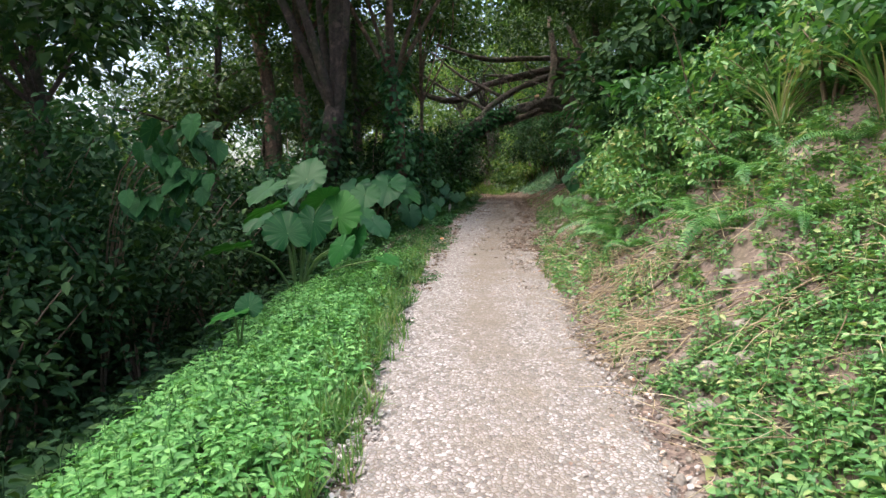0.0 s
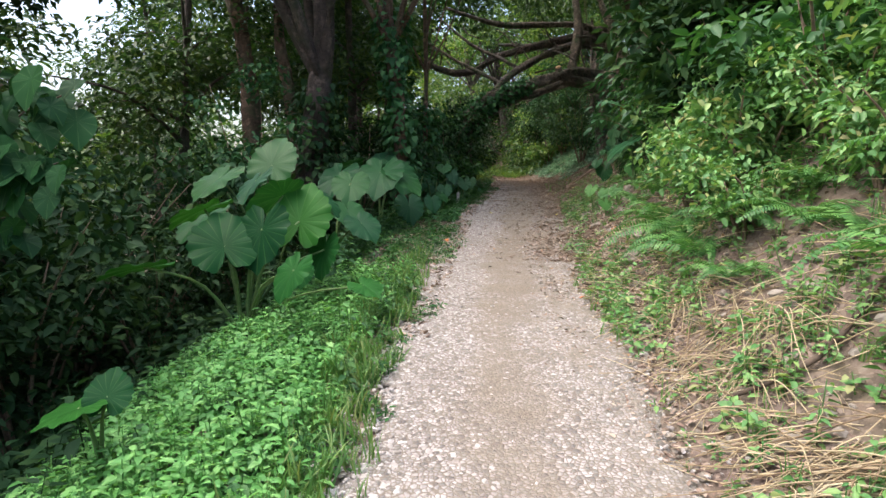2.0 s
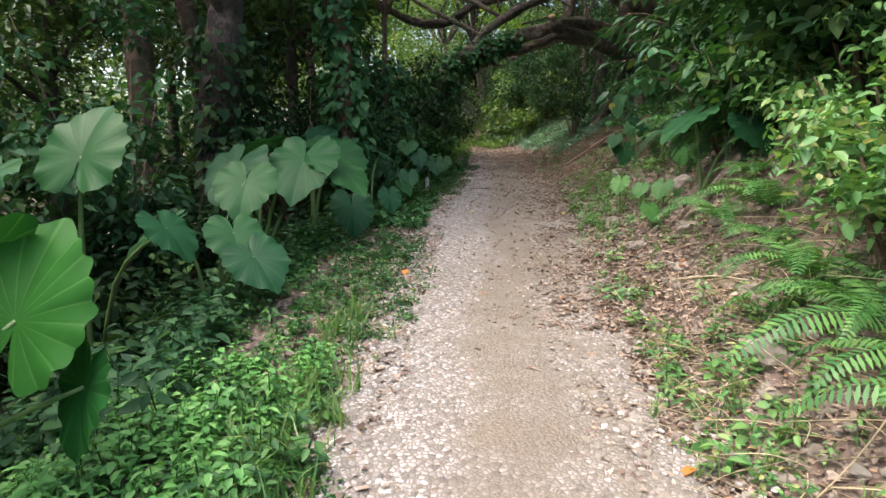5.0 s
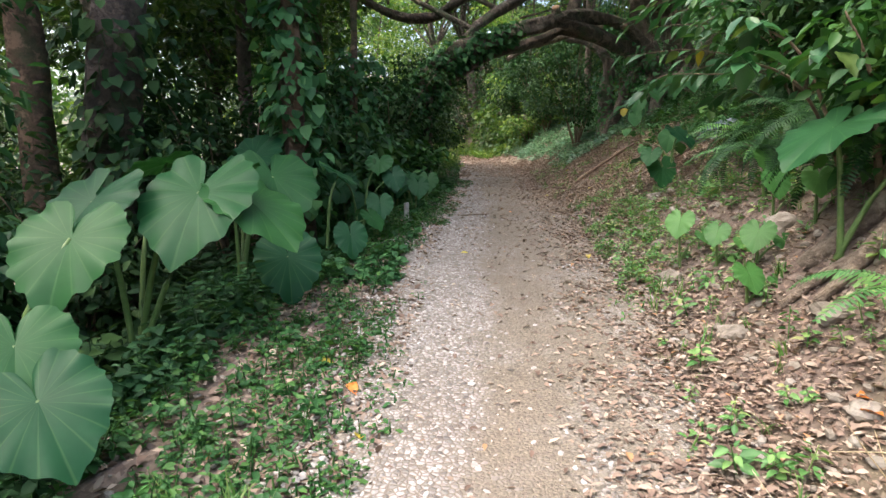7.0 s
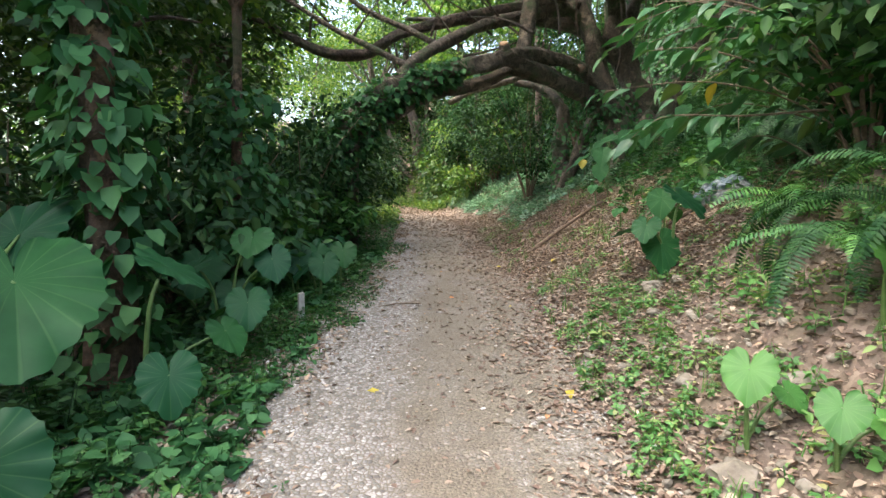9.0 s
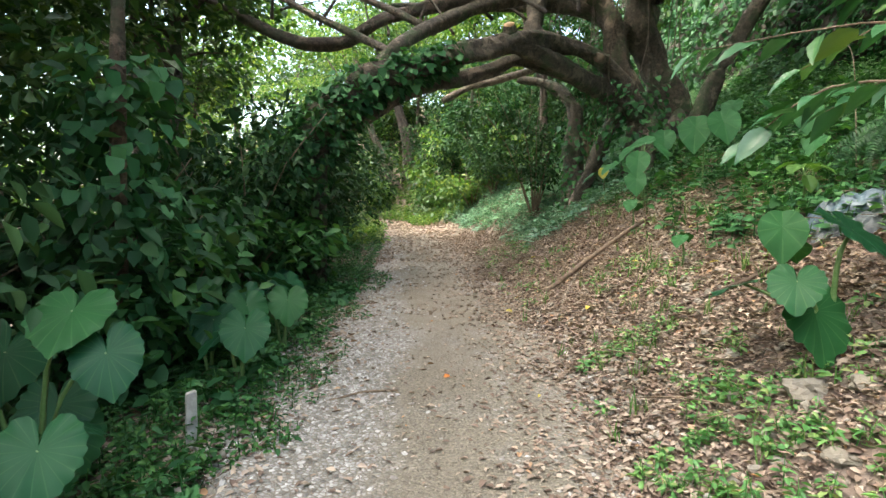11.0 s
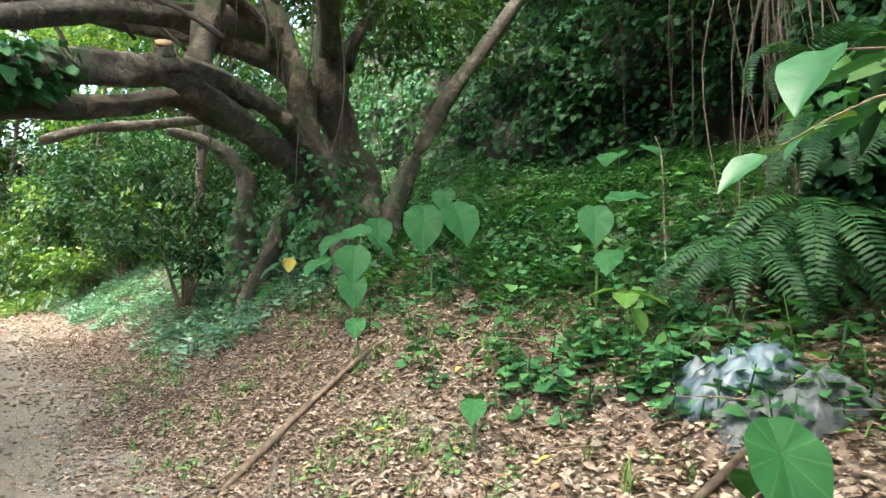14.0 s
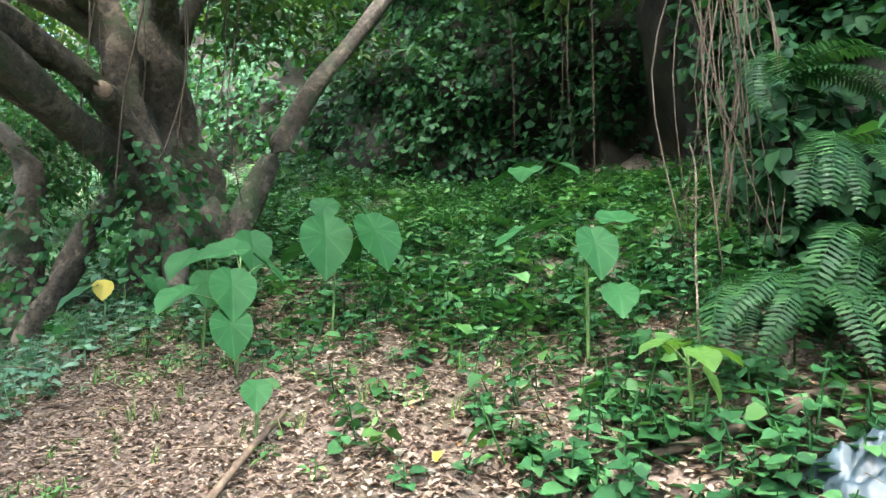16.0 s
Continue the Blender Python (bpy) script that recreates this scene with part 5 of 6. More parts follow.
elephant_ear((-2.2, 8.9), [(-2.06, 8.8, 1.95, 0.72, 80, -60, 0), (-1.33, 8.3, 1.55, 0.4, -20, 40, 0), (-1.85, 7.6, 1.75, 0.5, -110, 35, 20), (-2.6, 8.6, 1.8, 0.7, -120, 30, 0), (-2.4, 7.7, 1.4, 0.6, -120, 30, 0)])
elephant_ear((-1.5, 10.6), [(-1.6, 10.45, 1.87, 0.75, -115, 40, 0), (-1.0, 10.5, 1.92, 0.82, -100, 42, 0), (-0.72, 10.6, 1.85, 0.72, -35, 28, 0), (-1.6, 11.5, 2.08, 0.6, -170, 15, 10)])
elephant_ear((-1.2, 11.8), [(-1.25, 12.6, 2.15, 0.6, 60, -45, 10), (-0.92, 11.95, 1.97, 0.86, -60, 38, 0), (-0.64, 11.15, 1.42, 0.56, -70, 58, 0), (-1.15, 11.6, 2.0, 0.55, 170, 20, 0)])
elephant_ear((-0.6, 12.5), [(-0.45, 12.55, 1.98, 0.5, 20, 25, 10), (-0.3, 12.1, 1.46, 0.36, -70, 58, 0), (-0.16, 12.7, 1.56, 0.3, -40, 40, 0)], "elephant ear plant with medium leaves by the path")
elephant_ear((0.0, 15.8), [(0.12, 15.5, 1.87, 0.34, -60, 45, 0), (-0.2, 15.6, 1.8, 0.4, 200, 30, 0), (0.25, 15.9, 1.95, 0.36, 40, 20, 0), (0.1, 15.3, 1.6, 0.34, -90, 60, 0)])
elephant_ear((-0.6, 14.2), [(-0.6, 13.8, 1.85, 0.5, -90, 40, 0), (-0.3, 13.6, 1.55, 0.42, -60, 60, 0), (-1.0, 13.9, 1.7, 0.5, 190, 30, 0)])
elephant_ear((2.5, 9.9), [(2.37, 9.85, 2.29, 0.55, 190, 30, 0), (2.75, 9.6, 2.2, 0.5, -80, 40, 0)])
elephant_ear((-1.5, 9.4), [(-1.25, 9.2, 1.4, 0.5, -60, 40, 0), (-1.05, 9.0, 1.26, 0.52, -40, 35, 15), (-1.75, 9.2, 1.45, 0.5, -150, 30, 0), (-1.3, 9.7, 1.75, 0.6, -90, 45, 0)])
elephant_ear((-1.7, 4.75), [(-1.69, 4.6, 0.66, 0.34, -150, 12, 0), (-1.58, 4.65, 0.7, 0.26, 100, -50, 0)], "small elephant ear plant with two fresh leaves among herbs", shapes=EARS_RIBBED, leaf=M_YOUNG)
elephant_ear((-2.6, 2.9), [(-2.45, 2.7, 0.2, 0.4, 10, 40, 0), (-2.7, 2.9, 0.55, 0.34, 160, 30, 0)], "small elephant ear plant at the foot of the verge")
EARS_YOUNG = [ear_mesh(11, ribs=0.003), ear_mesh(12, ribs=0.003)]
SMALL = "young elephant ear plant with small heart-shaped leaves"
for fx, fy, lift in ((2.25, 11.2, 0.38), (2.45, 10.55, 0.22), (2.35, 10.85, 0.26), (2.75, 10.9, 0.3), (2.7, 10.4, 0.3), (2.85, 11.2, 0.32), (3.0, 10.6, 0.35), (2.2, 10.2, 0.2)):
    gz = float(land(fx, fy))
    q = int(fx * 100 + fy * 37)
    elephant_ear((fx, fy), [(fx - 0.03, fy - 0.06, gz + lift, 0.2 + 0.015 * (q % 4), -140 + q % 90, 40 + q % 18, 0), (fx + 0.17, fy - 0.03, gz + lift * 0.7, 0.16 + 0.02 * (q % 3), -110 + q % 60, 34, 10)], SMALL, "young elephant ears", EARS_YOUNG, M_YOUNG)
elephant_ear((2.36, 10.38), [(2.3, 10.3, 1.4, 0.32, -25, 25, 0)], "young elephant ear leaf turning yellow", "", EARS_YOUNG, M_YELLOW)
for fx, fy in ((-0.15, 13.15), (0.25, 14.6), (0.0, 14.9), (0.4, 15.4), (0.3, 16.3), (-0.35, 13.7), (0.15, 15.2), (-0.3, 16.1), (0.1, 16.9), (-0.45, 15.0)):
    gz = float(land(fx, fy))
    q = int(fx * 100 + fy * 53)
    elephant_ear((fx, fy), [(fx + 0.05, fy - 0.08, gz + 0.4, 0.34, -100 + q % 60, 48, 0), (fx - 0.12, fy + 0.02, gz + 0.34, 0.3, 180 + q % 40, 35, 10), (fx + 0.1, fy + 0.1, gz + 0.42, 0.2, 30 + q % 40, 25, 0)], SMALL, "young elephant ears")
elephant_ear((-0.35, 13.5), [(-0.12, 13.38, 2.1, 0.36, -90, 30, 0), (0.03, 13.3, 1.95, 0.3, -60, 55, 20), (-0.5, 13.3, 1.9, 0.34, -140, 30, 0)])
elephant_ear((3.05, 13.3), [(2.8, 13.18, 2.2, 0.26, -130, 45, 0), (2.95, 13.25, 2.06, 0.4, -95, 60, -10), (2.86, 13.6, 2.14, 0.3, 175, 12, 15), (3.12, 13.25, 2.42, 0.4, -60, 35, 0)], "elephant ear plant leaning out of the bank")


# ---- heart-leaved saplings in the clearing ----
def heart_mesh(seed):
    rr = np.random.default_rng(seed)
    th = np.linspace(-math.pi, math.pi, 33)
    rad = np.interp(np.abs(th), [0, 0.1, 0.35, 0.9, 1.5, 2.2, 2.7, 3.0, math.pi], [0.74, 0.67, 0.57, 0.47, 0.41, 0.38, 0.36, 0.35, 0.34])
    T, K = np.meshgrid(th, np.array([0.0, 0.35, 0.7, 1.0]), indexing="ij")
    x, y = rad[:, None] * K * np.cos(T), rad[:, None] * K * np.sin(T)
    z = 0.2 * np.abs(y) - 0.22 * np.clip(x, 0, 1) ** 2 + 0.02 * K ** 2 * np.sin(T * 6 + rr.uniform(0, 6))
    n, m = x.shape
    i, j = np.meshgrid(np.arange(n - 1), np.arange(m - 1), indexing="ij")
    f = np.stack([i * m + j, i * m + j + 1, (i + 1) * m + j + 1, (i + 1) * m + j], -1).reshape(-1, 4)
    return mesh_of("leaf", np.stack([x, y, z], -1).reshape(-1, 3), [f], uv=np.stack([T * 5 / math.pi + 0.5, K], -1).reshape(-1, 2))


HEARTS = [heart_mesh(s) for s in (5, 6, 7)]
HEARTS_Y = [heart_mesh(8)]


def sapling(foot, leaves, label="slender sapling with broad heart-shaped green leaves", meshes=HEARTS, material=M_SAP, group="clearing saplings"):
    fz = float(land(foot[0], foot[1])) - 0.02
    root = thing("sapling", label, "sapling", group, Matrix.Translation((*foot, fz)))
    top = max(q[2] for q in leaves) - fz
    v, f = tube([(0, 0, 0), (0.01, 0.0, top * 0.5), (0.0, 0.01, top * 0.92)], [0.011, 0.009, 0.005], 6)
    part("stem", mesh_of("stem", v, f), M_STEM, root)
    for k, (x, y, z, size, head, droop, roll) in enumerate(leaves):
        rel = Vector((x - foot[0], y - foot[1], z - fz))
        v, f = tube([(0, 0, min(rel.z, top * 0.9) * 0.85), rel * 0.6 + Vector((0, 0, rel.z * 0.36)), rel], [0.004, 0.0035, 0.003], 4)
        stalk = part("leaf_stalk", mesh_of("leaf_stalk", v, f), M_STEM, root)
        leaf = part("leaf", meshes[k % len(meshes)], material, stalk)
        leaf.matrix_local = Matrix.Translation(rel) @ pose(0, 0, 0, 0, 0, head) @ pose(0, 0, 0, 0, droop, 0) @ pose(0, 0, 0, roll, 0, 0) @ Matrix.Scale(size, 4)
    return root


sapling((4.35, 17.55), [(4.26, 17.52, 3.16, 0.34, -120, 58, 0), (4.2, 17.45, 2.92, 0.3, -110, 62, 10), (4.05, 17.7, 3.1, 0.3, -170, 25, 0), (4.5, 17.8, 3.4, 0.34, 140, 10, -30), (4.5, 17.5, 3.3, 0.28, -60, 40, 0)])
sapling((4.7, 18.3), [(4.58, 18.35, 3.38, 0.34, -170, 35, 0), (4.55, 18.1, 3.2, 0.28, -130, 55, 0), (4.85, 18.0, 3.5, 0.34, -120, 60, 0)])
sapling((4.95, 17.3), [(4.85, 17.3, 3.52, 0.44, -130, 66, 0), (5.1, 17.35, 3.5, 0.3, 0, 30, 0), (4.98, 16.98, 3.55, 0.42, -100, 58, 15), (5.0, 17.6, 3.45, 0.34, 100, 20, 0)])
sapling((4.85, 15.5), [(4.72, 15.42, 3.36, 0.28, -140, 62, 0), (4.78, 15.75, 3.46, 0.38, 140, 15, 0), (4.95, 15.35, 3.5, 0.34, -40, -10, 20), (4.7, 15.3, 3.1, 0.22, -160, 40, 0)])
sapling((5.0, 19.75), [(4.7, 19.85, 3.15, 0.36, 170, 30, 0), (5.1, 19.5, 3.25, 0.28, -90, 40, 0)])
sapling((6.1, 18.4), [(6.0, 18.3, 4.0, 0.34, -140, 45, 0), (6.2, 18.6, 4.05, 0.4, 150, 20, 0), (6.3, 18.1, 4.0, 0.3, -70, 40, 0)])
sapling((7.0, 16.6), [(6.9, 16.6, 4.35, 0.4, -170, 25, 0), (7.0, 16.3, 4.4, 0.36, -110, 25, 0), (7.2, 16.7, 4.45, 0.36, 60, 10, 0), (7.1, 16.9, 4.35, 0.3, 110, 20, 0)])
sapling((3.35, 13.95), [(3.3, 13.9, 2.42, 0.3, -125, 62, 0), (3.45, 14.0, 2.3, 0.22, 40, 30, 0)])
sapling((4.82, 19.75), [(4.8, 19.75, 3.2, 0.2, -120, 55, 0)], "thin stem with one yellow heart-shaped leaf", HEARTS_Y, M_YELLOW, "")
sapling((3.9, 16.9), [(3.85, 16.85, 2.62, 0.18, -130, 40, 0), (3.97, 16.95, 2.6, 0.15, 60, 25, 0)])
sapling((3.6, 15.4), [(3.55, 15.35, 2.3, 0.16, -140, 30, 0), (3.65, 15.45, 2.32, 0.14, 40, 25, 0)])
sapling((4.3, 14.95), [(4.2, 14.9, 2.85, 0.16, -150, 20, 0), (4.35, 14.85, 2.85, 0.16, -60, 20, 0), (4.4, 15.0, 2.87, 0.15, 30, 15, 0), (4.25, 15.05, 2.88, 0.15, 130, 15, 0), (4.28, 14.88, 2.75, 0.14, -100, 60, 0)], "little plant with fresh yellow-green leaves", [heart_mesh(9)], M_SUNNY, "")


# ---- ferns ----
def fern(r, length, count, pairs, width, label, arch=0.0):
    root = thing("fern", label, "fern", "ferns")
    for k in range(count):
        v, f = frond(length * r.uniform(0.75, 1.1), pairs, width, r)
        fr = part("frond", mesh_of("frond", v, f), M_FERN, root)
        fr.matrix_local = pose(0, 0, 0, 0, 0, k * 360 / count + r.uniform(-18, 18)) @ pose(0, 0, 0, r.uniform(-20, 20), r.uniform(-15, 10) + arch, 0)
    return root


r = np.random.default_rng(23)
ferns = [fern(r, 0.75, 9, 26, 0.2, "green fern with arching feathery fronds on the bank"), fern(r, 0.6, 8, 22, 0.24, "green fern with arching feathery fronds on the bank"), fern(r, 0.9, 7, 30, 0.16, "green fern with arching feathery fronds on the bank")]
places = [(2.6, 4.9), (2.9, 5.3), (2.3, 5.7), (2.2, 6.4), (2.0, 6.9), (2.1, 7.4), (2.4, 8.7), (2.6, 9.3), (2.3, 9.1), (2.9, 9.9), (3.2, 6.0), (2.9, 4.1), (2.4, 3.9), (3.3, 10.4), (3.1, 11.6), (3.4, 12.4), (3.6, 8.6), (2.2, 4.6), (2.5, 6.0), (3.4, 4.9), (1.9, 5.9), (2.15, 7.9), (2.25, 8.4), (2.1, 7.2), (2.6, 8.2), (2.4, 7.7), (1.95, 6.5), (2.3, 5.2)]
for k, (x, y) in enumerate(places):
    m = at_land(x, y, r.uniform(0, 6.28), -0.08)
    ob = ferns[k] if k < 3 else copy_thing(ferns[k % 3], m)
    ob.matrix_world = m @ Matrix.Scale(r.uniform(0.55, 0.95), 4)


def hanging_fern(x, y, z, r, count=9, length=0.8, heads=(-205, -25)):
    """Sword fern on the rock with long fronds that hang down."""
    root = thing("sword_fern", "sword fern hanging from the rocky bank, coloured dark for shade", "fern", "sword ferns", Matrix.Translation((x, y, z)))
    for k in range(count):
        l = length * r.uniform(0.7, 1.1)
        v, f = frond(l, 34, 0.15, r, r.uniform(0.2, 0.8), r.uniform(-1.75, -1.3))
        fr = part("frond", mesh_of("frond", v, f), M_FERNSHADED, root)
        fr.matrix_local = pose(0.05 * k % 0.2, 0, 0, 0, 0, r.uniform(*heads)) @ pose(0, 0, 0, r.uniform(-25, 25), 0, 0)
    return root


for x, y in ((2.9, 11.5), (3.1, 11.0), (3.2, 12.0), (2.75, 10.1), (3.3, 11.6), (3.0, 9.6)):
    hanging_fern(x, y, float(land(x, y)) + 0.35, r, 9, 0.75, (90, 300))
for x, y, z in ((4.85, 14.5, 3.1), (5.0, 14.75, 3.1), (5.05, 14.25, 3.3), (5.4, 13.95, 3.7), (5.6, 14.35, 3.9), (5.2, 13.6, 3.8), (5.9, 14.5, 4.5), (4.9, 13.9, 3.3), (8.4, 18.8, 6.6), (8.9, 18.3, 7.2), (8.7, 17.6, 6.9)):
    hanging_fern(x, y, z, r, 10 if x < 8 else 6, 0.95 if x < 8 else 0.7)


# ---- silver grass and dry stalks on the bank ----
def silver_grass(x, y, length, blades, seed):
    rr = np.random.default_rng(seed)
    root = thing("silver_grass", "clump of long arching silvery-green grass blades", "grass", "silver grass", at_land(x, y))
    v, f = tuft(blades, length, rr, 1.5, 0.008)
    part("blades", mesh_of("blades", v, f), M_GRASS, root)
    v, f = tuft(max(5, blades // 4), length * 0.85, rr, 1.3, 0.007)
    part("dry_blades", mesh_of("dry_blades", v, f), M_STRAW, root, "withered straw-coloured blades")
    return root


for k, (x, y, l, n) in enumerate(((2.65, 7.15, 0.9, 60), (3.0, 5.2, 1.2, 40), (3.1, 4.1, 1.4, 50), (3.1, 5.4, 1.3, 40), (3.3, 3.2, 1.4, 50), (2.75, 6.2, 0.8, 34), (3.6, 6.8, 1.2, 34), (3.9, 4.0, 1.5, 50), (2.9, 2.7, 1.1, 36))):
    silver_grass(x, y, l, n, 60 + k)


M_STRAW_ONE = leaf_mat("straw_stalk", [(0.0, (0.16, 0.105, 0.06)), (0.5, (0.33, 0.25, 0.15)), (1.0, (0.5, 0.41, 0.27))], rough=0.7, through_light=0.1, island=False)


def dry_stalks(x, y, heading, count, length, seed, fan=0.35):
    """A sheaf of fallen straw lying on the slope."""
    rr = np.random.default_rng(seed)
    out = []
    for _ in range(count):
        a = heading + rr.normal(0, fan)
        l = length * rr.uniform(0.5, 1.1)
        x0, y0 = x + rr.normal(0, 0.1), y + rr.normal(0, 0.1)
        pts = []
        for t in (0, 0.33, 0.66, 1.0):
            px, py = x0 + math.cos(a) * l * t, y0 + math.sin(a) * l * t
            pts.append((px + rr.normal(0, 0.015), py + rr.normal(0, 0.015), float(land(px, py)) + 0.03 + 0.12 * math.sin(t * 3.1) * rr.random()))
        out.append(tube(pts, [0.0036, 0.0034, 0.003, 0.0015], 4, cap=False))
    root = thing("dry_stalks", "sheaf of dry straw-coloured grass stalks fallen on the bank", "dry grass", "dry stalks")
    for v, f in out:
        part("stalk", mesh_of("stalk", v, f), M_STRAW_ONE, root)
    return root


dry_stalks(1.75, 3.9, 2.6, 34, 0.75, 71)
dry_stalks(2.1, 3.6, 2.2, 14, 1.0, 72, 0.7)
dry_stalks(1.9, 5.6, -2.2, 26, 0.85, 73, 0.45)
dry_stalks(1.75, 6.2, -1.9, 18, 0.7, 74, 0.6)
dry_stalks(1.65, 5.0, 2.9, 20, 0.5, 75, 0.8)
dry_stalks(2.3, 4.4, 1.8, 14, 0.9, 76, 0.8)
dry_stalks(2.4, 7.0, -1.6, 10, 1.0, 77, 0.6)
dry_stalks(1.35, 3.9, 1.5, 14, 0.45, 78, 0.9)
dry_stalks(1.6, 4.3, 2.8, 30, 0.6, 79, 0.5)
dry_stalks(1.9, 5.2, -2.6, 24, 0.6, 80, 0.9)
dry_stalks(1.5, 5.9, 1.7, 24, 0.5, 81, 1.0)
dry_stalks(2.2, 3.2, 2.4, 20, 0.6, 82, 0.8)


# ---- rocks in the bank and clearing ----
def rock(x, y, size, seed):
    bm = bmesh.new()
    bmesh.ops.create_icosphere(bm, subdivisions=3, radius=1.0)
    rr = np.random.default_rng(seed)
    for q in bm.verts:
        n = noise.noise(q.co * 1.3 + Vector((seed, 0, 0))) * 0.45 + noise.noise(q.co * 3.1 + Vector((0, seed, 0))) * 0.18
        q.co *= 1 + n
        q.co.z *= 0.62
    bm.normal_update()
    me = bpy.data.meshes.new("rock")
    bm.to_mesh(me)
    bm.free()
    ob = part("rock", me, M_ROCK)
    ob.matrix_world = at_land(x, y, rr.uniform(0, 6), size * 0.12) @ Matrix.Scale(size, 4)
    return tagged(ob, "pale weathered limestone lump lodged in the bank", "rock", "bank rocks")


for k, (x, y, s) in enumerate(((1.54, 4.45, 0.08), (1.6, 3.3, 0.13), (1.75, 3.2, 0.1), (1.85, 7.65, 0.13), (1.7, 7.4, 0.07), (1.5, 3.55, 0.07), (1.42, 3.05, 0.09), (2.1, 4.1, 0.1), (1.9, 3.55, 0.08), (2.6, 11.3, 0.1), (2.05, 10.0, 0.09), (2.3, 9.6, 0.1), (2.9, 13.2, 0.09), (2.7, 12.8, 0.06), (3.0, 13.0, 0.07), (2.5, 12.4, 0.05), (2.4, 11.9, 0.06), (3.3, 14.8, 0.05), (1.35, 2.8, 0.06), (2.0, 9.0, 0.07), (2.18, 11.1, 0.12), (2.75, 10.75, 0.13), (2.05, 8.2, 0.08), (2.35, 9.2, 0.08))):
    rock(x, y, s, 80 + k)


# ---- fallen wood, stake, rubbish ----
def stick(pts, radii, label, material=M_DEADWOOD, name="fallen_branch", category="branch", seed=0):
    pts = [(x, y, float(land(x, y)) + up) for x, y, up in pts]
    v, f = tube(pts, radii, 9, 0.3, seed)
    return tagged(part(name, mesh_of(name, v, f), material), label, category)


stick([(4.1, 16.9, 0.05), (3.8, 16.87, 0.06), (3.44, 16.82, 0.06), (3.1, 16.76, 0.05), (2.85, 16.7, 0.03)], [0.014, 0.022, 0.026, 0.026, 0.02], "brown fallen branch lying on dead leaves", M_TWIG, seed=1)
stick([(3.15, 16.6, 0.02), (2.9, 16.2, 0.03), (2.75, 15.9, 0.02)], [0.015, 0.02, 0.012], "thin fallen branch lying on dead leaves", seed=2)
stick([(4.1, 15.1, 0.03), (4.3, 14.7, 0.05), (4.45, 14.5, 0.05), (4.6, 14.25, 0.04)], [0.02, 0.032, 0.035, 0.03], "reddish fallen branch beside the plastic sacks", M_ROOT, seed=3)
stick([(3.85, 14.9, 0.02), (4.15, 14.55, 0.03), (4.3, 14.1, 0.03)], [0.012, 0.018, 0.012], "thin twig on the leaf litter", M_ROOT, seed=4)
stick([(3.1, 14.6, 0.02), (3.4, 14.3, 0.03), (3.75, 14.15, 0.05)], [0.012, 0.018, 0.014], "thin twig on the leaf litter", M_ROOT, seed=5)
stick([(2.45, 10.1, 0.03), (2.7, 9.9, 0.05), (3.0, 9.9, 0.06)], [0.05, 0.06, 0.04], "bare brown root lying across the bank", M_DEADWOOD, seed=6)
stick([(2.3, 9.75, 0.02), (2.5, 9.7, 0.05), (2.75, 9.75, 0.07)], [0.025, 0.04, 0.03], "bare tan root lying across the bank", M_DEADWOOD, seed=16)
stick([(2.25, 9.95, 0.02), (2.42, 9.85, 0.05), (2.6, 9.6, 0.06)], [0.02, 0.03, 0.02], "bare tan root lying across the bank", M_DEADWOOD, seed=17)
stick([(0.8, 14.3, 0.03), (1.0, 14.4, 0.03), (1.2, 14.42, 0.03)], [0.006, 0.008, 0.005], "small twig lying on the gravel", M_TWIG, seed=7)
stick([(1.4, 4.9, 0.03), (1.8, 4.75, 0.05), (2.2, 4.85, 0.06)], [0.012, 0.016, 0.01], "bare root lying across the bank", M_ROOT, seed=8)
stick([(4.75, 14.95, -0.05), (4.72, 14.95, 0.6), (4.66, 14.93, 1.0), (4.62, 14.95, 1.15)], [0.006, 0.005, 0.004, 0.003], "bare pale upright twig", M_DEADWOOD, "bare_twig", "twig", 9)


def stake():
    root = thing("wooden_stake", "short weathered grey wooden stake beside the path", "stake", at=at_land(0.16, 13.9, 0.4))
    bm = bmesh.new()
    bmesh.ops.create_cube(bm, size=1.0)
    for q in bm.verts:
        q.co = Vector((q.co.x * 0.055, q.co.y * 0.04, q.co.z * 0.34 + 0.1))
        if q.co.z > 0.2:
            q.co.x *= 0.9
            q.co.z += 0.012 * (q.co.x > 0)
    bmesh.ops.bevel(bm, geom=bm.edges[:], offset=0.005, segments=1, affect="EDGES")
    me = bpy.data.meshes.new("post")
    bm.to_mesh(me)
    bm.free()
    part("post", me, M_STAKE, root)


stake()


def sack(x, y, yaw, sx, sy, h, material, label, seed):
    """A crumpled plastic sack lying on the ground."""
    n = 60
    U, V = np.meshgrid(np.linspace(-1, 1, n), np.linspace(-1, 1, n), indexing="ij")
    fall = np.clip(1 - np.maximum(np.abs(U), np.abs(V)) ** 3, 0, 1)
    wr = np.abs(fbm(U * 2.2 + seed, V * 1.1, seed)) + 0.5 * np.abs(fbm(U * 5, V * 2.4 + seed, seed + 3))
    c, s = math.cos(yaw), math.sin(yaw)
    ox = U * sx * (1 + 0.18 * fbm(V * 2, U * 0 + seed, seed + 5))
    oy = V * sy * (1 + 0.2 * fbm(U * 2, V * 0 + seed, seed + 6))
    X, Y = x + ox * c - oy * s, y + ox * s + oy * c
    Z = land(X, Y) + 0.01 + fall * h * (0.7 + 0.55 * wr) + 0.015 * wr
    me = grid_mesh("plastic_sack", X, Y, Z)
    return tagged(part("plastic_sack", me, material), label, "sack", "plastic sacks")


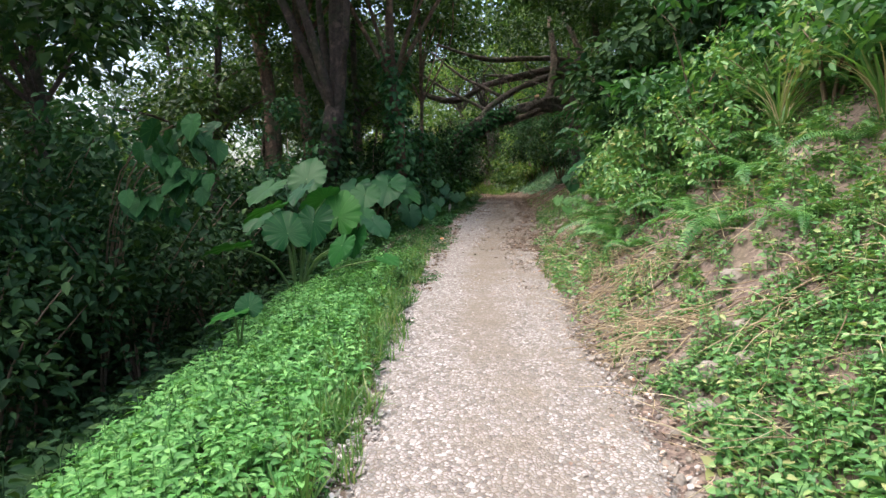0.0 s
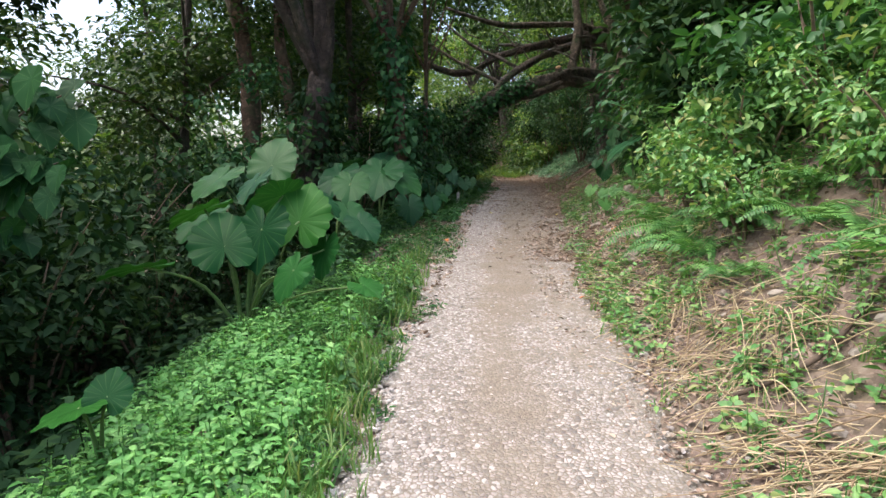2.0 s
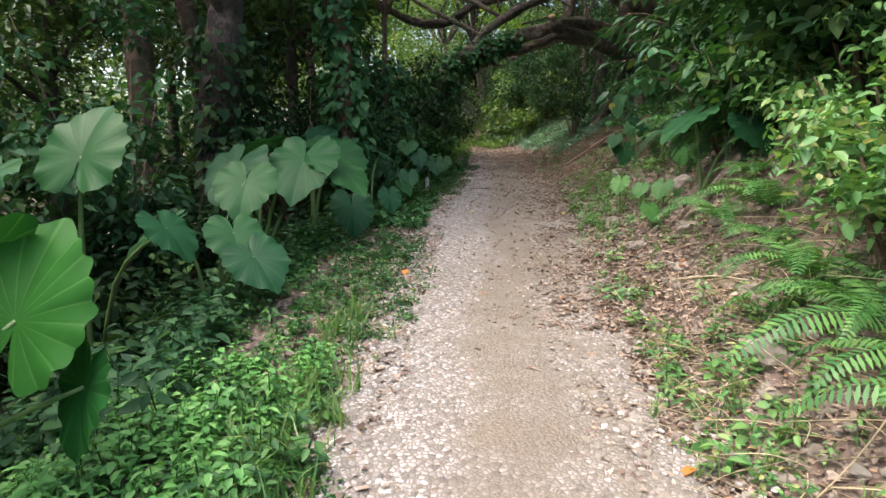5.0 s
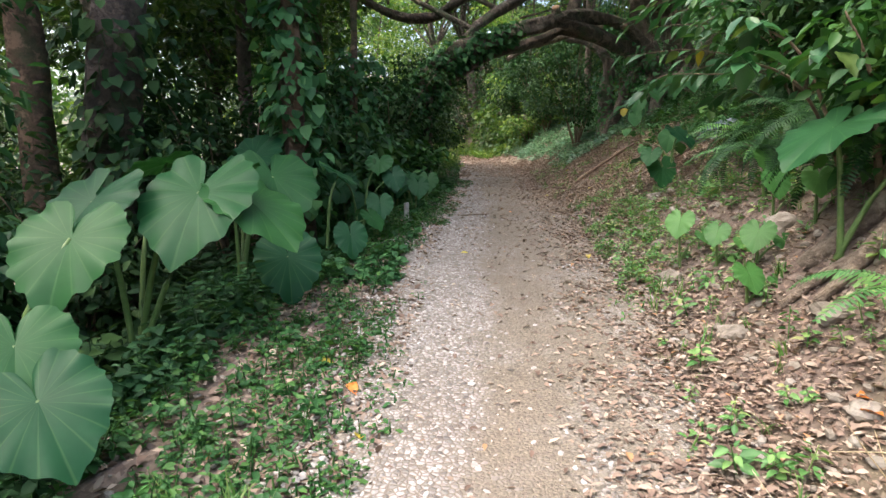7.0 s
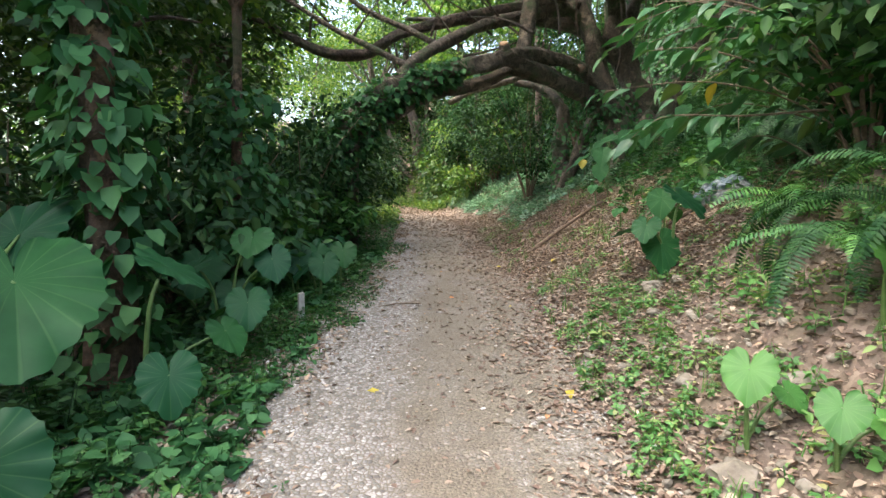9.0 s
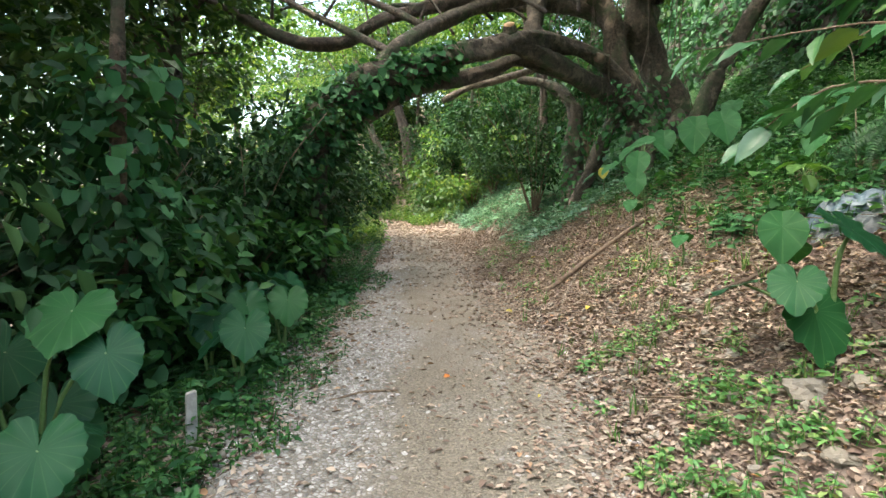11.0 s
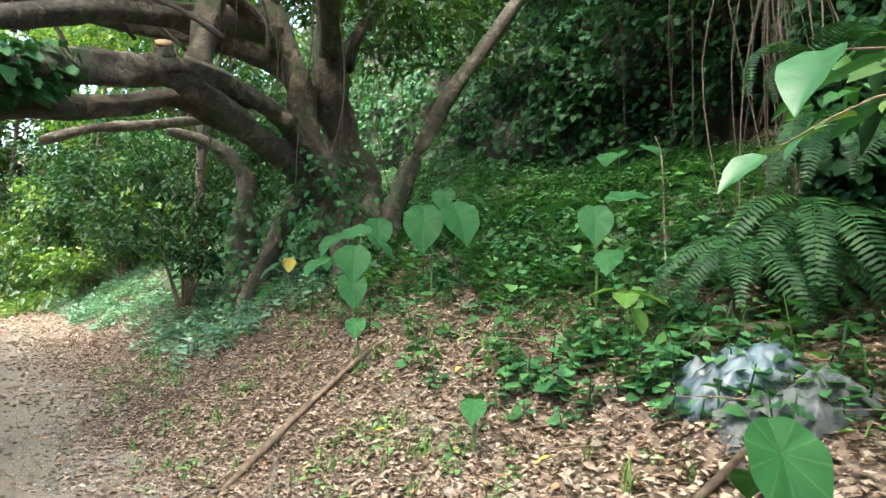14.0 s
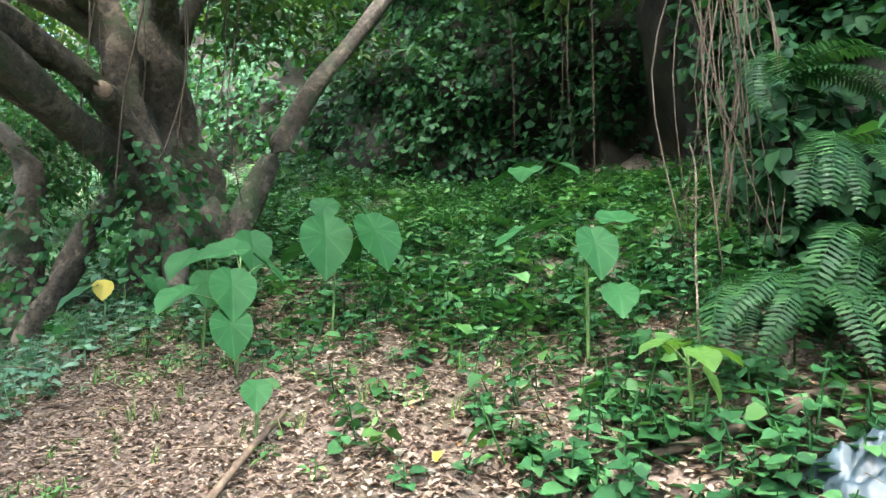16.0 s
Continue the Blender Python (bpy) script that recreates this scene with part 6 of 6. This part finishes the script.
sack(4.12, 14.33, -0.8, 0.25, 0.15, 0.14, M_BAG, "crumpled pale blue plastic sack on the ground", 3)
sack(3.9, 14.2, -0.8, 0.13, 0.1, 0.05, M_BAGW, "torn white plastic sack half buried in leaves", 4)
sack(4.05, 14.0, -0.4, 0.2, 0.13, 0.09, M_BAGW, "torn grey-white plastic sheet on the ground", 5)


# ---- hanging roots and vines ----
def vine(pts, radius, material=M_ROOT, label="thin brown vine hanging down the rock face", seed=0):
    v, f = tube(pts, [radius, radius * 0.9, radius * 0.8, radius * 0.6], 5, 0.2, seed)
    return tagged(part("hanging_vine", mesh_of("hanging_vine", v, f), material), label, "vine", "hanging vines")


r = np.random.default_rng(29)
for k in range(34):
    x, y = 6.35 + r.normal(0.1, 0.2), 14.85 + r.normal(0.0, 0.2)
    z0 = float(land(x, y))
    vine([(x + 0.3, y + 0.1, z0 + r.uniform(3.2, 4.8)), (x + r.normal(0, 0.12), y + r.normal(0, 0.12), z0 + 2.6), (x - 0.15 + r.normal(0, 0.14), y - 0.05 + r.normal(0, 0.14), z0 + 1.3), (x - 0.2 + r.normal(0, 0.22), y - 0.1 + r.normal(0, 0.18), z0)], r.uniform(0.003, 0.008), M_PALEROOT, "tangled brown aerial root hanging off the bluff", k)
for k in range(4):
    x, y = r.uniform(7.4, 8.4), r.uniform(15.6, 18.5)
    z0 = float(land(x, y))
    vine([(x, y, z0 + 5), (x + r.normal(0, 0.1), y + r.normal(0, 0.1), z0 + 3.4), (x + r.normal(0, 0.1), y, z0 + 1.8), (x + r.normal(0, 0.1), y, z0 + r.uniform(0, 0.9))], r.uniform(0.004, 0.007), seed=k)
for k in range(14):
    x, y = r.uniform(3.4, 6.6), r.uniform(19.6, 20.8)
    z0 = r.uniform(3.6, 4.8)
    vine([(x, y, z0 + 3.5), (x + r.normal(0, 0.08), y, z0 + 2.2), (x + r.normal(0, 0.08), y, z0 + 1.0), (x + r.normal(0, 0.1), y, z0)], r.uniform(0.006, 0.012), label="thin vine hanging from the fig tree", seed=k)


def long_leaf(seed, width):
    """A long pointed leaf with a folded midrib and a gently waving margin."""
    rr = np.random.default_rng(seed)
    t = np.linspace(0, 1, 12)
    w = width * np.sin(np.pi * np.clip(t, 0, 1) ** 0.8) ** 0.9 * (1 - 0.25 * t)
    v = []
    for a, b in zip(t, w):
        for s in (-1, -0.5, 0, 0.5, 1):
            v.append((a, s * b * 0.5, 0.35 * abs(s) * b * 0.5 - 0.22 * a * a + 0.012 * abs(s) * math.sin(a * 22 + s + rr.uniform(0, 1))))
    i, j = np.meshgrid(np.arange(11), np.arange(4), indexing="ij")
    f = np.stack([i * 5 + j, (i + 1) * 5 + j, (i + 1) * 5 + j + 1, i * 5 + j + 1], -1).reshape(-1, 4)
    return mesh_of("leaf", np.array(v), [f])


LONGS = [long_leaf(1, 0.48), long_leaf(2, 0.56), long_leaf(3, 0.52)]


LONG_OLD = long_leaf(4, 0.5)


# ---- branch that reaches out over the path from the bank ----
def reaching_branch():
    root = thing("overhanging_shrub", "shrub branch with long glossy leaves reaching over the clearing", "shrub", at=at_land(4.05, 12.5))
    o = np.array(root.matrix_world.translation)
    lines = [[(4.05, 12.5, 2.2), (3.8, 12.6, 3.0), (3.2, 12.95, 3.25), (2.6, 13.6, 3.3)], [(3.8, 12.6, 3.0), (3.3, 12.8, 3.0), (2.85, 13.1, 2.95), (2.6, 13.25, 2.75)],
             [(3.8, 12.6, 3.1), (3.5, 12.8, 3.6), (3.0, 13.2, 3.75), (2.7, 13.5, 3.6)], [(4.0, 12.5, 2.6), (3.6, 12.5, 3.4), (3.0, 12.6, 3.7), (2.6, 12.9, 3.6)],
             [(4.0, 12.6, 2.9), (3.8, 13.0, 3.5), (3.4, 13.4, 3.7), (3.0, 13.75, 3.65)], [(4.0, 12.6, 3.2), (3.9, 12.9, 4.0), (3.5, 13.2, 4.2), (3.0, 13.5, 4.1)],
             [(4.0, 12.6, 3.0), (3.9, 13.1, 3.2), (3.7, 13.6, 3.4), (3.5, 13.95, 3.3)],
             [(4.0, 12.5, 2.5), (3.8, 12.7, 2.9), (3.4, 13.1, 3.1), (3.1, 13.35, 3.0)], [(4.0, 12.5, 2.4), (3.85, 12.75, 2.7), (3.6, 13.05, 2.85), (3.35, 13.25, 2.7)],
             [(4.0, 12.6, 2.8), (3.8, 12.8, 3.3), (3.5, 13.1, 3.55), (3.2, 13.4, 3.45)], [(4.0, 12.6, 3.0), (3.8, 12.8, 3.6), (3.55, 13.0, 3.95), (3.3, 13.3, 3.9)], [(3.9, 12.5, 2.6), (3.6, 12.7, 3.1), (3.2, 13.0, 3.5), (2.8, 13.4, 3.55)]]
    rr = np.random.default_rng(91)
    for k, l in enumerate(lines):
        p = np.array(l) - o
        p[1:] += rr.normal(0, 0.06, (3, 3))
        v, f = tube(p, [0.011, 0.008, 0.005, 0.002], 6)
        branch = part("branch", mesh_of("branch", v, f), M_TWIG, root)
        for q in range(14):
            t = 1.1 + 1.9 * q / 13
            c = np.array([np.interp(t, np.arange(4), p[:, a]) for a in range(3)])
            yaw = math.atan2(p[-1][1] - p[0][1], p[-1][0] - p[0][0]) + (0.9 if q % 2 else -0.9) * rr.uniform(0.5, 1.2)
            old = (k, q) in ((0, 6), (5, 4))
            leaf = part("leaf", LONG_OLD if old else LONGS[q % 3], M_YELLOW if old else M_LONG, branch, "yellowed leaf" if old else "")
            leaf.matrix_local = Matrix.Translation(c) @ pose(0, 0, 0, 0, 0, math.degrees(yaw)) @ pose(0, 0, 0, rr.normal(0, 18), rr.uniform(5, 45), 0) @ Matrix.Scale(rr.uniform(0.14, 0.22), 4)


M_LONG = leaf_mat("long_leaf", [(0.0, (0.028, 0.105, 0.042)), (0.8, (0.045, 0.145, 0.05)), (1.0, (0.13, 0.2, 0.05))], rough=0.4, through_light=0.25, island=False)
reaching_branch()


# ---- broad-leaved shrub hanging over the verge at the start ----
M_MALLOW = leaf_mat("drooping_leaf", [(0.0, (0.012, 0.05, 0.018)), (1.0, (0.034, 0.11, 0.034))], rough=0.6, spec=0.1, through_light=0.25, island=False, veins=0.12)
MALLOW = [heart_mesh(15), heart_mesh(16)]


def mallow():
    root = thing("broad_leaved_shrub", "shrub with drooping broad heart-shaped leaves over the verge", "shrub", at=at_land(-3.9, 6.4))
    o = Vector(root.matrix_world.translation)
    rr = np.random.default_rng(97)
    ends = [(-2.4, 5.2, 2.24), (-2.24, 5.3, 2.28), (-2.04, 5.25, 2.22), (-2.6, 5.2, 2.05), (-2.66, 5.1, 1.68), (-2.3, 5.15, 1.8), (-2.12, 5.2, 1.82), (-2.44, 5.2, 1.52), (-2.5, 5.3, 1.95)]
    for e in ends:
        tip = Vector(e) - o
        v, f = tube([(0, 0, 0), (tip.x * 0.4, tip.y * 0.4, tip.z * 0.85), tip], [0.014, 0.008, 0.004], 6)
        stem = part("stem", mesh_of("stem", v, f), M_TWIG, root)
        for q in range(6):
            p = tip + Vector((rr.normal(0, 0.08), rr.normal(0, 0.08), rr.normal(-0.05, 0.07)))
            leaf = part("leaf", MALLOW[q % 2], M_MALLOW, stem)
            leaf.matrix_local = Matrix.Translation(p) @ pose(0, 0, 0, 0, 0, -90 + rr.normal(0, 50)) @ pose(0, 0, 0, rr.normal(0, 15), rr.uniform(30, 75), 0) @ Matrix.Scale(rr.uniform(0.15, 0.26), 4)


mallow()


def bank_sapling():
    """A young shrub with long pale leaves leaning out of the bank."""
    root = thing("bank_sapling", "young shrub with long blue-green leaves leaning from the bank", "shrub", at=at_land(2.9, 10.4))
    o = np.array(root.matrix_world.translation)
    rr = np.random.default_rng(93)
    for tip in ((2.05, 10.15, 2.66), (2.45, 10.1, 2.7), (2.2, 10.4, 2.9), (2.7, 10.0, 2.6)):
        p = np.array([(0, 0, 0), (np.array(tip) - o) * (0.5, 0.5, 0.8), np.array(tip) - o])
        v, f = tube(p, [0.014, 0.009, 0.004], 6)
        branch = part("branch", mesh_of("branch", v, f), M_TWIG, root)
        for q in range(8):
            leaf = part("leaf", LONGS[q % 3], M_LONG, branch)
            leaf.matrix_local = Matrix.Translation(p[-1] + rr.normal(0, 0.03, 3)) @ pose(0, 0, 0, 0, 0, q * 45 + rr.normal(0, 12)) @ pose(0, 0, 0, rr.normal(0, 15), rr.uniform(5, 45), 0) @ Matrix.Scale(rr.uniform(0.16, 0.27), 4)


bank_sapling()
r = np.random.default_rng(41)
bright = [bush_thing("bright_shrub", "light green scrambling shrub on the sunny bank", "shrub", r, 0.55, 0.75, 1000, 0.075, M_BANK, LEAF4, 6) for _ in range(2)]
plant_out(bright, [(2.2, 6.3), (2.7, 6.1), (2.6, 5.5), (2.9, 6.7), (3.1, 5.9), (3.3, 5.0), (3.3, 4.2), (3.6, 5.3), (3.1, 3.0), (3.4, 6.4), (2.3, 7.0), (2.6, 7.3), (2.5, 6.8), (2.9, 7.5), (2.5, 8.1), (2.75, 8.7), (2.35, 7.6), (2.9, 8.2)], "bright shrubs", 0.8, 1.25, r)

# ---- more foliage over the bank and along the far bend ----
r = np.random.default_rng(37)
dark_bank = [bush_thing("overhanging_shrub", "leafy shrub overhanging the bank, coloured dark for shade", "shrub", r, 1.0, 1.9, 1300, 0.17, M_SHADED, LEAF4, 8) for _ in range(2)]
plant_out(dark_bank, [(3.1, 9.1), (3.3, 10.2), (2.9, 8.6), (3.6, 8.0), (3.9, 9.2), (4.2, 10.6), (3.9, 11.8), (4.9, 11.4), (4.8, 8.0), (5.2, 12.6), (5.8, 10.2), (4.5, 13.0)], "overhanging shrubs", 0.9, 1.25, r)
light = [bush_thing("sunlit_shrub", "low yellow-green shrub at the bend of the path, lightened for sunlight", "shrub", r, 0.8, 1.0, 800, 0.13, M_SUNNY, LEAF_LOW, 6) for _ in range(2)]
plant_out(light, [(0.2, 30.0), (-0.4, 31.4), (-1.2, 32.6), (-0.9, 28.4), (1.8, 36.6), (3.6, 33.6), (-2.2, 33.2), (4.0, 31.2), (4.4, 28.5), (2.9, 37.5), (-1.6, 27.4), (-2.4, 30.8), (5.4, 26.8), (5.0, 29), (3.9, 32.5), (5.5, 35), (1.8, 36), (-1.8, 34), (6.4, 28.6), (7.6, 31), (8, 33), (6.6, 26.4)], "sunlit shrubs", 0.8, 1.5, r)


def far_woods():
    cs, cr = [], []
    for k in range(150):
        a = math.radians(-100 + 200 * k / 149 + r.normal(0, 2))
        d = r.uniform(30, 46)
        x, y = 1 + d * math.sin(a), 10 + d * math.cos(a)
        for _ in range(3):
            top = 8.0 if -46 < math.degrees(a) < -22 else 10.0
            cs.append((x + r.normal(0, 1.5), y + r.normal(0, 1.5), float(land(x, y)) + r.uniform(0.3, top)))
            cr.append(r.uniform(1.6, 3.0))
    for k in range(190):
        x, y = r.uniform(-30, -12), r.uniform(0, 42)
        cs.append((x, y, float(land(x, y)) + r.uniform(0.2, 5.0)))
        cr.append(r.uniform(1.4, 2.4))
    stuff("far_woods", leaf_cloud(cs, cr, 80000, LEAF_LOW, 0.5, r), M_CANOPY, "dense green woods closing the distance", "woods")


far_woods()


def hillside_scrub():
    cs, cr = [], []
    for k in range(250):
        x, y = r.uniform(-7, 17), r.uniform(27.5, 46)
        if path_left(y) - 0.6 < x < path_right(y) + 0.8:
            continue
        cs.append((x, y, float(land(x, y)) + r.uniform(0.1, 2.2)))
        cr.append(r.uniform(0.7, 1.3))
    stuff("hillside_scrub", leaf_cloud(cs, cr, 31000, LEAF_LOW, 0.24, r), M_CANOPY, "green scrub covering the far hillside", "scrub")


hillside_scrub()


# ---- single bright leaves on the ground ----
def loose_leaf(x, y, size, material, label, k):
    v, f = spread(leaf_shape(0.55, 0.1, 0.15), [(0, 0, 0)], [k * 1.7], [0.1], [0.2], [size])
    ob = part("fallen_leaf", mesh_of("fallen_leaf", v, f), material)
    ob.matrix_world = at_land(x, y, 0, -0.04)
    return tagged(ob, label, "leaf", "fallen leaves")


for k, (x, y) in enumerate(((-0.26, 10.06), (0.05, 9.3), (4.05, 15.94), (2.4, 16.5), (2.0, 14.2), (3.3, 18.4), (2.9, 15.6), (3.5, 16.1), (4.0, 18.2), (3.6, 14.9), (1.9, 12.3), (0.7, 12.4))):
    loose_leaf(x, y, 0.1, M_YELLOW, "bright yellow fallen leaf on the ground", k)
for k, (x, y) in enumerate(((1.99, 9.05), (1.98, 8.9), (1.25, 7.1), (-0.05, 9.8), (1.5, 14.6), (3.1, 13.4))):
    loose_leaf(x, y, 0.11, M_ORANGE, "orange-red fallen leaf on the ground", k)


def ivy_column(line, radius, count, size, label, seed, material=M_IVY):
    """Leaves of a climber round a trunk."""
    rr = np.random.default_rng(seed)
    line = np.array(line, float)
    t = rr.random(count) * (len(line) - 1)
    p = np.stack([np.interp(t, np.arange(len(line)), line[:, c]) for c in range(3)], -1)
    a = rr.uniform(0, 6.28, count)
    w = radius * rr.uniform(0.4, 1.1, count) * (1 + 0.5 * fbm(t * 3, a, seed))
    p += np.stack([np.cos(a) * w, np.sin(a) * w, rr.normal(0, 0.08, count)], -1)
    v, f = spread(HEART, p, a + rr.normal(0, 0.5, count), rr.normal(0.8, 0.35, count), rr.normal(0, 0.3, count), size * rr.uniform(0.6, 1.2, count))
    tagged(part("climbing_ivy", mesh_of("climbing_ivy", v, f), material), label, "ivy", "climbing ivy", "stuff")


ivy_column([(-0.8, 12.95, 0.8), (-0.9, 12.9, 2.4), (-0.98, 12.9, 3.6), (-1.15, 13.1, 5.0)], 0.3, 1100, 0.13, "green climber covering the trunk beside the path", 1)
ivy_column([(-2.55, 12.4, 0.2), (-2.4, 12.4, 1.8), (-2.3, 12.4, 3.4)], 0.42, 800, 0.13, "dark climber round the foot of a trunk", 2, M_SHADED)
ivy_column([(6.3, 20.6, 3.0), (6.2, 20.5, 4.3)], 0.6, 700, 0.1, "ivy growing round the foot of the fig tree", 3)
ivy_column([(5.5, 20.2, 2.9), (5.4, 20.1, 4.6)], 0.5, 600, 0.1, "ivy growing round the foot of the fig tree", 4)
ivy_column([(4.9, 21.2, 2.6), (4.9, 21.3, 4.2)], 0.35, 350, 0.1, "ivy growing on a root of the fig tree", 5)
ivy_column([(0.35, 18.1, 1.3), (0.3, 18.1, 2.8)], 0.3, 350, 0.1, "dark ivy round the propping trunk", 6, M_SHADED)
ivy_column([(5.3, 24.2, 2.8), (5.3, 24.2, 4.2)], 0.3, 300, 0.1, "ivy climbing a thin trunk on the bank", 7)
ivy_column([(-0.6, 14.95, 1.0), (-0.56, 14.95, 2.4), (-0.54, 14.95, 3.5)], 0.38, 900, 0.12, "green climber round a thin reddish trunk", 8)
